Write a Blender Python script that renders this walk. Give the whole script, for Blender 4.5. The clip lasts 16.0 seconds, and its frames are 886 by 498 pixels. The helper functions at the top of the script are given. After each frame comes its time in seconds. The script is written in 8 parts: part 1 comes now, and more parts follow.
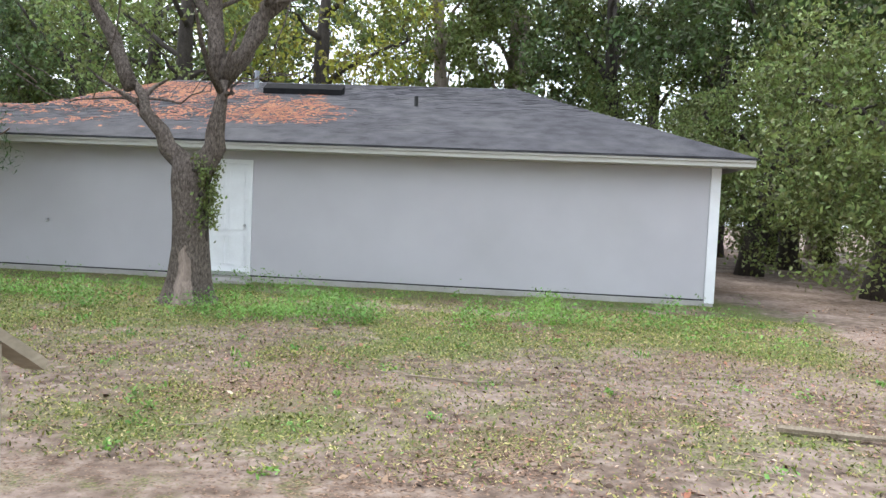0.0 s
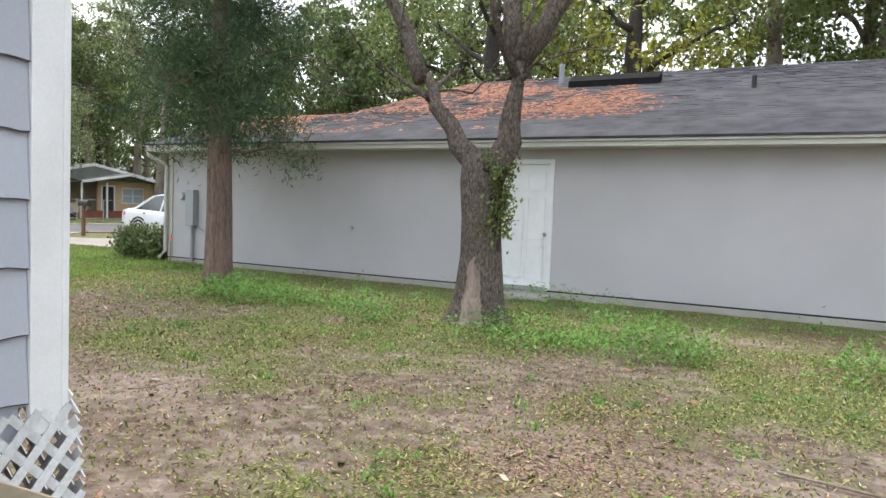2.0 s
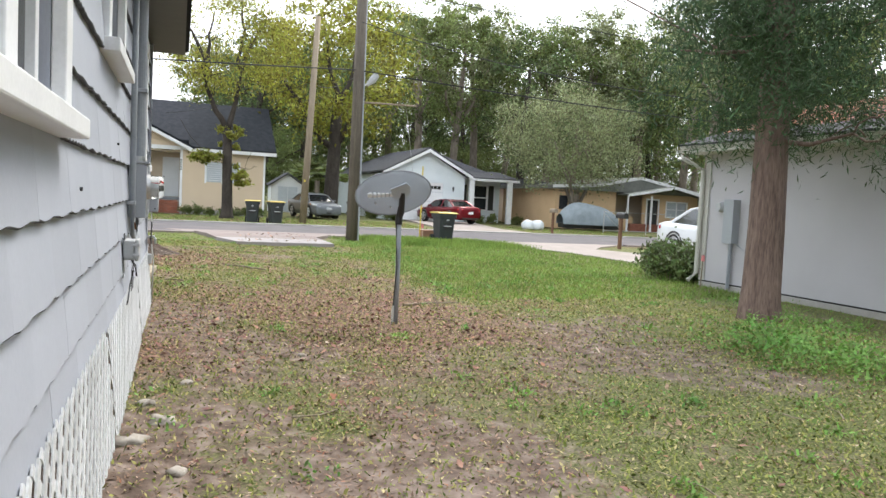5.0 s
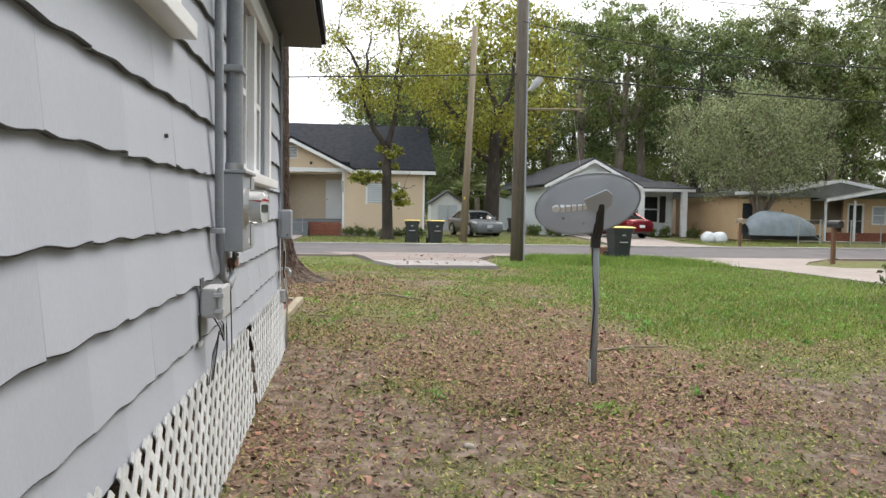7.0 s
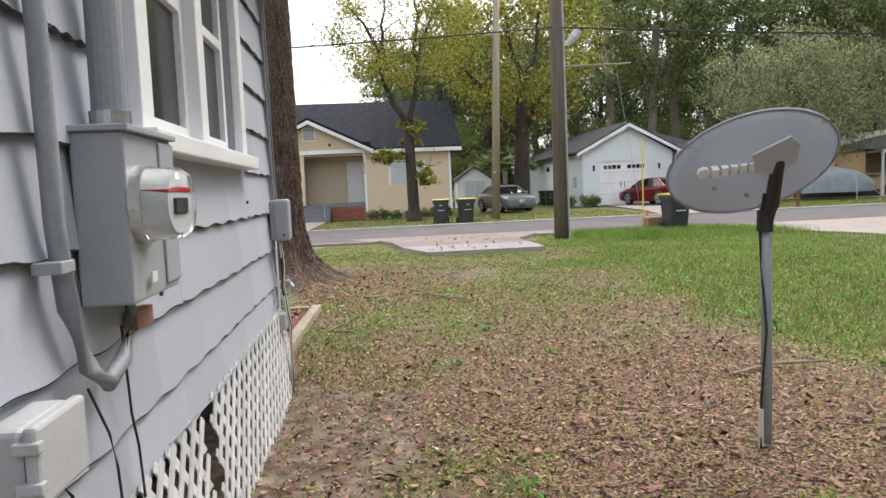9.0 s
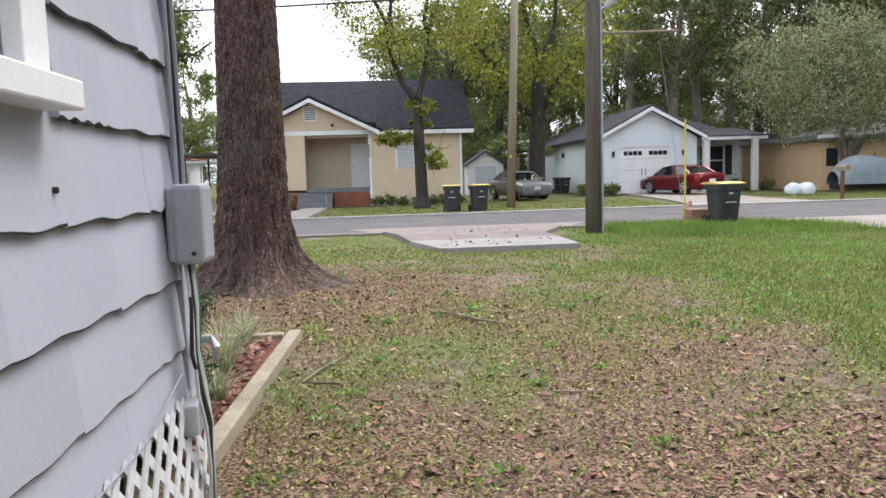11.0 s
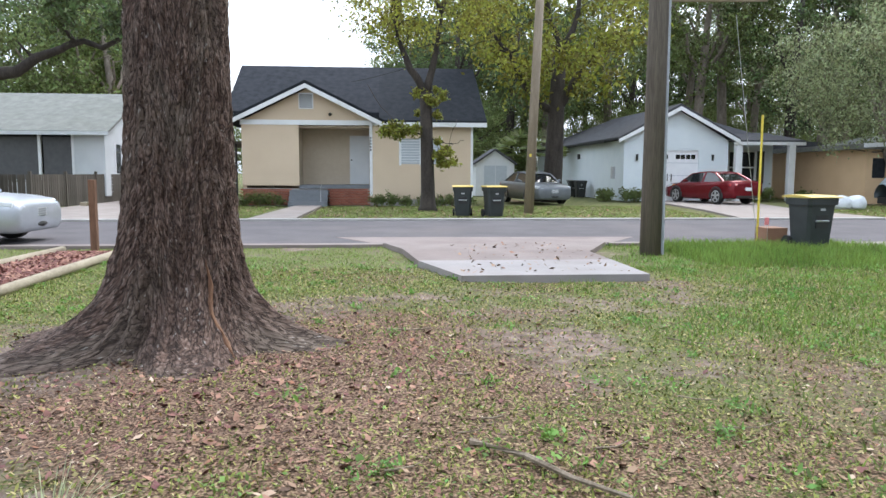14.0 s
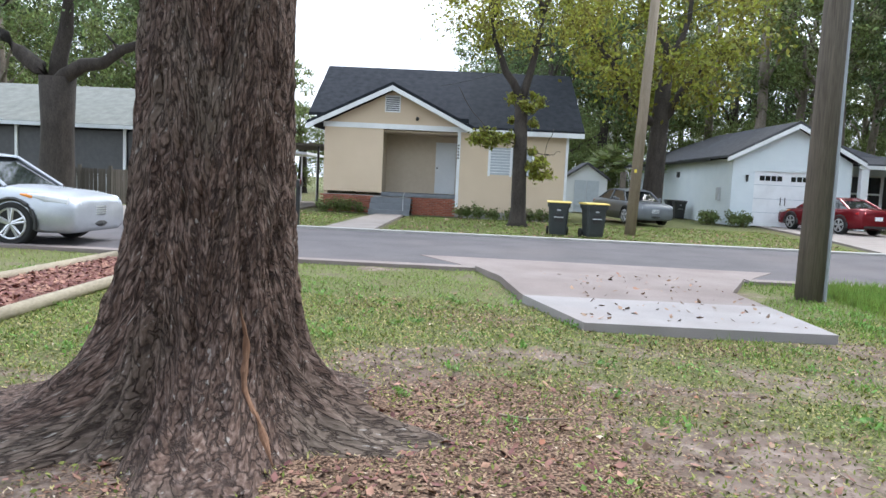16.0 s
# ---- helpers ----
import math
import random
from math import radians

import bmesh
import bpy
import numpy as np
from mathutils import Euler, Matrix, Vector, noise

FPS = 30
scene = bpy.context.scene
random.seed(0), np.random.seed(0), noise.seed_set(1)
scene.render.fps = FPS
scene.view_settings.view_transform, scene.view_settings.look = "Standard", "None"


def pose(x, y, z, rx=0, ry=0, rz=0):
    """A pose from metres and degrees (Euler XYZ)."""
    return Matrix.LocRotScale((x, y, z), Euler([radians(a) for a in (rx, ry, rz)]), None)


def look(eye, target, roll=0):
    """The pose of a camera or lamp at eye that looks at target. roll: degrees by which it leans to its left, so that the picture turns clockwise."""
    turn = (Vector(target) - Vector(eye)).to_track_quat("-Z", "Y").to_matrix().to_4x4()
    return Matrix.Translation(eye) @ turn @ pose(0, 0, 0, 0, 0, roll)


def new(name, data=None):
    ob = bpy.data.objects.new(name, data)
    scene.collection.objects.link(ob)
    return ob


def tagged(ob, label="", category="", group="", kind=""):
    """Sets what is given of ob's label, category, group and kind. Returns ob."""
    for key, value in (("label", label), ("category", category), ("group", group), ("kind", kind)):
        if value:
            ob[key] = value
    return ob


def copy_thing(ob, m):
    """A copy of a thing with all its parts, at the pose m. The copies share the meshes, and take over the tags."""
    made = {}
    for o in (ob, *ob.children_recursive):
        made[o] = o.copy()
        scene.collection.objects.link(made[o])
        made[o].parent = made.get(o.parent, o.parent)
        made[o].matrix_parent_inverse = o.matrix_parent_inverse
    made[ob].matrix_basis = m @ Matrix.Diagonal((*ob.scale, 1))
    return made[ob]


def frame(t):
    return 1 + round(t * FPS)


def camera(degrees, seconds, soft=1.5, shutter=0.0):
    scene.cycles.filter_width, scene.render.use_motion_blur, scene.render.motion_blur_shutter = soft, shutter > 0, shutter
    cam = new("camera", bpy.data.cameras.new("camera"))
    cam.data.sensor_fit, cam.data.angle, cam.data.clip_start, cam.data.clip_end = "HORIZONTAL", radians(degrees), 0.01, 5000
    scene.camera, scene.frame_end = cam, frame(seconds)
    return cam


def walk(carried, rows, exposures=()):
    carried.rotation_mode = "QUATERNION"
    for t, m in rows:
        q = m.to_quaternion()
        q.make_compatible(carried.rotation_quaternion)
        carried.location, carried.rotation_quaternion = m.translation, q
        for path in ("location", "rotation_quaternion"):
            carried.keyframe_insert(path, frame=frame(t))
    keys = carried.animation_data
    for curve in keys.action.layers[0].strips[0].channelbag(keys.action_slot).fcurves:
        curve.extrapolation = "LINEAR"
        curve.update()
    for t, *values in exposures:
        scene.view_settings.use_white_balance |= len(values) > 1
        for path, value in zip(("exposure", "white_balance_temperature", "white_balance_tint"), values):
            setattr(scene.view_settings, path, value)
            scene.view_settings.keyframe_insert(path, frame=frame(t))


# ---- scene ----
cam = camera(62.3, 16.0)
EXPOSURES = ((0.0, 1.46, 6300, 10), (0.6, 1.38, 6400, 10), (3.0, 1.36, 6600, 10), (4.7, 1.46, 6600, 10), (7.5, 1.12, 6850, 11), (9.2, 1.15, 6800, 13), (12.0, 1.21, 6300, 12), (16.0, 1.24, 6000, 10))
PATH = [
    (0, (0.005, -1.22, 1.469), (-0.191, 0.768, 1.368), 2.5),
    (0.5, (-0.086, -0.711, 1.463), (-0.479, 1.246, 1.334), 2.4),
    (1, (-0.183, -0.187, 1.456), (-0.789, 1.715, 1.326), 1.5),
    (1.5, (-0.4, 0.277, 1.408), (-1.257, 2.08, 1.295), 1.7),
    (2, (-0.608, 0.722, 1.398), (-1.583, 2.465, 1.29), 2.1),
    (2.5, (-0.873, 1.197, 1.385), (-2.042, 2.812, 1.219), 2.1),
    (3, (-1.188, 1.632, 1.366), (-2.415, 3.202, 1.193), 1.7),
    (3.2, (-1.263, 1.815, 1.35), (-2.53, 3.353, 1.184), 1.7),
    (3.5, (-1.465, 1.997, 1.362), (-2.81, 3.468, 1.187), 1.1),
    (4, (-1.854, 2.335, 1.339), (-3.323, 3.682, 1.18), 1.7),
    (4.5, (-2.262, 2.662, 1.308), (-3.941, 3.739, 1.158), 2.6),
    (5, (-2.86, 2.921, 1.335), (-4.736, 3.6, 1.205), 2.9),
    (5.2, (-3.05, 2.975, 1.345), (-4.956, 3.569, 1.237), 3.0),
    (7.3, (-5.208, 3.226, 1.319), (-7.19, 3.471, 1.222), 1.0),
    (7.5, (-5.432, 3.231, 1.339), (-7.414, 3.482, 1.255), 1.3),
    (8, (-5.959, 3.262, 1.315), (-7.942, 3.501, 1.203), 0.7),
    (8.5, (-6.446, 3.245, 1.346), (-8.429, 3.426, 1.16), -1.9),
    (9, (-6.954, 3.245, 1.335), (-8.939, 3.43, 1.173), -2.5),
    (9.2, (-7.155, 3.259, 1.331), (-9.145, 3.395, 1.194), -2.2),
    (11.3, (-9.658, 3.283, 1.319), (-11.64, 3.455, 1.116), -1.7),
    (11.5, (-9.881, 3.281, 1.323), (-11.866, 3.442, 1.143), -1.9),
    (12, (-10.479, 3.25, 1.306), (-12.471, 3.332, 1.143), -1.6),
    (12.5, (-11.02, 3.246, 1.314), (-13.006, 3.349, 1.102), -0.6),
    (13, (-11.58, 3.266, 1.311), (-13.558, 3.399, 1.048), 0.2),
    (13.5, (-12.129, 3.267, 1.343), (-14.1, 3.473, 1.075), 0.3),
    (14, (-12.674, 3.297, 1.35), (-14.656, 3.469, 1.144), 0.2),
    (14.5, (-13.192, 3.262, 1.347), (-15.171, 3.42, 1.108), 0.2),
    (15, (-13.705, 3.245, 1.335), (-15.687, 3.398, 1.114), 1.2),
    (15.5, (-14.218, 3.165, 1.337), (-16.211, 3.213, 1.18), 1.5),
    (16, (-14.691, 3.048, 1.362), (-16.682, 3.012, 1.179), 2.7),
]
walk(cam, [(t, look(eye, target, roll)) for t, eye, target, roll in PATH], EXPOSURES)

# ---- world, sun ----
SUN_AZ, SUN_EL = -0.75, 0.95
world = bpy.data.worlds.new("overcast")
scene.world = world
world.use_nodes = True
wn, wl = world.node_tree.nodes, world.node_tree.links
wn.clear()
sky = wn.new("ShaderNodeTexSky")
sky.sky_type = "NISHITA"
sky.sun_disc = False
sky.sun_elevation, sky.sun_rotation = SUN_EL, SUN_AZ
sky.dust_density, sky.air_density = 4.0, 1.5
cloud_noise = wn.new("ShaderNodeTexNoise")
cloud_noise.inputs["Scale"].default_value = 2.2
cloud_noise.inputs["Detail"].default_value = 5.0
cloud_ramp = wn.new("ShaderNodeValToRGB")
cloud_ramp.color_ramp.elements[0].position, cloud_ramp.color_ramp.elements[0].color = 0.3, (8.0, 8.9, 10.0, 1)
cloud_ramp.color_ramp.elements[1].position, cloud_ramp.color_ramp.elements[1].color = 0.7, (11.0, 11.6, 12.1, 1)
wmix = wn.new("ShaderNodeMixRGB")
wmix.inputs[0].default_value = 0.8
back = wn.new("ShaderNodeBackground")
back.inputs[1].default_value = 0.1
wout = wn.new("ShaderNodeOutputWorld")
wl.new(cloud_noise.outputs["Fac"], cloud_ramp.inputs[0])
wl.new(sky.outputs[0], wmix.inputs[1])
wl.new(cloud_ramp.outputs[0], wmix.inputs[2])
wl.new(wmix.outputs[0], back.inputs[0])
wl.new(back.outputs[0], wout.inputs[0])
sun_data = bpy.data.lights.new("sun", "SUN")
sun_data.energy, sun_data.angle, sun_data.color = 1.2, radians(25), (1.0, 0.96, 0.9)
sun = new("sun", sun_data)
sun_dir = Vector((math.sin(SUN_AZ) * math.cos(SUN_EL), math.cos(SUN_AZ) * math.cos(SUN_EL), math.sin(SUN_EL)))
sun.matrix_world = look(sun_dir * 60, (0, 0, 0))


# ---- materials ----
def mat(name, a, b=None, rough=0.8, metal=0.0, scale=6.0, fine=60.0, bump=0.15, dirt=0.0, dirt_col=(0.1, 0.08, 0.06), rnd=0.0, stretch=(1, 1, 1), spec=0.5, island=0.0, trans=0.0, depth=0.01):
    m = bpy.data.materials.new(name)
    m.use_nodes = True
    n, l = m.node_tree.nodes, m.node_tree.links
    bsdf = n["Principled BSDF"]
    bsdf.inputs["Roughness"].default_value = rough
    bsdf.inputs["Metallic"].default_value = metal
    bsdf.inputs["Specular IOR Level"].default_value = spec
    co = n.new("ShaderNodeTexCoord")
    mp = n.new("ShaderNodeMapping")
    mp.inputs["Scale"].default_value = stretch
    l.new(co.outputs["Object"], mp.inputs[0])
    n1 = n.new("ShaderNodeTexNoise")
    n1.inputs["Scale"].default_value = scale
    n1.inputs["Detail"].default_value = 4
    n2 = n.new("ShaderNodeTexNoise")
    n2.inputs["Scale"].default_value = fine
    n2.inputs["Detail"].default_value = 3
    l.new(mp.outputs[0], n1.inputs[0])
    l.new(mp.outputs[0], n2.inputs[0])
    add = n.new("ShaderNodeMath")
    add.operation = "MULTIPLY_ADD"
    add.inputs[1].default_value = 0.5
    l.new(n2.outputs["Fac"], add.inputs[0])
    half = n.new("ShaderNodeMath")
    half.operation = "MULTIPLY"
    half.inputs[1].default_value = 0.5
    l.new(n1.outputs["Fac"], half.inputs[0])
    l.new(half.outputs[0], add.inputs[2])
    ramp = n.new("ShaderNodeValToRGB")
    ramp.color_ramp.elements[0].position, ramp.color_ramp.elements[0].color = 0.35, (*a, 1)
    ramp.color_ramp.elements[1].position, ramp.color_ramp.elements[1].color = 0.65, (*(b or a), 1)
    l.new(add.outputs[0], ramp.inputs[0])
    out = ramp.outputs[0]
    if dirt:
        n3 = n.new("ShaderNodeTexNoise")
        n3.inputs["Scale"].default_value = scale * 0.35
        n3.inputs["Detail"].default_value = 6
        l.new(co.outputs["Object"], n3.inputs[0])
        r3 = n.new("ShaderNodeValToRGB")
        r3.color_ramp.elements[0].position, r3.color_ramp.elements[1].position = 0.5, 0.75
        l.new(n3.outputs["Fac"], r3.inputs[0])
        k = n.new("ShaderNodeMath")
        k.operation = "MULTIPLY"
        k.inputs[1].default_value = dirt
        l.new(r3.outputs[0], k.inputs[0])
        mx = n.new("ShaderNodeMixRGB")
        mx.inputs[2].default_value = (*dirt_col, 1)
        l.new(k.outputs[0], mx.inputs[0])
        l.new(out, mx.inputs[1])
        out = mx.outputs[0]
    if rnd or island:
        src = n.new("ShaderNodeObjectInfo").outputs["Random"] if rnd else n.new("ShaderNodeNewGeometry").outputs["Random Per Island"]
        hsv = n.new("ShaderNodeHueSaturation")
        mr = n.new("ShaderNodeMapRange")
        amount = rnd or island
        mr.inputs["To Min"].default_value, mr.inputs["To Max"].default_value = 1 - amount, 1 + amount
        l.new(src, mr.inputs[0])
        l.new(mr.outputs[0], hsv.inputs["Value"])
        if island:
            mh = n.new("ShaderNodeMapRange")
            mh.inputs["To Min"].default_value, mh.inputs["To Max"].default_value = 0.5 - island * 0.06, 0.5 + island * 0.04
            l.new(src, mh.inputs[0])
            l.new(mh.outputs[0], hsv.inputs["Hue"])
        l.new(out, hsv.inputs["Color"])
        out = hsv.outputs[0]
    l.new(out, bsdf.inputs["Base Color"])
    if bump:
        bp = n.new("ShaderNodeBump")
        bp.inputs["Strength"].default_value = bump
        bp.inputs["Distance"].default_value = depth
        l.new(add.outputs[0], bp.inputs["Height"])
        l.new(bp.outputs[0], bsdf.inputs["Normal"])
    if trans:
        tr = n.new("ShaderNodeBsdfTranslucent")
        l.new(out, tr.inputs["Color"])
        ms = n.new("ShaderNodeMixShader")
        ms.inputs[0].default_value = trans
        l.new(bsdf.outputs[0], ms.inputs[1])
        l.new(tr.outputs[0], ms.inputs[2])
        l.new(ms.outputs[0], n["Material Output"].inputs[0])
    return m


def glass_mat(name, tint=(0.9, 0.95, 0.95), rough=0.02):
    m = bpy.data.materials.new(name)
    m.use_nodes = True
    b = m.node_tree.nodes["Principled BSDF"]
    b.inputs["Base Color"].default_value = (*tint, 1)
    b.inputs["Roughness"].default_value = rough
    b.inputs["Transmission Weight"].default_value = 1.0
    b.inputs["IOR"].default_value = 1.45
    return m


SIDING = mat("grey_painted_shingle", (0.385, 0.41, 0.472), (0.43, 0.455, 0.52), 0.62, scale=3, fine=140, bump=0.12, dirt=0.25, dirt_col=(0.31, 0.315, 0.33), rnd=0.05, stretch=(1, 1, 0.35))
# dark colour for the shadow line under each siding course, with edge grime
EDGESHADE = mat("grimy_edge_shade", (0.05, 0.052, 0.058), (0.11, 0.112, 0.12), 0.9, scale=12, fine=90, bump=0.2)
WHITE = mat("white_trim_paint", (0.74, 0.75, 0.77), (0.82, 0.83, 0.85), 0.5, scale=4, fine=80, bump=0.06, dirt=0.25, dirt_col=(0.4, 0.39, 0.36))
LATTICE = mat("weathered_white_lattice", (0.5, 0.51, 0.52), (0.7, 0.71, 0.72), 0.7, scale=6, fine=60, bump=0.1, dirt=0.5, dirt_col=(0.2, 0.2, 0.17), rnd=0.12)
STUCCO = mat("grey_stucco", (0.445, 0.43, 0.455), (0.50, 0.485, 0.51), 0.85, scale=1.2, fine=220, bump=0.35, dirt=0.25, dirt_col=(0.37, 0.365, 0.355))
CONCRETE = mat("concrete", (0.3, 0.29, 0.27), (0.42, 0.4, 0.38), 0.9, scale=2.5, fine=90, bump=0.3, dirt=0.5, dirt_col=(0.18, 0.16, 0.14))
SPILL = mat("stained_apron", (0.19, 0.155, 0.145), (0.27, 0.225, 0.21), 0.92, scale=1.5, fine=120, bump=0.3, dirt=0.6, dirt_col=(0.15, 0.11, 0.10))
SLABC = mat("pale_concrete", (0.25, 0.23, 0.228), (0.34, 0.315, 0.31), 0.9, scale=1.8, fine=120, bump=0.25, dirt=0.5, dirt_col=(0.27, 0.22, 0.2))
DRIVEC = mat("tan_concrete", (0.235, 0.2, 0.182), (0.33, 0.285, 0.262), 0.9, scale=1.6, fine=110, bump=0.25, dirt=0.5, dirt_col=(0.2, 0.165, 0.145))
SHINGLE = mat("dark_grey_roof_shingle", (0.036, 0.035, 0.042), (0.095, 0.093, 0.105), 0.9, scale=3, fine=120, bump=0.3, dirt=0.3, dirt_col=(0.17, 0.17, 0.17), island=0.3, spec=0.12)
NEEDLE = mat("orange_pine_needles", (0.22, 0.075, 0.035), (0.36, 0.15, 0.08), 0.9, scale=20, fine=120, bump=0.1, island=0.35)
ROOFDARK = mat("charcoal_shingle", (0.014, 0.016, 0.02), (0.032, 0.035, 0.042), 0.9, scale=4, fine=80, bump=0.25, island=0.25, spec=0.12)
ROOFGREY = mat("grey_shingle", (0.06, 0.06, 0.065), (0.11, 0.11, 0.12), 0.9, scale=4, fine=80, bump=0.25, island=0.3, spec=0.12)
OLDROOF = mat("faded_shingle", (0.15, 0.155, 0.145), (0.24, 0.245, 0.225), 0.9, scale=3, fine=80, bump=0.25, dirt=0.3, dirt_col=(0.12, 0.125, 0.1), spec=0.15)
DARKMETAL = mat("dark_drip_edge", (0.02, 0.02, 0.022), (0.035, 0.035, 0.035), 0.5, bump=0.03, spec=0.12)
GUTTER = mat("beige_gutter", (0.45, 0.44, 0.41), (0.55, 0.54, 0.5), 0.45, scale=2, bump=0.05, dirt=0.3, dirt_col=(0.3, 0.28, 0.24))
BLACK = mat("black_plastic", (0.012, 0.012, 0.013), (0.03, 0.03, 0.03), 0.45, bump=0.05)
CABLE = mat("cable_black", (0.015, 0.015, 0.016), (0.03, 0.03, 0.03), 0.6, bump=0.02)
CABLEW = mat("cable_white", (0.5, 0.5, 0.49), (0.62, 0.62, 0.6), 0.5, bump=0.02)
GREYPAINT = mat("grey_painted_metal", (0.33, 0.35, 0.385), (0.37, 0.39, 0.425), 0.42, scale=4, fine=90, bump=0.05, dirt=0.2, dirt_col=(0.2, 0.2, 0.21))
CONDUIT = mat("grey_conduit", (0.25, 0.27, 0.3), (0.31, 0.33, 0.36), 0.5, scale=6, fine=60, bump=0.06)
STEEL = mat("galvanised_steel", (0.45, 0.46, 0.47), (0.6, 0.6, 0.6), 0.35, metal=0.9, bump=0.04)
LIGHTGREY = mat("light_grey_plastic", (0.42, 0.43, 0.45), (0.5, 0.51, 0.53), 0.45, bump=0.04, dirt=0.2, dirt_col=(0.3, 0.3, 0.3))
DISHM = mat("grey_dish_coating", (0.35, 0.375, 0.41), (0.41, 0.435, 0.47), 0.55, scale=3, fine=200, bump=0.04, dirt=0.15, dirt_col=(0.16, 0.165, 0.17))
def bark_mat(name, dark, light, freq, stretch, crack=0.16, depth=0.02):
    """Furrowed bark: plates between dark fissures that run up the trunk."""
    m = mat(name, light, tuple(c * 0.6 for c in light), 0.95, scale=5, fine=50, bump=0.5, dirt=0.35, dirt_col=tuple(c * 0.45 for c in light), stretch=(1, 1, 0.4), spec=0.2)
    n, l = m.node_tree.nodes, m.node_tree.links
    bsdf = n["Principled BSDF"]
    co = n.new("ShaderNodeTexCoord")
    mp = n.new("ShaderNodeMapping")
    mp.inputs["Scale"].default_value = (1, 1, stretch)
    l.new(co.outputs["Object"], mp.inputs[0])
    nz = n.new("ShaderNodeTexNoise")
    nz.inputs["Scale"].default_value = freq
    nz.inputs["Detail"].default_value = 5
    nz.inputs["Roughness"].default_value = 0.62
    nz.inputs["Distortion"].default_value = 0.5
    l.new(mp.outputs[0], nz.inputs[0])
    rp = n.new("ShaderNodeValToRGB")
    rp.color_ramp.elements[0].position, rp.color_ramp.elements[1].position = 0.5 - crack, 0.5 + crack
    l.new(nz.outputs[0], rp.inputs[0])
    old = bsdf.inputs["Base Color"].links[0].from_socket
    mx = n.new("ShaderNodeMixRGB")
    mx.inputs[1].default_value = (*dark, 1)
    l.new(rp.outputs[0], mx.inputs[0])
    l.new(old, mx.inputs[2])
    l.new(mx.outputs[0], bsdf.inputs["Base Color"])
    bp = n.new("ShaderNodeBump")
    bp.inputs["Strength"].default_value, bp.inputs["Distance"].default_value = 1.0, depth
    l.new(rp.outputs[0], bp.inputs["Height"])
    l.new(bsdf.inputs["Normal"].links[0].from_socket, bp.inputs["Normal"])
    l.new(bp.outputs[0], bsdf.inputs["Normal"])
    return m


def plate_bark(name):
    """Old oak bark: small raised blocks between dark, mostly upright cracks, with pale lichen flecks."""
    m = bpy.data.materials.new(name)
    m.use_nodes = True
    n, l = m.node_tree.nodes, m.node_tree.links
    bsdf = n["Principled BSDF"]
    bsdf.inputs["Roughness"].default_value, bsdf.inputs["Specular IOR Level"].default_value = 0.95, 0.2
    co = n.new("ShaderNodeAttribute")
    co.attribute_name = "girth"

    def texture(kind, scale, stretch, src):
        mp = n.new("ShaderNodeMapping")
        mp.inputs["Scale"].default_value = (1, 1, stretch)
        l.new(src, mp.inputs[0])
        q = n.new(kind)
        q.inputs["Scale"].default_value = scale
        l.new(mp.outputs[0], q.inputs["Vector"])
        return q

    def ramp(src, stops):
        q = n.new("ShaderNodeValToRGB")
        q.color_ramp.elements[0].position, q.color_ramp.elements[0].color = stops[0][0], (*stops[0][1], 1)
        q.color_ramp.elements[1].position, q.color_ramp.elements[1].color = stops[-1][0], (*stops[-1][1], 1)
        for p, c in stops[1:-1]:
            q.color_ramp.elements.new(p).color = (*c, 1)
        l.new(src, q.inputs[0])
        return q.outputs[0]

    def mix(f, a, c, mode="MIX"):
        q = n.new("ShaderNodeMixRGB")
        q.blend_type = mode
        for k, v in enumerate((f, a, c)):
            if isinstance(v, float):
                q.inputs[k].default_value = v
            elif isinstance(v, tuple):
                q.inputs[k].default_value = (*v, 1)
            else:
                l.new(v, q.inputs[k])
        return q.outputs[0]

    wob = texture("ShaderNodeTexNoise", 20, 0.5, co.outputs["Vector"])
    wob.inputs["Detail"].default_value = 5
    bent = mix(0.09, co.outputs["Vector"], wob.outputs["Color"], "ADD")
    cell = texture("ShaderNodeTexVoronoi", 36, 0.17, bent)
    cell.feature = "DISTANCE_TO_EDGE"
    tone = texture("ShaderNodeTexVoronoi", 36, 0.17, bent)
    big = texture("ShaderNodeTexNoise", 2.2, 0.5, co.outputs["Vector"])
    grain = texture("ShaderNodeTexNoise", 90, 0.35, co.outputs["Vector"])
    grain.inputs["Detail"].default_value = 6
    depth = n.new("ShaderNodeMath")
    depth.operation = "MULTIPLY_ADD"
    depth.inputs[1].default_value = 0.22
    l.new(texture("ShaderNodeTexNoise", 60, 0.3, co.outputs["Vector"]).outputs["Fac"], depth.inputs[0])
    l.new(cell.outputs["Distance"], depth.inputs[2])
    crack = ramp(depth.outputs[0], [(0.08, (0, 0, 0)), (0.24, (1, 1, 1))])
    plates = ramp(grain.outputs["Fac"], [(0.32, (0.066, 0.042, 0.033)), (0.5, (0.15, 0.101, 0.081)), (0.68, (0.26, 0.195, 0.166))])
    plates = mix(0.45, plates, ramp(tone.outputs["Color"], [(0.1, (0.35, 0.33, 0.33)), (0.9, (1.0, 0.97, 0.95))]), "MULTIPLY")
    plates = mix(ramp(big.outputs["Fac"], [(0.5, (0, 0, 0)), (0.7, (0.55, 0.55, 0.55))]), plates, (0.17, 0.145, 0.115))
    fleck = texture("ShaderNodeTexNoise", 48, 0.55, co.outputs["Vector"])
    fleck.inputs["Detail"].default_value = 5
    plates = mix(ramp(fleck.outputs["Fac"], [(0.64, (0, 0, 0)), (0.7, (0.75, 0.75, 0.75))]), plates, (0.36, 0.33, 0.3))
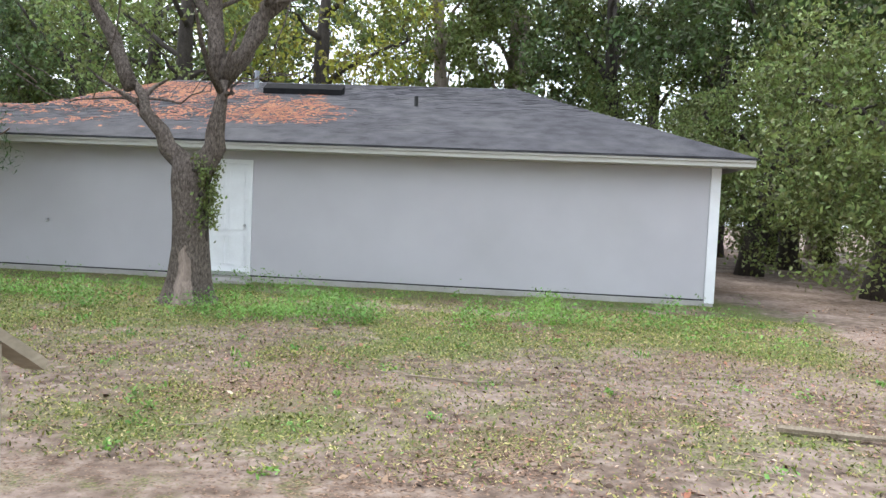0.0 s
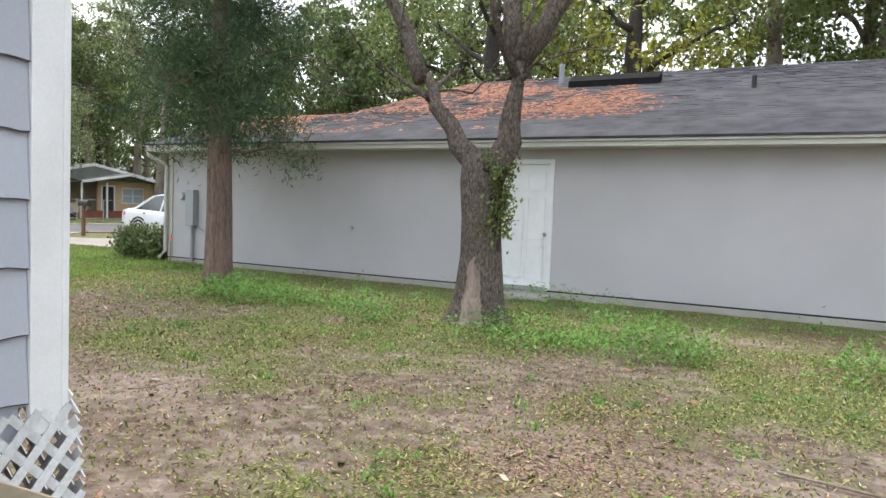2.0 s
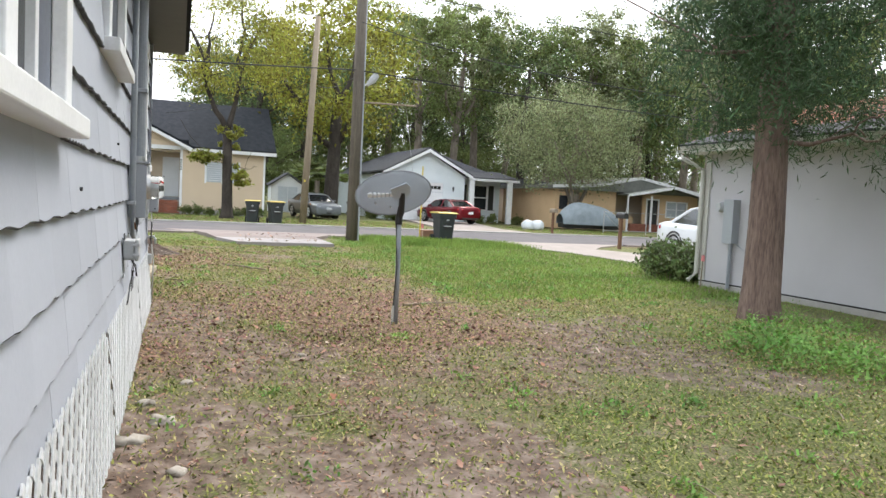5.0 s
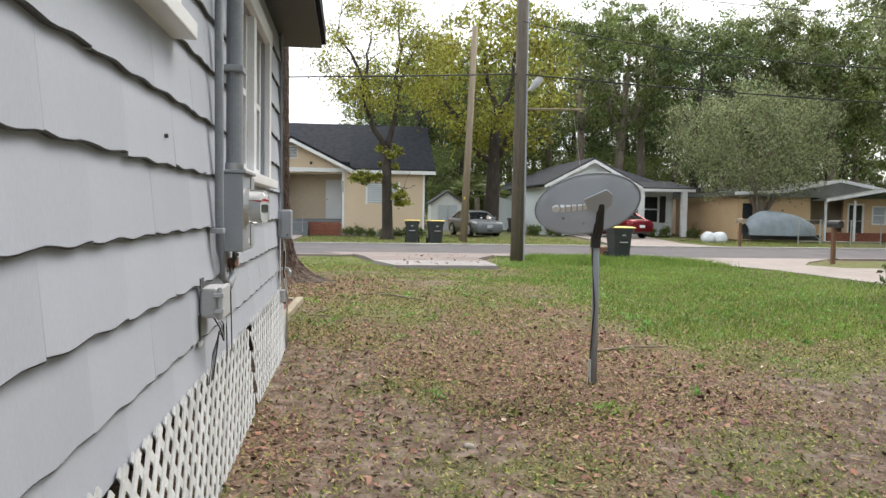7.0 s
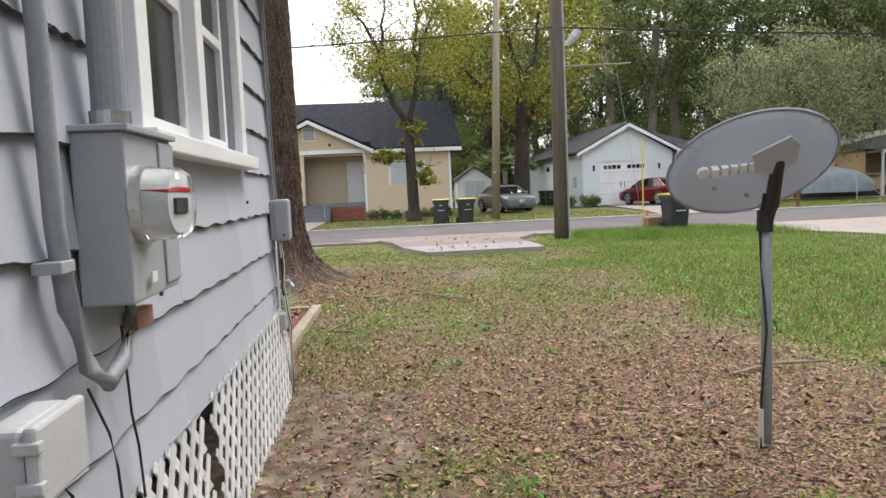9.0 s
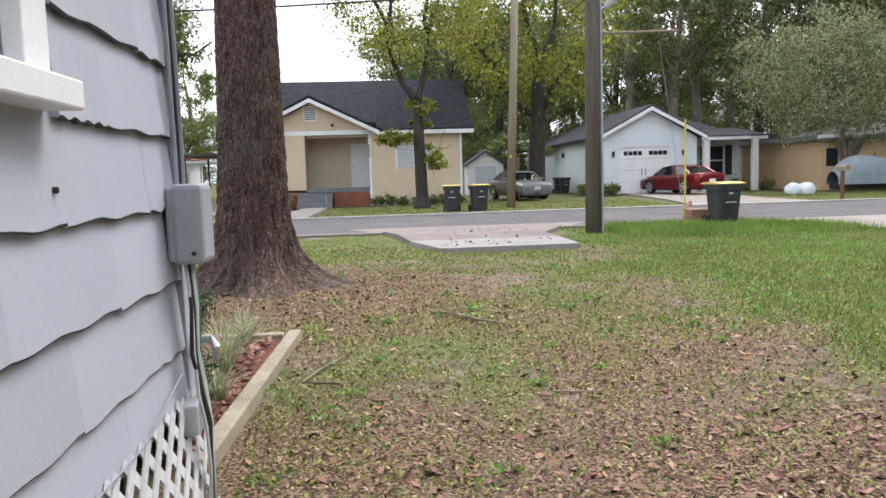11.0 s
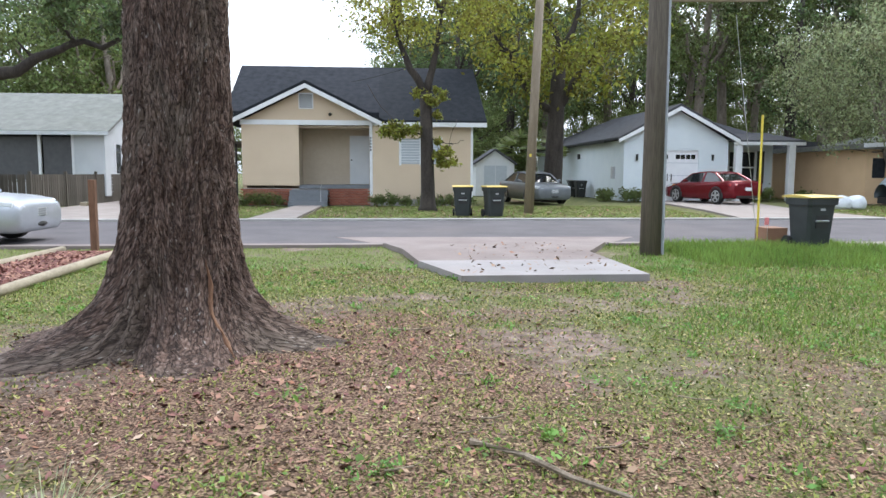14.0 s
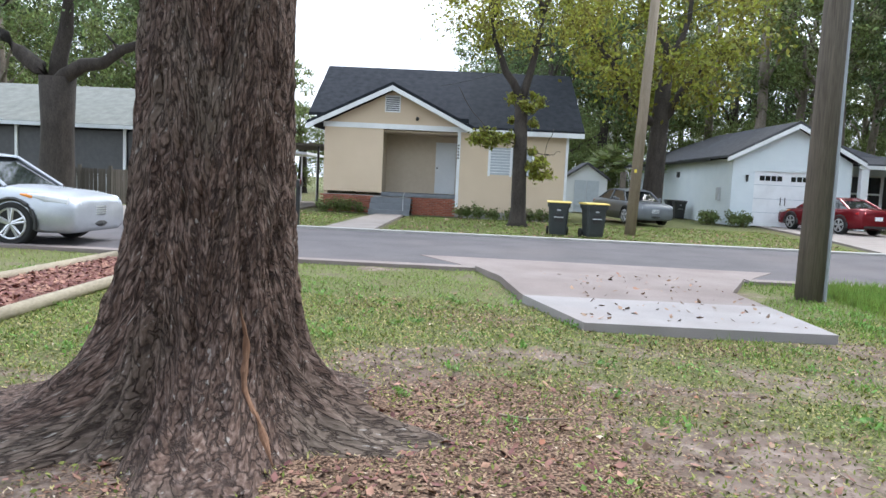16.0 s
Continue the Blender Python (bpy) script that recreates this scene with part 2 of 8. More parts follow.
    col = mix(crack, (0.038, 0.027, 0.023), plates)
    l.new(col, bsdf.inputs["Base Color"])
    high = mix(0.3, crack, grain.outputs["Color"])
    bp = n.new("ShaderNodeBump")
    bp.inputs["Strength"].default_value, bp.inputs["Distance"].default_value = 0.9, 0.016
    l.new(high, bp.inputs["Height"])
    l.new(bp.outputs[0], bsdf.inputs["Normal"])
    return m


BARK = plate_bark("oak_bark")
BARK2 = bark_mat("grey_bark", (0.06, 0.048, 0.04), (0.25, 0.205, 0.175), 40, 0.42, 0.14, 0.012)
BARK3 = mat("cedar_bark", (0.085, 0.055, 0.045), (0.25, 0.175, 0.145), 0.95, scale=14, fine=60, bump=0.9, stretch=(1, 1, 0.12), depth=0.02)
BARKFAR = mat("far_bark", (0.12, 0.095, 0.075), (0.28, 0.235, 0.19), 0.95, scale=5, fine=30, bump=0.5, stretch=(1, 1, 0.3))
BARKDARK = mat("dark_bark", (0.02, 0.016, 0.013), (0.065, 0.052, 0.043), 0.95, scale=6, fine=40, bump=0.6, stretch=(1, 1, 0.3))
BAREBARK = mat("orange_inner_bark", (0.16, 0.085, 0.05), (0.30, 0.165, 0.10), 0.95, scale=12, fine=70, bump=0.6, stretch=(1, 1, 0.2))
BARECUT = mat("bare_wood_scar", (0.13, 0.098, 0.08), (0.32, 0.25, 0.208), 0.9, scale=9, fine=60, bump=0.4, stretch=(1, 1, 0.2))
POLEWOOD = mat("pole_wood", (0.085, 0.07, 0.058), (0.175, 0.148, 0.122), 0.9, scale=10, fine=70, bump=0.5, stretch=(1, 1, 0.06))
POLEPALE = mat("pale_pole_wood", (0.2, 0.16, 0.115), (0.31, 0.25, 0.185), 0.9, scale=10, fine=70, bump=0.4, stretch=(1, 1, 0.08))
TIMBER = mat("treated_timber", (0.25, 0.21, 0.15), (0.40, 0.345, 0.255), 0.85, scale=7, fine=60, bump=0.35, dirt=0.4, dirt_col=(0.2, 0.18, 0.13), stretch=(0.3, 0.3, 1))
REDWOOD = mat("brown_post_wood", (0.12, 0.06, 0.035), (0.19, 0.1, 0.06), 0.85, scale=9, fine=50, bump=0.3, stretch=(1, 1, 0.15))
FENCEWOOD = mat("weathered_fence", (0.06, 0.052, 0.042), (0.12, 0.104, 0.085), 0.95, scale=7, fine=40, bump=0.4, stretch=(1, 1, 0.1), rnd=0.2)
LEAF_A = mat("leaf_mid_green", (0.065, 0.1, 0.026), (0.23, 0.27, 0.085), 0.6, scale=0.6, fine=8, bump=0, island=0.6, trans=0.35)
LEAF_D = mat("leaf_dark_green", (0.035, 0.062, 0.022), (0.14, 0.19, 0.06), 0.6, scale=0.6, fine=8, bump=0, island=0.6, trans=0.3)
LEAF_Y = mat("leaf_yellow_green", (0.125, 0.155, 0.02), (0.36, 0.34, 0.055), 0.6, scale=0.5, fine=8, bump=0, island=0.6, trans=0.4)
LEAF_G = mat("leaf_grey_green", (0.11, 0.14, 0.065), (0.32, 0.345, 0.18), 0.65, scale=0.7, fine=8, bump=0, island=0.6, trans=0.35)
LEAF_C = mat("cedar_foliage", (0.028, 0.06, 0.024), (0.07, 0.125, 0.048), 0.7, scale=1.0, fine=10, bump=0, island=0.4, trans=0.2)
WEED = mat("weed_leaf", (0.075, 0.185, 0.03), (0.235, 0.4, 0.085), 0.6, scale=0.9, fine=10, bump=0, island=0.4, trans=0.35)
GRASS = mat("grass_blade", (0.12, 0.185, 0.035), (0.3, 0.37, 0.095), 0.65, scale=0.7, fine=10, bump=0, island=0.45, trans=0.3)
DRYLEAF = mat("dry_leaf", (0.15, 0.095, 0.062), (0.36, 0.26, 0.18), 0.8, scale=1.4, fine=12, bump=0, island=0.6)
LUSH = mat("lush_grass_blade", (0.09, 0.165, 0.028), (0.25, 0.36, 0.075), 0.6, scale=0.7, fine=10, bump=0, island=0.4, trans=0.35)
REDLEAF = mat("red_brown_leaf", (0.14, 0.06, 0.045), (0.37, 0.19, 0.145), 0.8, scale=1.6, fine=12, bump=0, island=0.5)
STICKM = mat("twig_wood", (0.15, 0.115, 0.08), (0.34, 0.28, 0.21), 0.9, scale=12, fine=60, bump=0.3)
ASPHALT = mat("worn_asphalt", (0.075, 0.068, 0.073), (0.125, 0.113, 0.119), 0.92, scale=1.0, fine=130, bump=0.3, dirt=0.4, dirt_col=(0.155, 0.128, 0.122))
MULCH = mat("red_mulch", (0.11, 0.035, 0.025), (0.21, 0.075, 0.05), 0.95, scale=25, fine=120, bump=0.8, depth=0.03)
YELLOWW = mat("pale_yellow_wall", (0.60, 0.475, 0.34), (0.66, 0.53, 0.39), 0.8, scale=1.0, fine=60, bump=0.1)
BRICK = mat("red_brick", (0.22, 0.07, 0.045), (0.36, 0.14, 0.09), 0.9, scale=6, fine=60, bump=0.3, rnd=0.25)
WHITEW = mat("white_siding", (0.64, 0.70, 0.74), (0.72, 0.77, 0.80), 0.7, scale=1.5, fine=50, bump=0.06)
WHITEW2 = mat("old_white_siding", (0.56, 0.58, 0.6), (0.66, 0.68, 0.70), 0.75, scale=1.5, fine=50, bump=0.08)
ORANGEW = mat("peach_stucco", (0.58, 0.40, 0.24), (0.66, 0.47, 0.29), 0.85, scale=1.2, fine=60, bump=0.15)
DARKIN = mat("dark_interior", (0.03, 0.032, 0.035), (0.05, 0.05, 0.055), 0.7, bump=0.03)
PORCHIN = mat("porch_wall", (0.46, 0.38, 0.29), (0.51, 0.43, 0.33), 0.8, bump=0.05)
STEPGREY = mat("grey_step_paint", (0.13, 0.14, 0.155), (0.19, 0.2, 0.22), 0.7, bump=0.1)
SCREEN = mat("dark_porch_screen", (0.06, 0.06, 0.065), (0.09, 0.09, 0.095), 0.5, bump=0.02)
WINGLASS = mat("window_glass", (0.02, 0.022, 0.026), (0.035, 0.038, 0.042), 0.12, bump=0, spec=0.22)
CURTAIN = mat("pale_blind", (0.38, 0.42, 0.46), (0.46, 0.5, 0.55), 0.6, bump=0.03)
BINM = mat("dark_green_grey_bin", (0.024, 0.029, 0.031), (0.04, 0.046, 0.048), 0.5, bump=0.08, scale=5)
BINY = mat("yellow_bin_lid", (0.55, 0.42, 0.10), (0.66, 0.5, 0.14), 0.5, bump=0.05)
BLUEBIN = mat("black_bin", (0.02, 0.022, 0.025), (0.03, 0.032, 0.035), 0.5, bump=0.05)
REDCAR = mat("red_car_paint", (0.14, 0.006, 0.012), (0.175, 0.009, 0.016), 0.22, metal=0.35, bump=0)
GREYCAR = mat("grey_car_paint", (0.12, 0.13, 0.145), (0.16, 0.17, 0.185), 0.3, metal=0.1, bump=0)
SILVERCAR = mat("silver_car_paint", (0.43, 0.45, 0.49), (0.49, 0.51, 0.55), 0.25, metal=0.35, bump=0)
WHITECAR = mat("white_car_paint", (0.65, 0.67, 0.7), (0.7, 0.72, 0.74), 0.25, bump=0)
CARGLASS = mat("tinted_glass", (0.012, 0.015, 0.017), (0.02, 0.022, 0.025), 0.05, bump=0, spec=0.9)
TYRE = mat("tyre_rubber", (0.012, 0.012, 0.012), (0.022, 0.022, 0.022), 0.85, bump=0.1)
RIM = mat("alloy_rim", (0.5, 0.51, 0.53), (0.6, 0.6, 0.62), 0.3, metal=0.8, bump=0)
TAIL = mat("red_tail_lamp", (0.35, 0.01, 0.015), (0.4, 0.015, 0.02), 0.2, bump=0)
AMBER = mat("amber_lamp", (0.7, 0.25, 0.05), (0.75, 0.3, 0.08), 0.2, bump=0)
HEADLAMP = mat("clear_lamp", (0.55, 0.57, 0.6), (0.65, 0.66, 0.68), 0.12, bump=0)
YELLOWP = mat("yellow_marker", (0.62, 0.48, 0.05), (0.7, 0.55, 0.08), 0.5, bump=0.03)
PINK = mat("pink_flag", (0.75, 0.22, 0.24), (0.8, 0.28, 0.28), 0.7, bump=0)
CARD = mat("cardboard_brown", (0.25, 0.13, 0.085), (0.31, 0.17, 0.11), 0.85, bump=0.1)
TARP = mat("grey_blue_tarp", (0.17, 0.205, 0.23), (0.26, 0.3, 0.33), 0.6, scale=3, bump=0.5, depth=0.05)
PLASTICBAG = mat("white_sack", (0.55, 0.58, 0.62), (0.66, 0.68, 0.7), 0.5, scale=8, bump=0.5, depth=0.03)
STONE = mat("pale_stone", (0.33, 0.29, 0.25), (0.46, 0.42, 0.37), 0.9, scale=8, fine=60, bump=0.4)
def bits_mat(name, stops):
    """Loose bits whose colour runs along a ramp, bit by bit."""
    m = bpy.data.materials.new(name)
    m.use_nodes = True
    n, l = m.node_tree.nodes, m.node_tree.links
    b = n["Principled BSDF"]
    b.inputs["Roughness"].default_value = 0.85
    b.inputs["Specular IOR Level"].default_value = 0.25
    r = n.new("ShaderNodeValToRGB")
    r.color_ramp.elements[0].color = (*stops[0][1], 1)
    r.color_ramp.elements[1].color = (*stops[-1][1], 1)
    for p, c in stops[1:-1]:
        r.color_ramp.elements.new(p).color = (*c, 1)
    l.new(n.new("ShaderNodeNewGeometry").outputs["Random Per Island"], r.inputs[0])
    l.new(r.outputs[0], b.inputs["Base Color"])
    return m


DRYBITS = bits_mat("dry_leaf_bits", [(0, (0.075, 0.048, 0.034)), (0.25, (0.165, 0.105, 0.073)), (0.5, (0.25, 0.16, 0.108)), (0.75, (0.375, 0.262, 0.178)), (0.9, (0.33, 0.14, 0.085)), (1, (0.62, 0.52, 0.4))])
GREENBITS = bits_mat("green_leaf_bits", [(0, (0.05, 0.075, 0.015)), (0.35, (0.155, 0.19, 0.038)), (0.62, (0.27, 0.28, 0.075)), (0.85, (0.38, 0.34, 0.13)), (1, (0.5, 0.42, 0.22))])
VENT = mat("matt_black_vent", (0.012, 0.012, 0.013), (0.022, 0.022, 0.023), 0.9, spec=0.05, bump=0.03)
GREEN_STAKE = mat("teal_cable", (0.02, 0.16, 0.13), (0.03, 0.2, 0.16), 0.5, bump=0)


# ---- mesh helpers ----
def link(name, bm, material, parent=None, label="", smooth=False):
    me = bpy.data.meshes.new(name)
    bm.normal_update()
    bm.to_mesh(me)
    bm.free()
    if smooth:
        for f in me.polygons:
            f.use_smooth = True
    me.materials.append(material)
    ob = new(name, me)
    if parent:
        ob.parent = parent
    if label:
        ob["label"] = label
    return ob


part = link


def thing(name, label, category, at=(0, 0, 0), rz=0.0, group="", kind=""):
    ob = new(name)
    ob.matrix_world = pose(*at, 0, 0, rz)
    return tagged(ob, label, category, group, kind)


def box(bm, lo, hi, bevel=0.0):
    r = bmesh.ops.create_cube(bm, size=1.0)
    vs = r["verts"]
    for v in vs:
        v.co = Vector([(lo[i] + hi[i]) / 2 + v.co[i] * (hi[i] - lo[i]) for i in range(3)])
    if bevel:
        es = list({e for v in vs for e in v.link_edges})
        bmesh.ops.bevel(bm, geom=es, offset=bevel, segments=2, affect="EDGES", profile=0.5)
    return bm


def B(lo, hi, bevel=0.0):
    return box(bmesh.new(), lo, hi, bevel)


def tube(bm, pts, radii, sides=8, lobes=0, lobe=0.0, rough=0.0):
    pts = [Vector(p) for p in pts]
    rings = []
    for i, p in enumerate(pts):
        d = (pts[min(i + 1, len(pts) - 1)] - pts[max(i - 1, 0)]).normalized()
        a = d.orthogonal() if abs(d.z) < 0.9 else Vector((1, 0, 0))
        u = (a - d * a.dot(d)).normalized()
        w = d.cross(u)
        ring = []
        for k in range(sides):
            an = 2 * math.pi * k / sides
            r = radii[i] * (1 + lobe * math.cos(lobes * an + i * 0.05))
            if rough:
                r *= 1 + rough * noise.noise(Vector((math.cos(an) * 2.3, math.sin(an) * 2.3, p.z * 0.9 + p.x)))
            ring.append(bm.verts.new(p + (u * math.cos(an) + w * math.sin(an)) * r))
        rings.append(ring)
    for a, b in zip(rings, rings[1:]):
        for k in range(sides):
            bm.faces.new((a[k], a[(k + 1) % sides], b[(k + 1) % sides], b[k]))
    bm.faces.new(rings[0][::-1])
    bm.faces.new(rings[-1])
    return bm


def rod(a, b, r, sides=10, r2=None):
    return tube(bmesh.new(), [a, b], [r, r2 or r], sides)


def prism(bm, outline, axis, lo, hi):
    """Extrude a closed outline of 2D points along one axis."""
    def at(p, c):
        q = list(p)
        q.insert(axis, c)
        return Vector(q)
    a = [bm.verts.new(at(p, lo)) for p in outline]
    b = [bm.verts.new(at(p, hi)) for p in outline]
    k = len(outline)
    bm.faces.new(a)
    bm.faces.new(b[::-1])
    for i in range(k):
        bm.faces.new((a[i], b[i], b[(i + 1) % k], a[(i + 1) % k]))
    bmesh.ops.recalc_face_normals(bm, faces=bm.faces[:])
    return bm


def quads(name, centres, ups, rights, material, parent=None, kind="", label="", category="", tip=0.0):
    """Many small leaves as one mesh: each a kite from centre along up and right."""
    n = len(centres)
    c, u, r = (np.asarray(a, dtype=np.float32) for a in (centres, ups, rights))
    v = np.empty((n, 4, 3), dtype=np.float32)
    v[:, 0] = c - u
    v[:, 1] = c + r - u * tip
    v[:, 2] = c + u
    v[:, 3] = c - r - u * tip
    me = bpy.data.meshes.new(name)
    me.vertices.add(n * 4)
    me.vertices.foreach_set("co", v.reshape(-1))
    me.loops.add(n * 4)
    me.loops.foreach_set("vertex_index", np.arange(n * 4, dtype=np.int32))
    me.polygons.add(n)
    me.polygons.foreach_set("loop_start", np.arange(0, n * 4, 4, dtype=np.int32))
    me.polygons.foreach_set("loop_total", np.full(n, 4, dtype=np.int32))
    me.update(calc_edges=True)
    me.materials.append(material)
    ob = new(name, me)
    if parent:
        ob.parent = parent
    return tagged(ob, label, category, "", kind)


RNG = np.random.default_rng(7)


def leaf_cloud(name, clumps, per, spread, size, material, parent, flat=1.0, droop=0.0, label="", rng=RNG, thin=0.5):
    """Leaves scattered round clump centres (x, y, z, radius)."""
    cl = np.asarray(clumps, dtype=np.float32)
    n = len(cl) * per
    idx = np.repeat(np.arange(len(cl)), per)
    off = rng.normal(0, 1, (n, 3)) * spread
    off[:, 2] *= flat
    ctr = cl[idx, :3] + off * cl[idx, 3:4]
    if droop:
        ctr[:, 2] -= droop * np.abs(rng.normal(0, 1, n)) * cl[idx, 3]
    d = rng.normal(0, 1, (n, 3))
    d[:, 2] -= 0.4 + droop
    d /= np.linalg.norm(d, axis=1, keepdims=True)
    e = rng.normal(0, 1, (n, 3))
    e -= d * np.sum(d * e, axis=1, keepdims=True)
    e /= np.linalg.norm(e, axis=1, keepdims=True)
    s = size * rng.uniform(0.6, 1.3, (n, 1))
    return quads(name, ctr, d * s, e * s * thin, material, parent, label=label)


def clump_shell(n, centre, radii, rng, inner=0.45, size=(0.5, 1.0), zmin=-9.0):
    d = rng.normal(0, 1, (n, 3))
    d /= np.linalg.norm(d, axis=1, keepdims=True)
    r = rng.uniform(inner, 1.0, (n, 1)) ** 0.6
    p = np.asarray(centre) + d * r * np.asarray(radii)
    p[:, 2] = np.maximum(p[:, 2], zmin)
    return np.hstack([p, rng.uniform(size[0], size[1], (n, 1))])


def limb_path(a, b, wob, rng, n=7):
    a, b = np.asarray(a, float), np.asarray(b, float)
    t = np.linspace(0, 1, n)[:, None]
    p = a + (b - a) * t
    w = np.cumsum(rng.normal(0, wob, (n, 3)), axis=0)
    w -= w[:1]
    w = w - t * w[-1:] * 0.6
    return p + w


def limbs(bm, root, tips, r0, rng, wob=0.12, sides=7, end=0.25):
    for tip in tips:
        p = limb_path(root, tip, wob, rng)
        tube(bm, p, np.linspace(r0, r0 * end, len(p)), sides)
    return bm


# ---- ground ----
def hill(x, y):
    return 0.025 * noise.noise(Vector((x * 0.6, y * 0.6, 3.1))) + 0.012 * noise.noise(Vector((x * 2.3, y * 2.3, 8.7)))


def fade(v, a, b):
    return min(1.0, max(0.0, (v - a) / (b - a)))


def green_at(x, y):
    """How much living grass covers the ground, 0 to 1."""
    n = 0.8 * noise.noise(Vector((x * 0.55, y * 0.55, 1.7))) + 0.7 * noise.noise(Vector((x * 1.7, y * 1.7, 5.2))) + 0.5 * noise.noise(Vector((x * 4.1, y * 4.1, 2.2)))
    g = 0.42 + 0.62 * n
    if x > -26.3:
        # lush verge beside the far lawn
        g += 0.8 * fade(y - (5.6 + 0.12 * max(0.0, -13.0 - x)), 0.0, 1.6) * fade(-x, 10.5, 13.0)
        # damp strip along the neighbour's wall
        g += 0.28 * fade(y, 6.6, 8.6) * fade(x, -11.5, -9.0)
        # lawn between oak and road
        g += 0.34 * fade(-x, 18.6, 20.2) * fade(8.0 - y, 0.0, 2.5)
        # worn, leaf-strewn soil round the dish
        g -= 0.4 * math.exp(-(((x + 11.0) / 2.6) ** 2 + ((y - 5.4) / 1.7) ** 2))
        g -= 0.6 * math.exp(-(((x + 18.3) / 2.0) ** 2 + ((y - 2.4) / 1.5) ** 2))
        g -= 0.85 * math.exp(-(((x - 2.8) / 2.2) ** 2 + ((y - 5.4) / 1.3) ** 2))
        g -= 0.7 * math.exp(-(((x + 4.6) / 1.4) ** 2 + ((y - 4.1) / 0.8) ** 2))
        g -= 0.9 * fade(x, 3.6, 5.2)
        g -= 0.4 * fade(3.6 - y, 0.0, 0.9) * fade(x, -13.0, -11.5)
        g += 0.1 * fade(x, -17.5, -16.0) * fade(-x, 12.5, 14.0) * fade(6.5 - y, 0, 1.5)
    else:
        g = 0.85 + 0.2 * n
    return min(1.0, max(0.0, g))


def litter_at(x, y):
    n = noise.noise(Vector((x * 0.8, y * 0.8, 21.7)))
    v = 0.26 + 0.4 * n
    v += 0.5 * math.exp(-(((x + 11.0) / 2.6) ** 2 + ((y - 5.2) / 1.5) ** 2))
    v += 0.9 * math.exp(-(((x + 17.6) / 1.8) ** 2 + ((y - 2.9) / 1.3) ** 2))
    v += 0.15 * fade(-x, 8.5, 10.0) * fade(x, -17.5, -15.5) * fade(7.0 - y, 0, 1.5)
    return min(1.0, max(0.0, v))


def edges(marks):
    out = []
    for a, b, step in marks:
        out += list(np.arange(a, b - 1e-6, step))
    out.append(marks[-1][1])
    return np.array(out)


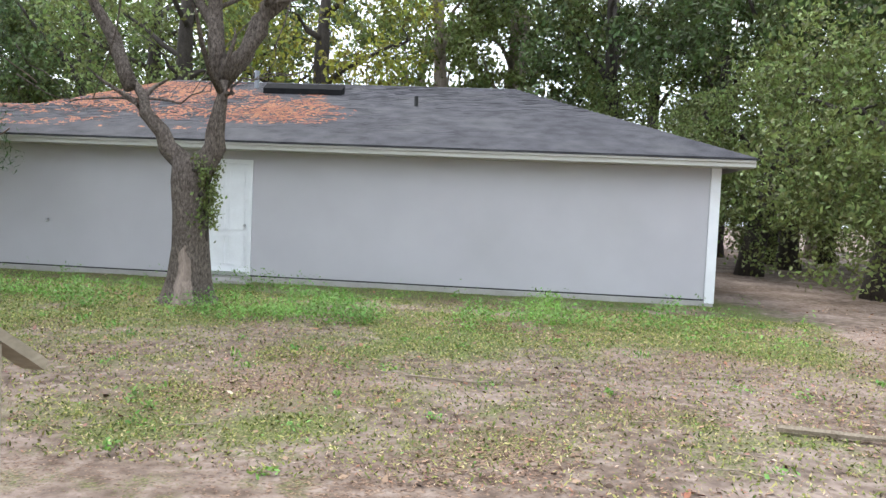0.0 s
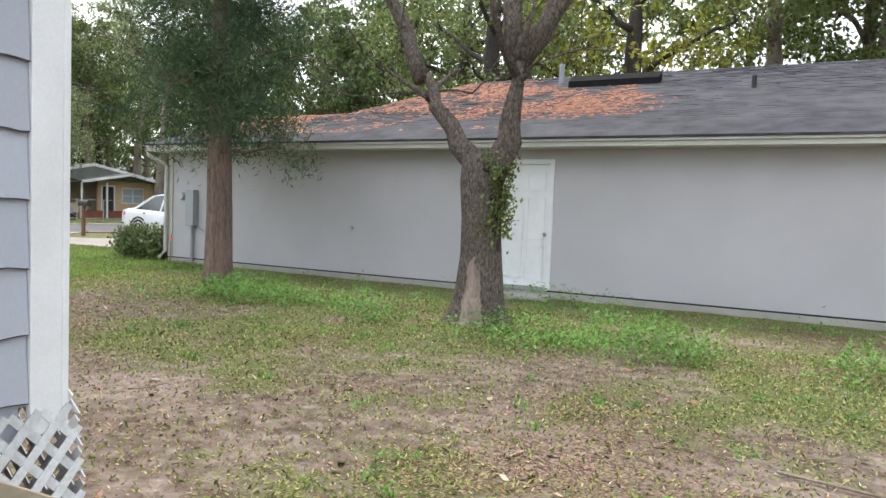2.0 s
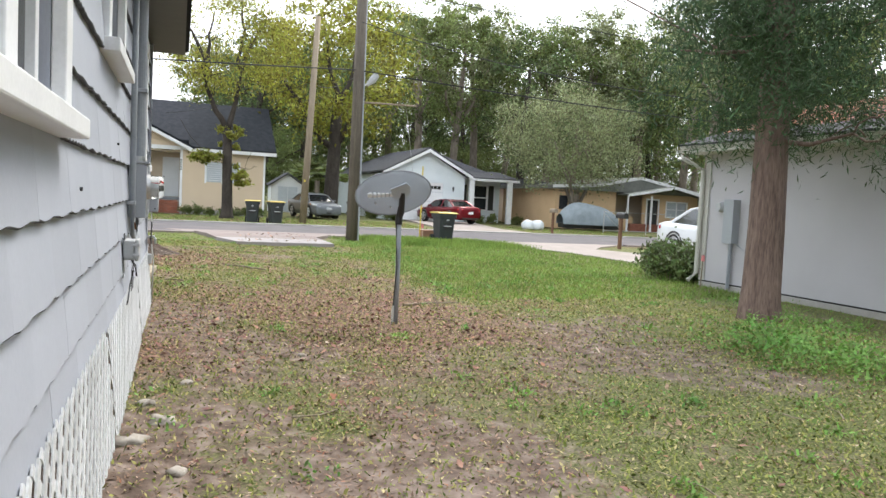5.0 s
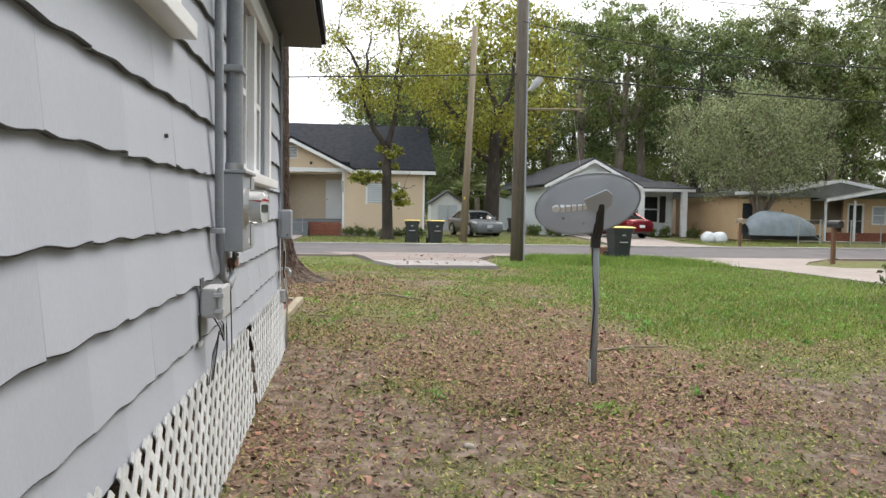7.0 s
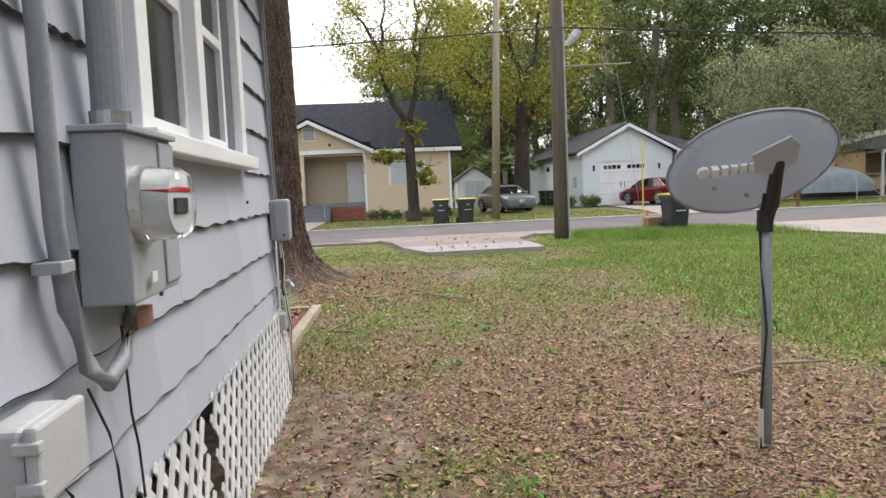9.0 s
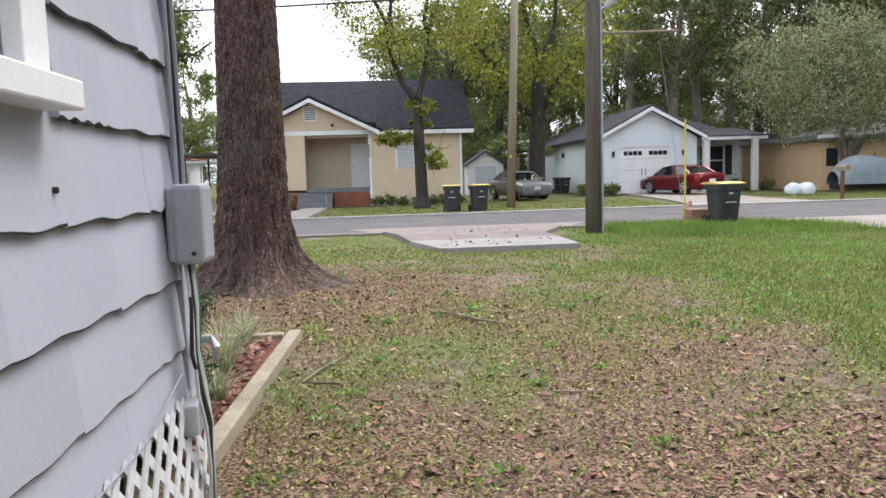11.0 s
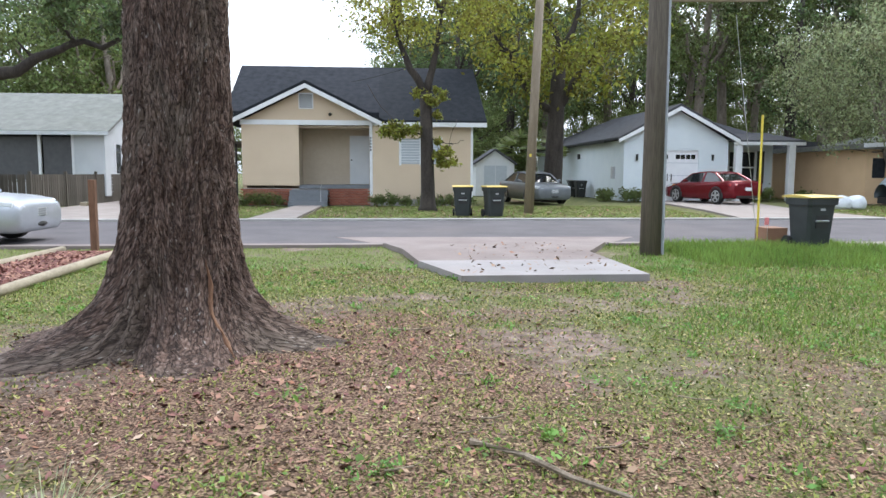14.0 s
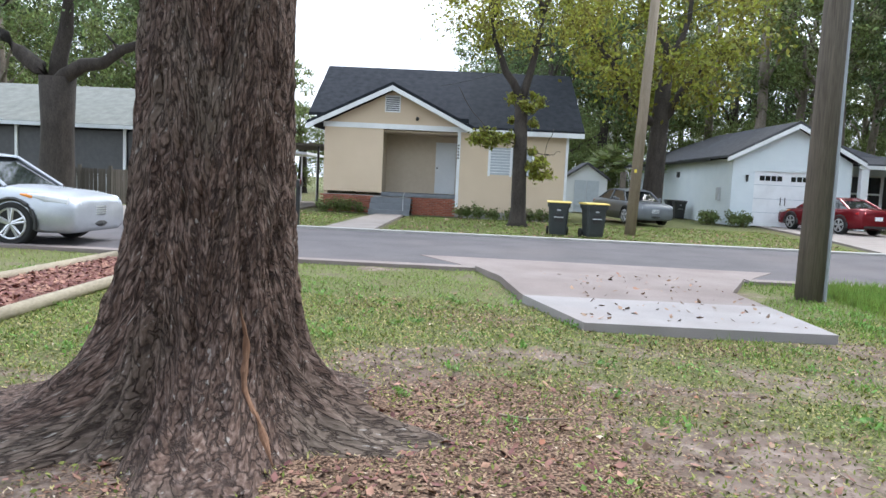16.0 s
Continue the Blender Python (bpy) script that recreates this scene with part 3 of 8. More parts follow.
def make_ground():
    xs = edges([(-900, -120, 130), (-120, -40, 8), (-40, -26, 1.0), (-26, 5, 0.16), (5, 20, 1.5), (20, 120, 20), (120, 900, 130)])
    ys = edges([(-900, -100, 133), (-100, -8, 4), (-8, 1, 0.75), (1, 13, 0.16), (13, 30, 1.0), (30, 110, 8), (110, 900, 130)])
    nx, ny = len(xs), len(ys)
    verts, gr, li, sa = [], [], [], []
    for y in ys:
        for x in xs:
            near = -26 <= x <= 6 and -6 <= y <= 20
            verts.append((x, y, hill(x, y) if near else (-0.03 if x > -60 else 0.0)))
            gr.append(green_at(x, y))
            li.append(litter_at(x, y))
            sa.append(fade(x, -7.6, -5.6) + 0.5 * fade(-x, 16.5, 18.0))
    faces = [(j * nx + i, j * nx + i + 1, (j + 1) * nx + i + 1, (j + 1) * nx + i) for j in range(ny - 1) for i in range(nx - 1)]
    me = bpy.data.meshes.new("ground")
    me.from_pydata(verts, [], faces)
    for key, vals in (("green", gr), ("litter", li), ("sand", sa)):
        at = me.attributes.new(key, "FLOAT", "POINT")
        at.data.foreach_set("value", np.array(vals, dtype=np.float32))
    for f in me.polygons:
        f.use_smooth = True
    m = bpy.data.materials.new("soil_and_grass")
    m.use_nodes = True
    n, l = m.node_tree.nodes, m.node_tree.links
    b = n["Principled BSDF"]
    b.inputs["Roughness"].default_value = 0.95
    b.inputs["Specular IOR Level"].default_value = 0.2
    co = n.new("ShaderNodeTexCoord")

    def nz(scale, detail=5.0):
        q = n.new("ShaderNodeTexNoise")
        q.inputs["Scale"].default_value, q.inputs["Detail"].default_value = scale, detail
        l.new(co.outputs["Object"], q.inputs[0])
        return q.outputs["Fac"]

    def ramp(src, stops):
        q = n.new("ShaderNodeValToRGB")
        q.color_ramp.elements[0].position, q.color_ramp.elements[0].color = stops[0][0], (*stops[0][1], 1)
        q.color_ramp.elements[1].position, q.color_ramp.elements[1].color = stops[-1][0], (*stops[-1][1], 1)
        for p, c in stops[1:-1]:
            q.color_ramp.elements.new(p).color = (*c, 1)
        l.new(src, q.inputs[0])
        return q.outputs[0]

    def mix(f, a, c):
        q = n.new("ShaderNodeMixRGB")
        l.new(f, q.inputs[0])
        l.new(a, q.inputs[1])
        l.new(c, q.inputs[2])
        return q.outputs[0]

    def attr(key):
        q = n.new("ShaderNodeAttribute")
        q.attribute_name = key
        return q.outputs["Fac"]

    def math_node(op, a, c):
        q = n.new("ShaderNodeMath")
        q.operation = op
        for k, v in enumerate((a, c)):
            if isinstance(v, float):
                q.inputs[k].default_value = v
            else:
                l.new(v, q.inputs[k])
        q.use_clamp = op != "ADD" and op != "MULTIPLY"
        return q.outputs[0]

    soil = ramp(nz(7.0, 14.0), [(0.3, (0.075, 0.052, 0.04)), (0.5, (0.16, 0.118, 0.094)), (0.72, (0.30, 0.242, 0.208))])
    sand = ramp(nz(16.0, 8.0), [(0.35, (0.2, 0.15, 0.125)), (0.65, (0.4, 0.32, 0.28))])
    soil = mix(math_node("MULTIPLY", ramp(nz(0.8, 6.0), [(0.47, (0, 0, 0)), (0.6, (0.65, 0.65, 0.65))]), attr("sand")), soil, sand)
    turf = ramp(nz(60.0, 8.0), [(0.34, (0.04, 0.05, 0.017)), (0.5, (0.115, 0.125, 0.045)), (0.68, (0.25, 0.24, 0.11))])
    flakes = ramp(nz(55.0, 6.0), [(0.38, (0.03, 0.017, 0.012)), (0.5, (0.125, 0.07, 0.046)), (0.62, (0.33, 0.225, 0.155))])
    cover = math_node("ADD", attr("green"), math_node("SUBTRACT", math_node("ADD", math_node("MULTIPLY", nz(5.0, 8.0), 1.1), math_node("MULTIPLY", nz(45.0, 6.0), 1.0)), 1.0))
    g_mask = ramp(cover, [(0.32, (0, 0, 0)), (0.62, (1, 1, 1))])
    l_mask = ramp(math_node("ADD", math_node("MULTIPLY", attr("litter"), 0.6), math_node("MULTIPLY", nz(30.0), 0.55)), [(0.48, (0, 0, 0)), (0.6, (0.9, 0.9, 0.9))])
    col = mix(l_mask, mix(g_mask, soil, turf), flakes)
    l.new(col, b.inputs["Base Color"])
    bp = n.new("ShaderNodeBump")
    bp.inputs["Strength"].default_value, bp.inputs["Distance"].default_value = 0.3, 0.012
    l.new(nz(60.0, 8.0), bp.inputs["Height"])
    l.new(bp.outputs[0], b.inputs["Normal"])
    me.materials.append(m)
    return tagged(new("ground", me), "sandy soil with patchy grass and dry leaves", "ground", kind="structure")


ground = make_ground()


def strip(name, outline, z0, z1, material, label, category):
    bm = bmesh.new()
    prism(bm, outline, 2, z0, z1)
    return tagged(link(name, bm, material), label, category, kind="structure")


strip("road", [(-33.0, -120), (-33.0, 140), (-26.1, 140), (-26.1, -120)], -0.3, 0.03, ASPHALT, "worn grey-pink asphalt street", "road")
for k, (a, b) in enumerate(((-120, 3.4), (7.6, 11.4), (18.5, 140))):
    strip("kerb_%d" % (k + 1), [(-26.25, a), (-26.25, b), (-25.95, b), (-25.95, a)], -0.3, 0.06, SPILL, "low worn concrete kerb beside the street", "kerb")
strip("kerb_4", [(-33.3, -120), (-33.3, 140), (-32.95, 140), (-32.95, -120)], -0.3, 0.085, CONCRETE, "low pale kerb on the far side of the street", "kerb")
strip("pavement_slab", [(-21.6, 4.3), (-21.6, 6.7), (-23.2, 6.71), (-23.2, 3.85)], -0.2, 0.09, SLABC, "pale concrete driveway apron slab with worn edges", "driveway")
strip("pavement_apron", [(-23.2, 3.85), (-23.2, 6.71), (-24.35, 6.72), (-26.0, 7.5), (-26.0, 3.35), (-24.9, 3.68)], -0.2, 0.088, SPILL, "brown-stained concrete apron towards the street", "driveway")
strip("pavement_drive_1", [(-26.3, 11.5), (-26.3, 18.4), (-24.7, 16.6), (-23.4, 15.6), (-22.3, 16.1), (-22.2, 18.9), (-14.6, 19.0), (-14.6, 14.0), (-18.8, 13.75), (-21.5, 13.6), (-24.2, 12.75), (-25.6, 11.85)], -0.2, 0.035, DRIVEC, "pale concrete driveway beside the grey stucco house", "driveway")
strip("pavement_drive_2", [(-33.1, 14.0), (-33.1, 18.9), (-37.5, 18.7), (-48.3, 21.2), (-48.3, 16.6), (-39.0, 15.3)], -0.2, 0.04, DRIVEC, "pale concrete driveway of the white house", "driveway")
strip("pavement_walk", [(-33.2, -0.5), (-33.2, 0.85), (-42.6, 1.0), (-42.6, -0.05)], -0.2, 0.045, DRIVEC, "narrow concrete path to the yellow house", "path")
strip("pavement_drive_3", [(-33.1, -8.3), (-33.1, -3.2), (-52, -3.4), (-52, -8.6)], -0.2, 0.04, DRIVEC, "stained concrete driveway beside the fence", "driveway")
strip("road_edge_spill", [(-25.9, 3.5), (-25.9, 7.4), (-27.6, 8.6), (-27.8, 2.4)], -0.2, 0.036, SPILL, "stained concrete apron joining the street", "driveway")


# ---- grey shingled house on the near side ----
WY, HX0, HX1 = 2.55, -12.03, -3.42
EXPO, EXPO_END = 0.2455, 0.266


def shingle_mesh(width, height, seed):
    """A wavy-edged siding shingle in the xz plane, its face towards +y, its lower edge, coloured as a dark shadow line,
    at z = 0.
    """
    bm = bmesh.new()
    n = 14
    rng = random.Random(seed)
    ph = rng.uniform(0, 6.28)
    top, face, butt, back = [], [], [], []
    for i in range(n + 1):
        x = width * i / n
        z = 0.005 * math.sin(ph + 2 * math.pi * 2.0 * i / n) + rng.uniform(-0.0015, 0.0015)
        top.append(bm.verts.new((x, 0.003, height)))
        face.append(bm.verts.new((x, 0.026, z + 0.0055)))
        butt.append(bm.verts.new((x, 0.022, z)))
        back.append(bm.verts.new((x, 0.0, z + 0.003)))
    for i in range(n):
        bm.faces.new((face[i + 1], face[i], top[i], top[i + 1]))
        # lower lip gets the dark slot: the overhang's shadow line painted on
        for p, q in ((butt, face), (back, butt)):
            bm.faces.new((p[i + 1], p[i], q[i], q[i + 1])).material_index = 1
    bm.faces.new((face[0], butt[0], back[0], top[0]))
    bm.faces.new((back[n], butt[n], face[n], top[n]))
    me = bpy.data.meshes.new("shingle")
    bm.to_mesh(me)
    bm.free()
    me.materials.append(SIDING)
    me.materials.append(EDGESHADE)
    return me


grey_house = thing("grey_house", "single-storey house clad in wavy grey painted shingles", "house")
# core walls behind the shingles, with the window openings cut through
WINS = [(-5.33, -3.98, 1.55, 2.62), (-10.86, -9.30, 1.56, 2.62), (-7.63, -6.8, 2.03, 2.62)]


def wall_with_holes(x0, x1, z0, z1, y0, y1, holes):
    bm = bmesh.new()
    xs = sorted({x0, x1, *[h[0] for h in holes], *[h[1] for h in holes]})
    zs = sorted({z0, z1, *[h[2] for h in holes], *[h[3] for h in holes]})
    for a, b in zip(xs, xs[1:]):
        for c, d in zip(zs, zs[1:]):
            if not any(h[0] <= a and b <= h[1] and h[2] <= c and d <= h[3] for h in holes):
                box(bm, (a, y0, c), (b, y1, d))
    bmesh.ops.remove_doubles(bm, verts=bm.verts[:], dist=0.0005)
    return bm


part("wall", wall_with_holes(HX0, HX1, 0.56, 2.95, WY - 0.16, WY, WINS), SIDING, grey_house)
part("wall", B((HX1 - 0.14, -6.0, 0.42), (HX1, WY - 0.16, 2.95)), SIDING, grey_house)
part("wall", B((HX0, -6.0, 0.42), (HX0 + 0.14, WY - 0.16, 2.95)), SIDING, grey_house)
part("wall", B((HX0, -6.14, 0.42), (HX1, -6.0, 2.95)), SIDING, grey_house)
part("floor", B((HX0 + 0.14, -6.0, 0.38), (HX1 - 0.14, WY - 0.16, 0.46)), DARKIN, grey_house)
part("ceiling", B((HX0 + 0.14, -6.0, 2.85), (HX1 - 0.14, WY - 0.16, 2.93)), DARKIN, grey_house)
bm = bmesh.new()
prism(bm, [(-6.6, 2.98), (2.98, 2.98), (2.98, 3.12), (-1.8, 5.0), (-6.6, 3.12)], 0, HX0 - 0.42, HX1 + 0.4)
part("roof", bm, ROOFDARK, grey_house, "dark shingled gable roof")
part("soffit", B((HX0 - 0.40, WY, 2.94), (HX1 + 0.38, 2.94, 2.978)), BLACK, grey_house, "black soffit under the eave")
for lo, hi in (((HX1 - 0.10, WY, 0.44), (HX1 + 0.03, WY + 0.032, 2.94)), ((HX1, WY - 0.13, 0.44), (HX1 + 0.03, WY, 2.94)), ((HX0 - 0.03, WY, 0.50), (HX0 + 0.07, WY + 0.03, 2.94)), ((HX0 - 0.03, WY - 0.10, 0.5), (HX0, WY, 2.94))):
    part("corner_board", B(lo, hi, 0.004), WHITE if lo[0] > -8 else SIDING, grey_house)
masters = [shingle_mesh(0.602, EXPO + 0.02, s) for s in range(5)]
end_masters = [shingle_mesh(0.602, EXPO_END + 0.02, 20 + i) for i in range(5)]
short = [shingle_mesh(w, EXPO + 0.02, 40 + i) for i, w in enumerate((0.3, 0.15))]


def lay(me, m):
    ob = new("shingle", me)
    ob.parent = grey_house
    ob.matrix_local = m
    return ob


for row in range(10):
    z = 0.735 + EXPO * (row - 1) if row else 0.545
    x = HX0 + 0.08 - (0.3 if row % 2 else 0.0)
    while x < HX1 - 0.12:
        w = 0.602
        mesh = masters[random.randrange(5)]
        a, b = x, x + w
        hole = [h for h in WINS if z + EXPO * 0.5 > h[2] - 0.05 and z < h[3] and b > h[0] - 0.1 and a < h[1] + 0.1]
        if a < HX0 + 0.05:
            mesh, a, w = short[0], x + 0.3, 0.3
        if not hole and a + w <= HX1 - 0.098:
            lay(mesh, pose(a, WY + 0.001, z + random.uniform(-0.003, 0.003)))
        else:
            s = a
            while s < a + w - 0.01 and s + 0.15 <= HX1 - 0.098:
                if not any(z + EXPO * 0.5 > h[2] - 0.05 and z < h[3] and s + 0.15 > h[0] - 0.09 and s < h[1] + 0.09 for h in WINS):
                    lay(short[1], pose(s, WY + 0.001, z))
                s += 0.15
        x += 0.602
for row in range(9):
    for k in range(4):
        lay(end_masters[(row + k) % 5], pose(HX1 + 0.001, WY - 0.135 - 0.602 * k, 0.575 + EXPO_END * row, 0, 0, -90))


def house_window(name, x0, x1, z0, z1, sashes):
    """A painted timber window in the side wall with its casing, mullions and panes."""
    w = thing(name, "old white timber sash window with dark panes", "window", kind="structure")
    y = WY
    part("sill", B((x0 - 0.16, y - 0.1, z0 - 0.075), (x1 + 0.16, y + 0.095, z0 - 0.01), 0.006), WHITE, w)
    part("casing", B((x0 - 0.12, y + 0.002, z0 - 0.01), (x0, y + 0.045, z1), 0.005), WHITE, w)
    part("casing", B((x1, y + 0.002, z0 - 0.01), (x1 + 0.12, y + 0.045, z1), 0.005), WHITE, w)
    part("head_casing", B((x0 - 0.14, y + 0.002, z1), (x1 + 0.14, y + 0.05, z1 + 0.12), 0.005), WHITE, w)
    step = (x1 - x0) / sashes
    for i in range(sashes):
        a, b = x0 + step * i, x0 + step * (i + 1)
        if i:
            part("mullion", B((a - 0.06, y - 0.1, z0), (a + 0.06, y + 0.03, z1), 0.005), WHITE, w)
        for lo, hi in (((a + 0.06, y - 0.07, z0), (a + 0.11, y - 0.02, z1)), ((b - 0.11, y - 0.07, z0), (b - 0.06, y - 0.02, z1)), ((a + 0.11, y - 0.07, z0), (b - 0.11, y - 0.02, z0 + 0.06)), ((a + 0.11, y - 0.07, (z0 + z1) / 2 - 0.02), (b - 0.11, y - 0.02, (z0 + z1) / 2 + 0.025))):
            part("sash_rail", B(lo, hi, 0.003), WHITE, w)
        part("pane", B((a + 0.11, y - 0.052, z0 + 0.06), (b - 0.11, y - 0.047, z1)), WINGLASS, w)
    return w


house_window("window_1", *WINS[0][:2], *WINS[0][2:], 2)
house_window("window_2", *WINS[1][:2], *WINS[1][2:], 2)
house_window("window_3", *WINS[2][:2], *WINS[2][2:], 1)


# lattice skirting, each strip a piece, cut off at the ends of its panel
def strip_mesh(lean, h):
    bm = bmesh.new()
    w, t = 0.036 * 1.414 / 2, 0.006
    a = [(-w, 0, 0), (w, 0, 0), (w + lean * h, 0, h), (lean * h, 0, h + w * 0.9), (-w + lean * h, 0, h)]
    k = len(a)
    f = [bm.verts.new(Vector(p) + Vector((0, t, 0))) for p in a]
    g = [bm.verts.new(p) for p in a]
    bm.faces.new(f[::-1])
    bm.faces.new(g)
    for i in range(k):
        bm.faces.new((g[i], f[i], f[(i + 1) % k], g[(i + 1) % k]))
    bmesh.ops.recalc_face_normals(bm, faces=bm.faces[:])
    me = bpy.data.meshes.new("lattice_strip")
    bm.to_mesh(me)
    bm.free()
    me.materials.append(LATTICE)
    return me


def lattice(x0, x1, z0, h, y):
    th = thing("lattice_panel", "weathered white diagonal wooden lattice skirting under the house", "lattice", (x0, y + 0.06, z0))
    th.matrix_world = pose(x0, y + 0.06, z0, 5.4)
    width, slope, shared = x1 - x0, 0.95, {}
    for lean, dy in ((slope, 0.0), (-slope, 0.0065)):
        for x in np.arange(-slope * h if lean > 0 else 0.05, width if lean > 0 else width + slope * h, 0.13):
            lo = max(0.0, -x / lean if lean > 0 else (x - width) / slope)
            hi = min(h, (width - x) / lean if lean > 0 else x / slope)
            if hi - lo < 0.05:
                continue
            key = (lean, round(hi - lo, 3))
            if key not in shared:
                shared[key] = strip_mesh(lean, hi - lo)
            piece = new("lattice_strip", shared[key])
            piece.parent = th
            piece.matrix_local = pose(x + lean * lo, dy, lo)
    return th


lattice(-12.05, -9.78, -0.07, 0.64, WY + 0.03)
lattice(-9.6, -6.95, -0.06, 0.63, WY + 0.034)
lattice(-6.9, -3.36, -0.06, 0.645, WY + 0.03)
for x in np.arange(HX0 + 0.3, HX1, 2.1):
    part("pier", B((x - 0.2, WY - 0.7, -0.1), (x + 0.2, WY - 0.3, 0.42)), CONCRETE, grey_house)
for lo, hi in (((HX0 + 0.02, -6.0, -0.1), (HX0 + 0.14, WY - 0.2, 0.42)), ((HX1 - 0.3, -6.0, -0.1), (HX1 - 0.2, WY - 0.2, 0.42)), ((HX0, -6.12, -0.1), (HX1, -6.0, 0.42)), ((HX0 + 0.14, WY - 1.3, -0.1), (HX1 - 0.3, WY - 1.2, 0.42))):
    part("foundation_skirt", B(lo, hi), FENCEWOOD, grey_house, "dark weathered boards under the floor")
porch = thing("front_porch", "grey shingled porch wall with dark screens above a ledge", "porch")
part("wall", B((-12.67, 2.14, 0.3), (HX0 - 0.01, 2.28, 1.40)), SIDING, porch)
part("wall", B((-12.67, -3.0, 0.3), (-12.53, 2.14, 1.40)), SIDING, porch)
part("ledge", B((-12.71, 2.10, 1.40), (HX0 - 0.01, 2.33, 1.445), 0.005), CONDUIT, porch)
part("screen", B((-12.63, 2.18, 1.445), (HX0 - 0.01, 2.20, 2.94)), DARKIN, porch, "dark insect screen")
part("corner_post", B((-12.71, 2.14, 1.445), (-12.61, 2.30, 2.94), 0.004), CONDUIT, porch)
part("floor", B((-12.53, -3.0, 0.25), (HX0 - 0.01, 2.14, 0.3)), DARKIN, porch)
for k in range(4):
    o_ = new("shingle", masters[k])
    o_.parent = porch
    o_.matrix_local = pose(-12.65, 2.281, 0.35 + EXPO * k)
lat_end = lattice(0, 1.9, -0.03, 0.56, 0)
lat_end.matrix_world = pose(HX1 + 0.08, WY + 0.06, -0.03, 0, 0, -90) @ pose(0, 0, 0, 5.4)


# ---- neighbour's grey stucco house ----
NY, NX0, NX1 = 12.1, -14.03, 3.5
stucco_house = thing("stucco_house", "long grey stucco house with hipped dark shingle roof", "house")
DOOR = (-5.86, -5.0, 0.14, 2.2)
part("wall", wall_with_holes(NX0, NX1, 0.1, 2.46, NY, NY + 0.2, [DOOR]), STUCCO, stucco_house)
part("wall", B((NX1 - 0.2, NY + 0.2, 0.1), (NX1, 22.2, 2.46)), STUCCO, stucco_house)
part("wall", B((NX0, NY + 0.2, 0.1), (NX0 + 0.2, 22.2, 2.46)), STUCCO, stucco_house)
part("wall", B((NX0, 22.2, 0.1), (NX1, 22.4, 2.46)), STUCCO, stucco_house)
part("foundation", B((NX0 - 0.02, NY - 0.03, -0.3), (NX1 + 0.02, 22.4, 0.1), 0.01), CONCRETE, stucco_house, "bare concrete foundation strip")
part("corner_board", B((NX1 - 0.14, NY - 0.035, 0.06), (NX1 + 0.03, NY, 2.44), 0.004), WHITE, stucco_house)
part("corner_board", B((NX0 - 0.03, NY - 0.035, 0.12), (NX0 + 0.1, NY, 2.44), 0.004), GUTTER, stucco_house)
part("flashing", B((NX0, NY - 0.012, 0.1), (NX1, NY, 0.125)), DARKMETAL, stucco_house)
EY, EX0, EX1, EZ = 11.63, -14.22, 3.95, 2.44
part("soffit", B((EX0, EY, EZ), (EX1, NY, EZ + 0.02)), GUTTER, stucco_house)
part("fascia", B((EX0, EY - 0.02, EZ), (EX1, EY, EZ + 0.115), 0.003), GUTTER, stucco_house, "beige metal fascia and gutter")
part("gutter_lip", B((EX0, EY - 0.06, EZ + 0.075), (EX1, EY - 0.02, EZ + 0.118), 0.008), GUTTER, stucco_house)
part("fascia", B((EX1, EY, EZ), (EX1 + 0.02, 22.9, EZ + 0.115)), GUTTER, stucco_house)
part("fascia", B((EX0 - 0.02, EY, EZ), (EX0, 22.9, EZ + 0.115)), GUTTER, stucco_house)
part("drip_edge", B((EX0 - 0.03, EY - 0.075, EZ + 0.118), (EX1 + 0.03, EY + 0.2, EZ + 0.15)), DARKMETAL, stucco_house)
# roof deck: lower wing to the street side, main hip to the yard side
RZ, PITCH = EZ + 0.15, 0.36
RY, RH = 17.15, 2.02
RXA, RXB = -8.9, -0.25
WXA, WYR, WH = -13.3, 13.95, 0.86


def plane_z(y):
    return RZ + (y - EY) * PITCH


bm = bmesh.new()
eA, eB = (EX0 - 0.03, EY - 0.07, RZ), (EX1 + 0.03, EY - 0.07, RZ)
fA, fB = (EX0 - 0.03, 22.7, RZ), (EX1 + 0.03, 22.7, RZ)
rA, rB = (RXA, RY, plane_z(RY)), (RXB, RY, plane_z(RY))
hA = (-10.6, WYR, plane_z(WYR))
wA = (WXA, WYR, plane_z(WYR))
hB = (-10.6, 20.4, plane_z(WYR))
wB = (WXA, 20.4, plane_z(WYR))
V = [bm.verts.new(p) for p in (eA, eB, fB, fA, rA, rB, hA, wA, hB, wB)]
for f in ((0, 1, 5, 4, 6, 7), (1, 2, 5), (2, 3, 9, 8, 4, 5), (6, 4, 8), (7, 6, 8, 9), (0, 7, 9, 3)):
    bm.faces.new([V[i] for i in f])
bm.faces.new([V[i] for i in (0, 3, 2, 1)])
part("roof_deck", bm, SHINGLE, stucco_house)


def in_roof(x, y):
    if y < WYR:
        t = (y - EY) / (WYR - EY)
        left = EX0 + (WXA - EX0) * t
    else:
        left = -10.6 + (RXA + 10.6) * (y - WYR) / (RY - WYR)
    right = EX1 + (RXB - EX1) * (y - EY) / (RY - EY)
    return left, right


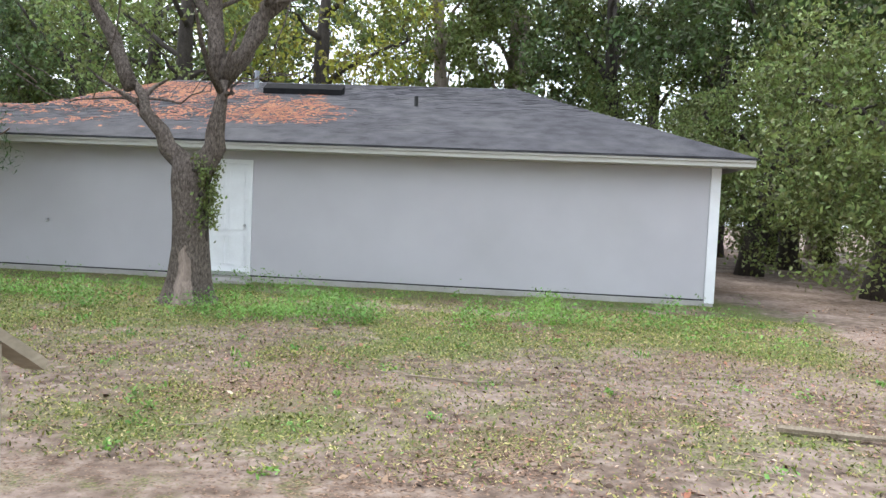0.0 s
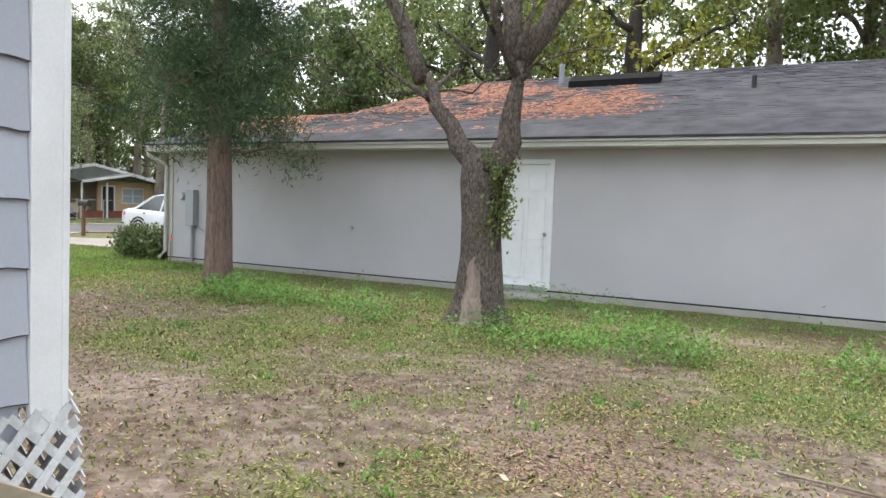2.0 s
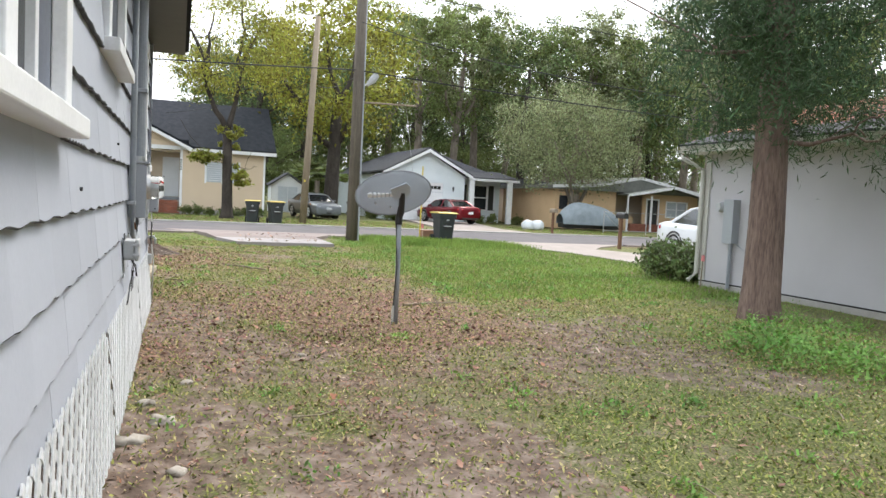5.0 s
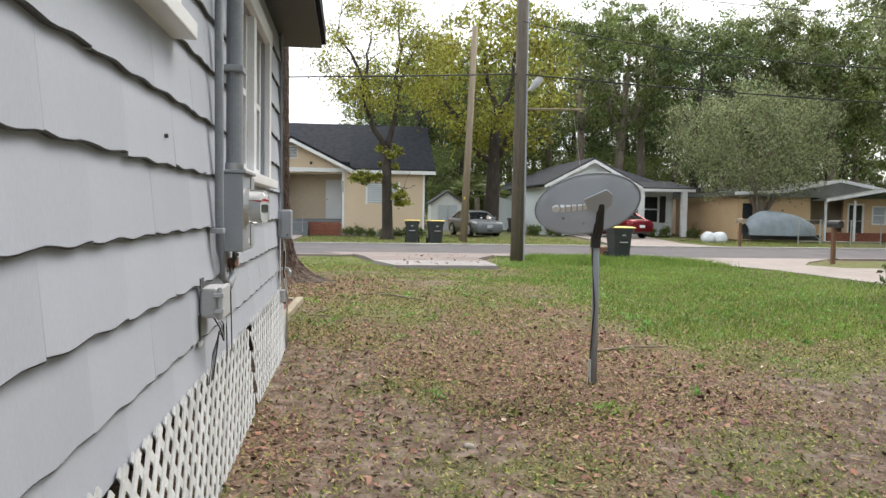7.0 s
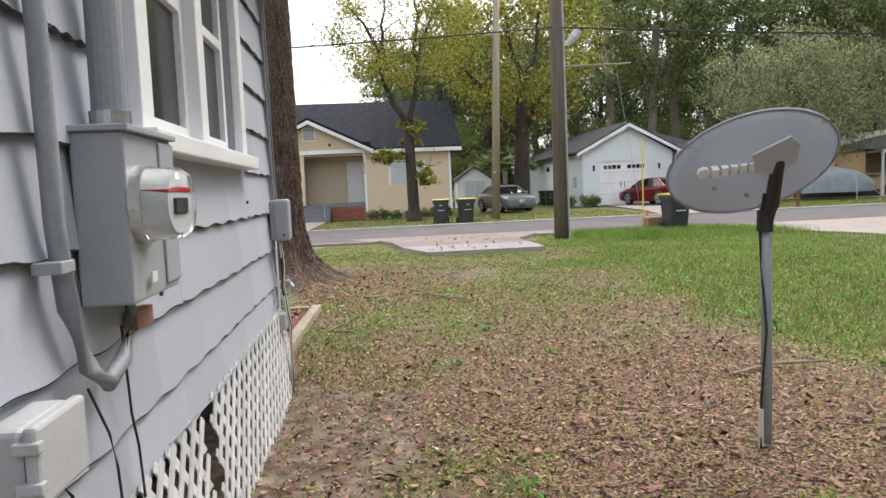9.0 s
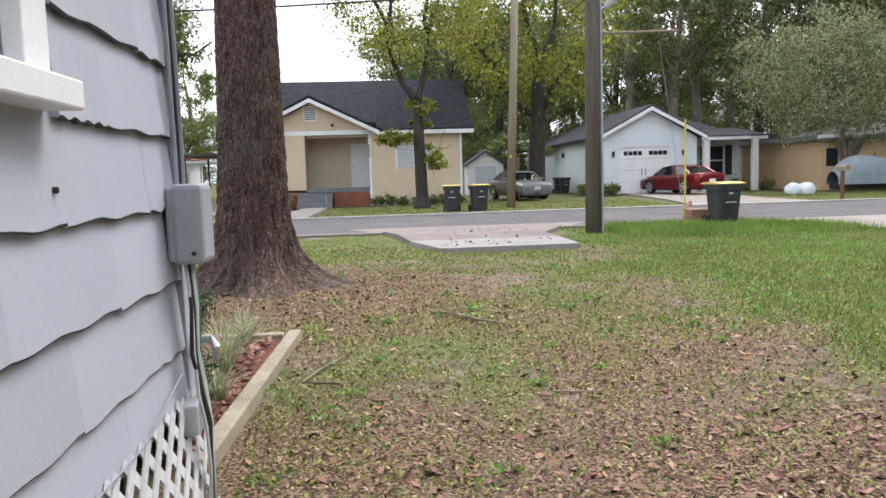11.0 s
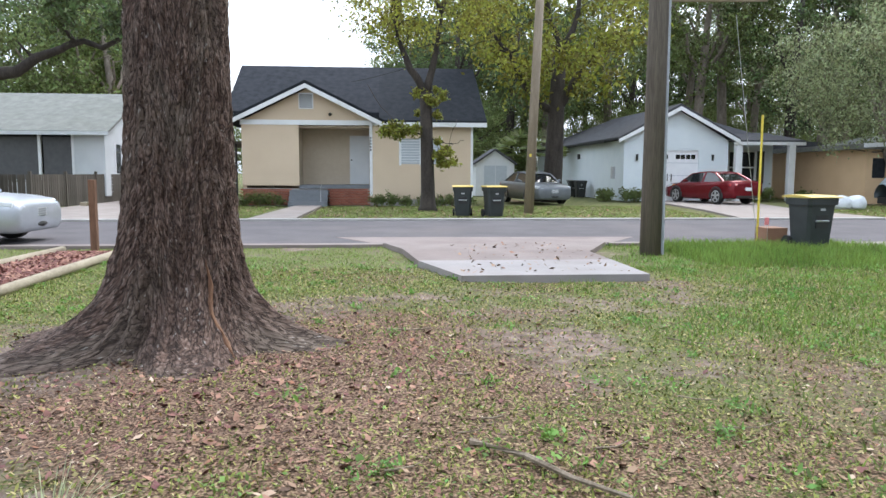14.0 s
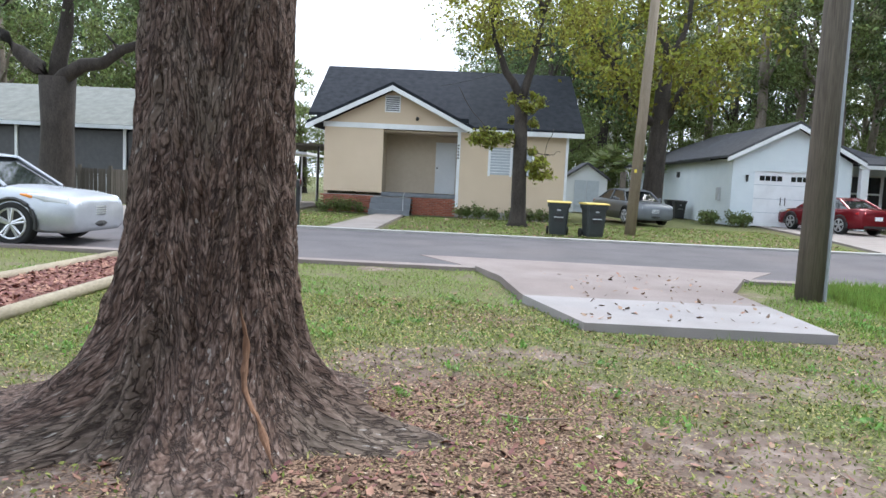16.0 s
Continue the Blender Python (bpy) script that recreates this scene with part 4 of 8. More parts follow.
# shingle courses on the visible slope
tabs = []
y = EY - 0.085
while y < RY - 0.05:
    l, r = in_roof(0, max(y, EY))
    x = l + random.uniform(0, 0.3)
    while x < r - 0.05:
        w = min(random.choice((0.25, 0.33, 0.33, 0.42)), r - x)
        tabs.append((x, y, w - 0.008, random.uniform(0.008, 0.02)))
        x += w
    y += 0.136
vv, ff = [], []
for x, y, w, t in tabs:
    i = len(vv)
    z0, z1 = plane_z(y), plane_z(y + 0.14)
    vv += [(x, y, z0), (x + w, y, z0), (x, y, z0 + t), (x + w, y, z0 + t), (x + w, y + 0.14, z1 + 0.002), (x, y + 0.14, z1 + 0.002)]
    ff += [(i, i + 1, i + 3, i + 2), (i + 2, i + 3, i + 4, i + 5), (i, i + 2, i + 5), (i + 1, i + 4, i + 3)]
me = bpy.data.meshes.new("roof_shingles")
me.from_pydata(vv, [], ff)
me.materials.append(SHINGLE)
ob = new("roof_shingles", me)
ob.parent = stucco_house
tagged(ob, kind="stuff")
# ridge vent and vent pipe
bm = bmesh.new()
prism(bm, [(15.75, plane_z(15.75) + 0.01), (16.02, plane_z(16.02) + 0.01), (16.02, plane_z(16.02) + 0.2), (15.75, plane_z(15.75) + 0.14)], 0, -6.1, -4.2)
part("roof_vent", bm, VENT, stucco_house, "black off-ridge roof vent")
part("vent_pipe", rod((-2.31, 14.85, plane_z(14.85) - 0.05), (-2.31, 14.85, plane_z(14.85) + 0.22), 0.045), BLACK, stucco_house)
part("chimney_pipe", rod((-6.5, 16.4, plane_z(16.4) - 0.05), (-6.5, 16.4, plane_z(16.4) + 0.42), 0.06), CONDUIT, stucco_house)
# fallen needles on the roof
rng = np.random.default_rng(3)
pts = []
while len(pts) < 7000:
    x, y = rng.uniform(-14.4, -1.5), rng.uniform(EY, RY - 0.3)
    l, r = in_roof(x, y)
    if not l < x < r:
        continue
    k = noise.noise(Vector((x * 0.45, y * 0.7, 4.4))) + 0.5 * noise.noise(Vector((x * 1.6, y * 2.0, 9.0)))
    dens = 0.28 + 0.5 * k - 0.055 * max(0.0, x + 8.0) - 0.2 * abs(y - 13.8) * fade(x, -8, -4)
    if rng.uniform() < dens:
        pts.append((x, y, plane_z(y) + 0.018))
pts = np.array(pts)
a = rng.uniform(0, math.pi, len(pts))
s = rng.uniform(0.03, 0.11, (len(pts), 1))
u = np.stack([np.cos(a), np.sin(a), np.sin(a) * PITCH], 1) * s
r = np.stack([-np.sin(a), np.cos(a), np.cos(a) * PITCH], 1) * s * 0.3
quads("pine_needle_litter", pts, u, r, NEEDLE, None, "stuff", "rust-orange fallen pine needles on the shingle roof", "needles")

# white side door
door = thing("door_1", "white six-panel exterior door in a white frame", "door", kind="structure")
for lo, hi in (((-5.95, NY - 0.03, 0.13), (-5.86, NY + 0.12, 2.28)), ((-5.0, NY - 0.03, 0.13), (-4.93, NY + 0.12, 2.28)), ((-5.86, NY - 0.03, 2.2), (-5.0, NY + 0.12, 2.28))):
    part("door_frame", B(lo, hi, 0.004), WHITE, door)
leaf = part("door_leaf", B((-5.86, NY + 0.02, 0.17), (-5.0, NY + 0.06, 2.2)), WHITE, door)
for i in range(2):
    for z0, z1 in ((0.3, 0.85), (0.95, 1.65), (1.75, 2.08)):
        x0 = -5.78 + 0.38 * i
        bm = bmesh.new()
        for lo, hi in (((x0, NY + 0.008, z0), (x0 + 0.32, NY + 0.02, z0 + 0.025)), ((x0, NY + 0.008, z1 - 0.025), (x0 + 0.32, NY + 0.02, z1)), ((x0, NY + 0.008, z0), (x0 + 0.025, NY + 0.02, z1)), ((x0 + 0.295, NY + 0.008, z0), (x0 + 0.32, NY + 0.02, z1))):
            box(bm, lo, hi)
        part("panel", bm, WHITE, leaf)
part("door_knob", tube(bmesh.new(), [(-5.06, NY + 0.02, 1.05), (-5.06, NY - 0.02, 1.05), (-5.06, NY - 0.05, 1.05)], [0.015, 0.03, 0.02], 10), STEEL, leaf)
part("threshold", B((-5.9, NY - 0.05, 0.11), (-4.97, NY + 0.1, 0.16)), STEEL, door)
tagged(link("door_step", B((-5.95, NY - 0.55, -0.2), (-4.85, NY - 0.03, 0.06), 0.015), CONCRETE), "small worn concrete step at the side door", "step")


# ---- trees ----
def big_tree(name, label, base, trunk, tips, crown, leafm, barkm, per, size, seed, spread=0.5, flat=0.8, droop=0.0, twigs=0.3, thin=0.5):
    """trunk: list of (dx, dy, z, r); tips: limb roots and ends; crown: clumps."""
    rng = np.random.default_rng(seed)
    th = thing(name, label, "tree", base)
    bm = bmesh.new()
    tube(bm, [(p[0], p[1], p[2]) for p in trunk], [p[3] for p in trunk], 14, rough=0.18)
    part("trunk", bm, barkm, th, smooth=True)
    for root, ends, r0 in tips:
        for e in ends:
            p = limb_path(root, e, 0.10 * np.linalg.norm(np.subtract(e, root)) / 3, rng)
            bm = tube(bmesh.new(), p, np.linspace(r0, r0 * 0.3, len(p)), 8, rough=0.15)
            for _ in range(3):
                q = p[rng.integers(3, len(p))]
                tip = q + rng.normal(0, 1, 3) * twigs * 2.0 + np.array([0, 0, 0.5])
                tube(bm, limb_path(q, tip, 0.05, rng, 5), np.linspace(r0 * 0.3, 0.012, 5), 5)
            part("limb", bm, barkm, th, smooth=True)
    if crown is not None:
        leaf_cloud("crown", crown, per, spread, size, leafm, th, flat, droop, rng=rng, thin=thin)
    return th


rng = np.random.default_rng(11)
# forked tree in front of the neighbour's door
tree = big_tree("forked_tree", "rough grey-barked tree forking low beside the door", (-4.7, 8.95, 0),
    [(0, 0, -0.15, 0.56), (0, 0, 0.0, 0.47), (0, 0, 0.12, 0.375), (0.0, 0, 0.35, 0.305), (0.02, 0, 0.8, 0.258), (0.03, 0, 1.3, 0.25), (0.02, 0, 1.75, 0.275), (0.0, 0, 2.1, 0.24)],
    [((-0.08, 0, 1.9), [(-0.9, 0.0, 3.1)], 0.185), ((-0.9, 0.0, 3.05), [(-1.75, 0.1, 4.5), (-2.6, 0.5, 5.6)], 0.12),
     ((0.12, 0, 1.75), [(0.42, 0.0, 3.25)], 0.2), ((0.42, 0, 3.2), [(-0.05, 0.1, 4.6), (0.1, -0.4, 6.2)], 0.14), ((0.40, 0, 3.15), [(1.5, 0.2, 4.7), (2.3, 0.6, 6.0)], 0.14),
     ((-0.75, 0, 2.9), [(-1.5, -0.5, 2.75), (0.4, -0.3, 2.95)], 0.02), ((0.45, 0, 3.1), [(1.5, -0.4, 3.2)], 0.02)],
    np.vstack([clump_shell(60, (-2.3, 0.6, 6.2), (2.6, 1.8, 1.3), rng, size=(0.5, 0.9)), clump_shell(50, (1.8, 0.8, 6.6), (2.2, 1.8, 1.3), rng, size=(0.5, 0.9))]),
    LEAF_A, BARK2, 60, 0.07, 21)
# bare patch low on the trunk, set into the bark
bm = bmesh.new()
rows_ = []
for q in range(15):
    z = -0.02 + 0.86 * q / 14
    half = 0.5 * (1 - (q / 14) ** 4) + 0.06
    mid = -1.3 + 0.12 * math.sin(q * 0.9)
    rad = float(np.interp(z, [-0.15, 0.0, 0.12, 0.35, 0.8, 1.3], [0.56, 0.47, 0.375, 0.305, 0.258, 0.25]))
    line = []
    for w in range(15):
        f = 2 * w / 14 - 1
        an = mid + f * half * (1 + 0.7 * noise.noise(Vector((f * 2, q * 0.6, 3))))
        rr_ = rad + 0.014 * (1 - abs(f) ** 3) - 0.02 * abs(f) ** 3 + 0.012 * noise.noise(Vector((f * 3, z * 6, 5)))
        line.append(bm.verts.new((rr_ * math.cos(an), rr_ * math.sin(an), z)))
    rows_.append(line)
for p, q in zip(rows_, rows_[1:]):
    for w in range(14):
        bm.faces.new((p[w], p[w + 1], q[w + 1], q[w]))
part("bark_scar", bm, BARECUT, tree, "bare pale wood where bark has peeled", smooth=True)
for k, (z, a) in enumerate(((1.55, -0.6), (1.9, -0.9), (1.15, -0.4))):
    part("branch_stub", tube(bmesh.new(), [(0.2 * math.cos(a), 0.2 * math.sin(a), z), (0.33 * math.cos(a), 0.33 * math.sin(a), z + 0.02)], [0.05, 0.035], 8), BARKDARK, tree)
vine_c = np.column_stack([rng.normal(0.28, 0.05, 60), rng.normal(-0.02, 0.1, 60), rng.uniform(1.15, 2.15, 60), rng.uniform(0.08, 0.16, 60)])
vine = thing("ivy", "small green vine hanging on the forked tree", "vine", (-4.7, 8.95, 0))
leaf_cloud("leaves", vine_c, 22, 0.5, 0.035, LEAF_A, vine, 1.2, 0.3)
part("stem", tube(bmesh.new(), [(0.3, -0.05, 0.9), (0.33, -0.08, 1.6), (0.3, -0.02, 2.2)], [0.012, 0.012, 0.008], 6), BARKDARK, vine)

# cedar
c_clumps = []
for k in range(240):
    z = 2.6 + 6.0 * (k / 240) ** 0.9
    a = rng.uniform(0, 6.28)
    r = rng.uniform(0.15, 1.6) * (1.05 - 0.05 * (z - 2.3))
    c_clumps.append((r * math.cos(a), r * math.sin(a), z - 0.25 * r, rng.uniform(0.35, 0.6)))
big_tree("cedar_tree", "red-brown cedar trunk with dark drooping needle foliage", (-10.42, 10.1, 0),
    [(0, 0, -0.15, 0.33), (0, 0, 0.05, 0.28), (0.0, 0, 0.4, 0.235), (0.01, 0, 1.2, 0.215), (0.0, 0, 2.2, 0.2), (-0.03, 0, 4.5, 0.15), (-0.05, 0, 8.4, 0.04)],
    [((0, 0, 2.4 + 0.55 * k), [(1.5 * math.cos(k * 2.3), 1.5 * math.sin(k * 2.3), 2.25 + 0.58 * k)], 0.035) for k in range(9)],
    np.array(c_clumps), LEAF_C, BARK3, 330, 0.06, 22, flat=0.8, droop=0.3, thin=0.14)

# bare-limbed tree with dark trunk behind the neighbour's roof and hanging yellow moss
for bx, by, h, sd in ((-7.6, 26.0, 12.0, 31), (-12.5, 25.0, 13.0, 32), (-15.5, 28.5, 13.0, 33)):
    big_tree("live_oak", "dark trunked tree with spreading limbs behind the stucco house", (bx, by, 0),
        [(0, 0, -0.1, 0.5), (0, 0, 0.6, 0.42), (0.1, 0, 3.5, 0.36), (0.0, 0.1, 7.0, 0.28), (0.2, 0.1, h, 0.06)],
        [((0.05, 0, 3.2 + 0.9 * k), [(3.6 * math.cos(k * 2.1 + sd), 2.5 * math.sin(k * 2.1 + sd), 4.2 + 1.1 * k)], 0.13) for k in range(7)],
        clump_shell(80, (0, 0, 8.2), (4.6, 4.0, 3.4), rng, size=(0.5, 0.95)), LEAF_A if sd != 31 else LEAF_Y, BARKDARK, 70, 0.11, sd, droop=0.25)

# the great oak by the path
oak = thing("oak_tree", "massive oak with deeply furrowed brown bark and flared roots", "tree", (-18.66, 1.72, 0))
bm = bmesh.new()
SEG, RINGS = 240, 230


def oak_r(a, z):
    core = 0.425 - 0.02 * z + 0.27 * math.exp(-max(z, 0) / 0.45) + 0.22 * math.exp(-max(z, 0) / 0.12)
    lobe = 0.95 * math.exp(-max(z, 0) / 0.30)
    root = sum(w * max(0.0, math.cos(a - c)) ** p for c, w, p in ((0.25, 0.8, 10), (1.35, 0.9, 14), (2.4, 0.6, 8), (3.4, 0.7, 8), (4.5, 0.85, 10), (5.35, 1.15, 12)))
    flute = noise.noise(Vector((math.cos(a) * 4.5, math.sin(a) * 4.5, z * 0.45))) + 0.6 * noise.noise(Vector((math.cos(a) * 10, math.sin(a) * 10, z * 0.6 + 4)))
    return core * (1 + lobe * (root - 0.35)) + 0.13 * flute * math.exp(-max(z, 0) / 0.75)


grid = []
for j in range(RINGS + 1):
    z = -0.2 + 6.4 * (j / RINGS) ** 1.5
    row = []
    for k in range(SEG):
        a = 2 * math.pi * k / SEG
        warp = noise.noise(Vector((math.cos(a) * 4, math.sin(a) * 4, z * 2.0)))
        plate = noise.noise(Vector((math.cos(a + 0.06 * warp) * 9, math.sin(a + 0.06 * warp) * 9, z * 3.2)))
        fine = noise.noise(Vector((math.cos(a) * 26, math.sin(a) * 26, z * 11 + 9)))
        r = oak_r(a, z) + (0.35 - abs(plate) * 2.4) * 0.028 + fine * 0.014
        row.append(bm.verts.new((r * math.cos(a) + 0.03 * z, r * math.sin(a) + 0.015 * z, z)))
    grid.append(row)
for a, b in zip(grid, grid[1:]):
    for k in range(SEG):
        bm.faces.new((a[k], a[(k + 1) % SEG], b[(k + 1) % SEG], b[k]))
girth = []
run = [0.0] * SEG
for j, row in enumerate(grid):
    for k, v in enumerate(row):
        if j:
            run[k] += (v.co - grid[j - 1][k].co).length
        girth += [0.45 * math.cos(2 * math.pi * k / SEG), 0.45 * math.sin(2 * math.pi * k / SEG), run[k]]
trunk = part("trunk", bm, BARK, oak, smooth=True)
trunk.data.attributes.new("girth", "FLOAT_VECTOR", "POINT").data.foreach_set("vector", np.array(girth, dtype=np.float32))
bm = bmesh.new()
rows_ = []
for q in range(25):
    z = 0.02 + 0.68 * q / 24
    mid = 0.63 + 0.03 * math.sin(q * 0.45)
    half = (0.036 + 0.022 * noise.noise(Vector((q * 0.5, 4, 1)))) * (1 - abs(q / 12 - 1) ** 4)
    line = []
    for f in (-1, -0.5, 0, 0.5, 1):
        an = mid + f * half
        rr_ = oak_r(an, z) + 0.016 - 0.03 * abs(f) ** 2 + 0.01 * noise.noise(Vector((f * 2, z * 14, 5)))
        line.append(bm.verts.new((rr_ * math.cos(an) + 0.03 * z, rr_ * math.sin(an) + 0.015 * z, z)))
    rows_.append(line)
for p, q in zip(rows_, rows_[1:]):
    for w in range(4):
        bm.faces.new((p[w], p[w + 1], q[w + 1], q[w]))
part("bark_scar", bm, BAREBARK, oak, "orange strip of bare wood in the bark")
for e in ((3.4, -2.4, 8.4), (-3.2, 2.2, 9.2), (-1.0, -3.8, 8.8), (2.0, 3.0, 9.6)):
    p = limb_path((0.15, 0.08, 5.6), e, 0.2, rng)
    part("limb", tube(bmesh.new(), p, np.linspace(0.26, 0.06, len(p)), 9, rough=0.15), BARK2, oak, smooth=True)
leaf_cloud("crown", clump_shell(90, (0.3, -0.4, 9.2), (6.0, 5.6, 2.4), rng, size=(0.5, 1.0)), 60, 0.5, 0.085, LEAF_D, oak, 0.7, 0.2)

# street tree before the yellow house
big_tree("street_tree", "slim tree with yellowing green leaves on the verge", (-39.3, 5.06, 0),
    [(0, 0, -0.1, 0.42), (0, 0, 0.15, 0.29), (0, 0, 0.6, 0.25), (-0.02, -0.05, 2.5, 0.22), (0.05, -0.1, 4.2, 0.23)],
    [((0.05, -0.1, 4.1), [(0, -1.2, 7.0), (0.1, 0.5, 7.2)], 0.16), ((0, -1.1, 6.8), [(0.3, -2.4, 9.3), (-0.5, -1.0, 9.8)], 0.1), ((0.1, 0.45, 7.0), [(-0.3, 1.6, 9.6), (0.5, 0.4, 10.5)], 0.1), ((0, 0, 2.6), [(0.3, -1.1, 3.0), (0.2, 0.8, 2.4)], 0.03)],
    np.vstack([clump_shell(120, (0, -0.3, 8.6), (3.4, 3.4, 3.0), rng, size=(0.45, 0.9)), clump_shell(12, (0.25, -0.9, 3.0), (0.4, 0.8, 0.4), rng, size=(0.14, 0.26)), clump_shell(9, (0.25, 0.6, 2.1), (0.4, 0.4, 0.6), rng, size=(0.1, 0.22)), clump_shell(10, (0.1, 0, 3.7), (0.5, 0.6, 0.8), rng, size=(0.12, 0.25))]),
    LEAF_Y, BARKDARK, 130, 0.07, 41)
# yellow-green tree behind the pale pole
big_tree("verge_tree", "tall yellow-green tree behind the pale utility pole", (-47.5, 11.6, 0),
    [(0, 0, -0.1, 0.55), (0, 0, 0.5, 0.45), (0.0, 0.1, 4.0, 0.4), (0, 0.2, 7.0, 0.3)],
    [((0, 0.1, 4.2), [(0, -3.2, 8.2), (0.4, 2.8, 8.0)], 0.2), ((0, 0.2, 6.8), [(0.2, -1.0, 12), (-0.4, 2.2, 12)], 0.18)],
    clump_shell(170, (0, 0.2, 9.3), (4.6, 4.6, 4.4), rng, size=(0.6, 1.1)), LEAF_Y, BARKDARK, 80, 0.13, 42, flat=0.8, droop=0.2)
# grey-green soft tree by the peach house
big_tree("soft_tree", "broad grey-green tree with fine drooping leaves", (-44.5, 26.6, 0),
    [(0, 0, -0.1, 0.3), (0, 0, 0.4, 0.22), (0.1, 0.3, 2.2, 0.18)],
    [((0, 0, 0.6), [(0.2, 1.0, 4.5), (-0.2, -0.9, 4.5), (0.6, -1.8, 5.5), (0.2, 2.3, 5.2)], 0.14), ((0.1, 0.3, 2.0), [(0, 0.2, 7.5)], 0.15)],
    clump_shell(230, (0, -0.4, 5.9), (4.4, 5.0, 3.6), rng, inner=0.3, size=(0.5, 0.9)), LEAF_G, BARKFAR, 110, 0.085, 43, droop=0.5)
# dark oak on the far verge, left of the street
big_tree("mossy_oak", "dark leaning oak with low spreading limbs", (-39.0, -10.4, 0),
    [(0, 0, -0.1, 0.75), (0, 0, 0.5, 0.58), (0, 0.05, 2.5, 0.50), (0.1, 0.1, 4.2, 0.55)],
    [((0, 0, 3.9), [(0.8, -3.0, 6.8), (0.5, 3.6, 5.6), (0, 1.0, 8.8)], 0.3), ((0.4, 3.3, 5.5), [(0.6, 7.5, 6.6)], 0.12)],
    np.vstack([clump_shell(160, (0, 0.5, 9.2), (5.5, 7.0, 2.8), rng, size=(0.6, 1.1)), clump_shell(45, (1.0, 5.2, 6.8), (1.5, 3.0, 1.0), rng, size=(0.4, 0.8))]),
    LEAF_D, BARKDARK, 80, 0.10, 44, droop=0.3)
# woods behind the houses
W = []
for k, (leafm, barkm, h, cr, lab) in enumerate(((LEAF_A, BARKFAR, 17, (4.6, 4.6, 5.5), "tall mid-green woodland tree with a pale trunk"), (LEAF_D, BARKDARK, 15, (4.8, 4.8, 5.8), "dark green leafy woodland tree"), (LEAF_A, BARKFAR, 13, (4.2, 4.2, 5.0), "leafy mid-height woodland tree"), (LEAF_G, BARKFAR, 18, (4.5, 4.5, 5.0), "tall thin-leaved woodland tree"), (LEAF_A, BARKDARK, 6.6, (3.4, 3.4, 3.3), "dense green understorey tree with low skirts"))):
    r2 = np.random.default_rng(60 + k)
    lean = 0.9 * (-1) ** k
    cz = h - cr[2] * 0.9
    W.append(big_tree("woodland_tree", lab, (-58 - 3 * k, 60, 0),
        [(0, 0, -0.1, 0.45), (0, 0, 0.6, 0.34), (lean * 0.4, 0.3, h * 0.4, 0.28), (lean, 0.2, h * 0.8, 0.12)],
        [((lean * 0.5, 0.25, h * 0.45), [(lean + 2.2, 1.5, h * 0.75), (lean - 2.0, -1.6, h * 0.7), (lean, 2.2, h * 0.62)], 0.14)],
        clump_shell(95 if k < 4 else 115, (lean, 0, cz), cr, r2, inner=0.35, size=(0.6, 1.5)), leafm, barkm, 105 if k < 4 else 180, 0.13 if k < 4 else 0.07, 70 + k, spread=0.36, flat=0.65, droop=0.15))
    W[-1]["group"] = "woods behind the houses"
spots = []
r3 = np.random.default_rng(5)
for y in np.arange(-46, 58, 5.6):
    spots.append((-70 + r3.uniform(-3, 3), y + r3.uniform(-1.5, 1.5), r3.integers(0, 4)))
    spots.append((-80 + r3.uniform(-3, 3), y + r3.uniform(-1.5, 1.5), r3.integers(0, 4)))
for y in np.arange(20, 60, 4.0):
    spots.append((-58 + r3.uniform(-2, 2), y + r3.uniform(-1, 1), r3.choice((0, 1, 3))))
for y in (8.5, 12.5, 22.0, 28.0):
    spots.append((-66 + r3.uniform(-2, 1), y + 0.0, r3.choice((1, 4))))
for y in np.arange(-40, -10, 4.5):
    spots.append((-60 + r3.uniform(-2, 2), y, r3.choice((2, 4, 0))))
for y in np.arange(-30, 60, 4.2):
    spots.append((-72 + r3.uniform(-2, 2), y, 4))
for y in np.arange(6, 64, 4.6):
    spots.append((-86 + r3.uniform(-2, 2), y, 1))
for x in np.arange(-50, 34, 5.4):
    spots.append((x + r3.uniform(-1.5, 1.5), 37 + r3.uniform(-3, 3), r3.choice((0, 1, 2, 3))))
    if r3.uniform() < 0.5:
        spots.append((x + r3.uniform(-1.5, 1.5), 44 + r3.uniform(-3, 3), 4))
for x, y, k in ((10.0, 29.0, 4), (15.0, 26.0, 4), (20.0, 20.0, 4), (21.0, 14.0, 4), (20.0, 9.0, 4), (5.5, 26.0, 4), (8.0, 15.5, 4), (10.5, 19.5, 1), (7.0, 21.5, 4), (12.5, 14.0, 4), (9.5, 25.5, 1), (14.0, 20.0, 2), (16.5, 14.5, 1), (4.0, 29.0, 1), (0.0, 31.0, 2), (-3.5, 30.0, 0), (12.0, 10.5, 4), (17.0, 8.5, 1), (-21, 33, 1), (-27, 36, 2), (-34, 42, 1), (-40, 40, 0), (9, 33, 1), (13, 31, 1), (18, 28, 1), (24, 24, 1), (6, 36, 1), (23, 17, 1)):
    spots.append((x, y, k))
for x, y in ((26, 0), (28, -10), (20, -22), (6, -28), (-8, -28), (-22, -28), (-36, -30), (30, 8)):
    spots.append((x, y, r3.choice((0, 1, 2))))
for x, y, k in spots:
    if x < -55 and -8.5 < y < 4.5:
        if k != 4:
            continue
        x -= 14
    copy_thing(W[int(k)], pose(x, y, 0, 0, 0, r3.uniform(0, 360)))
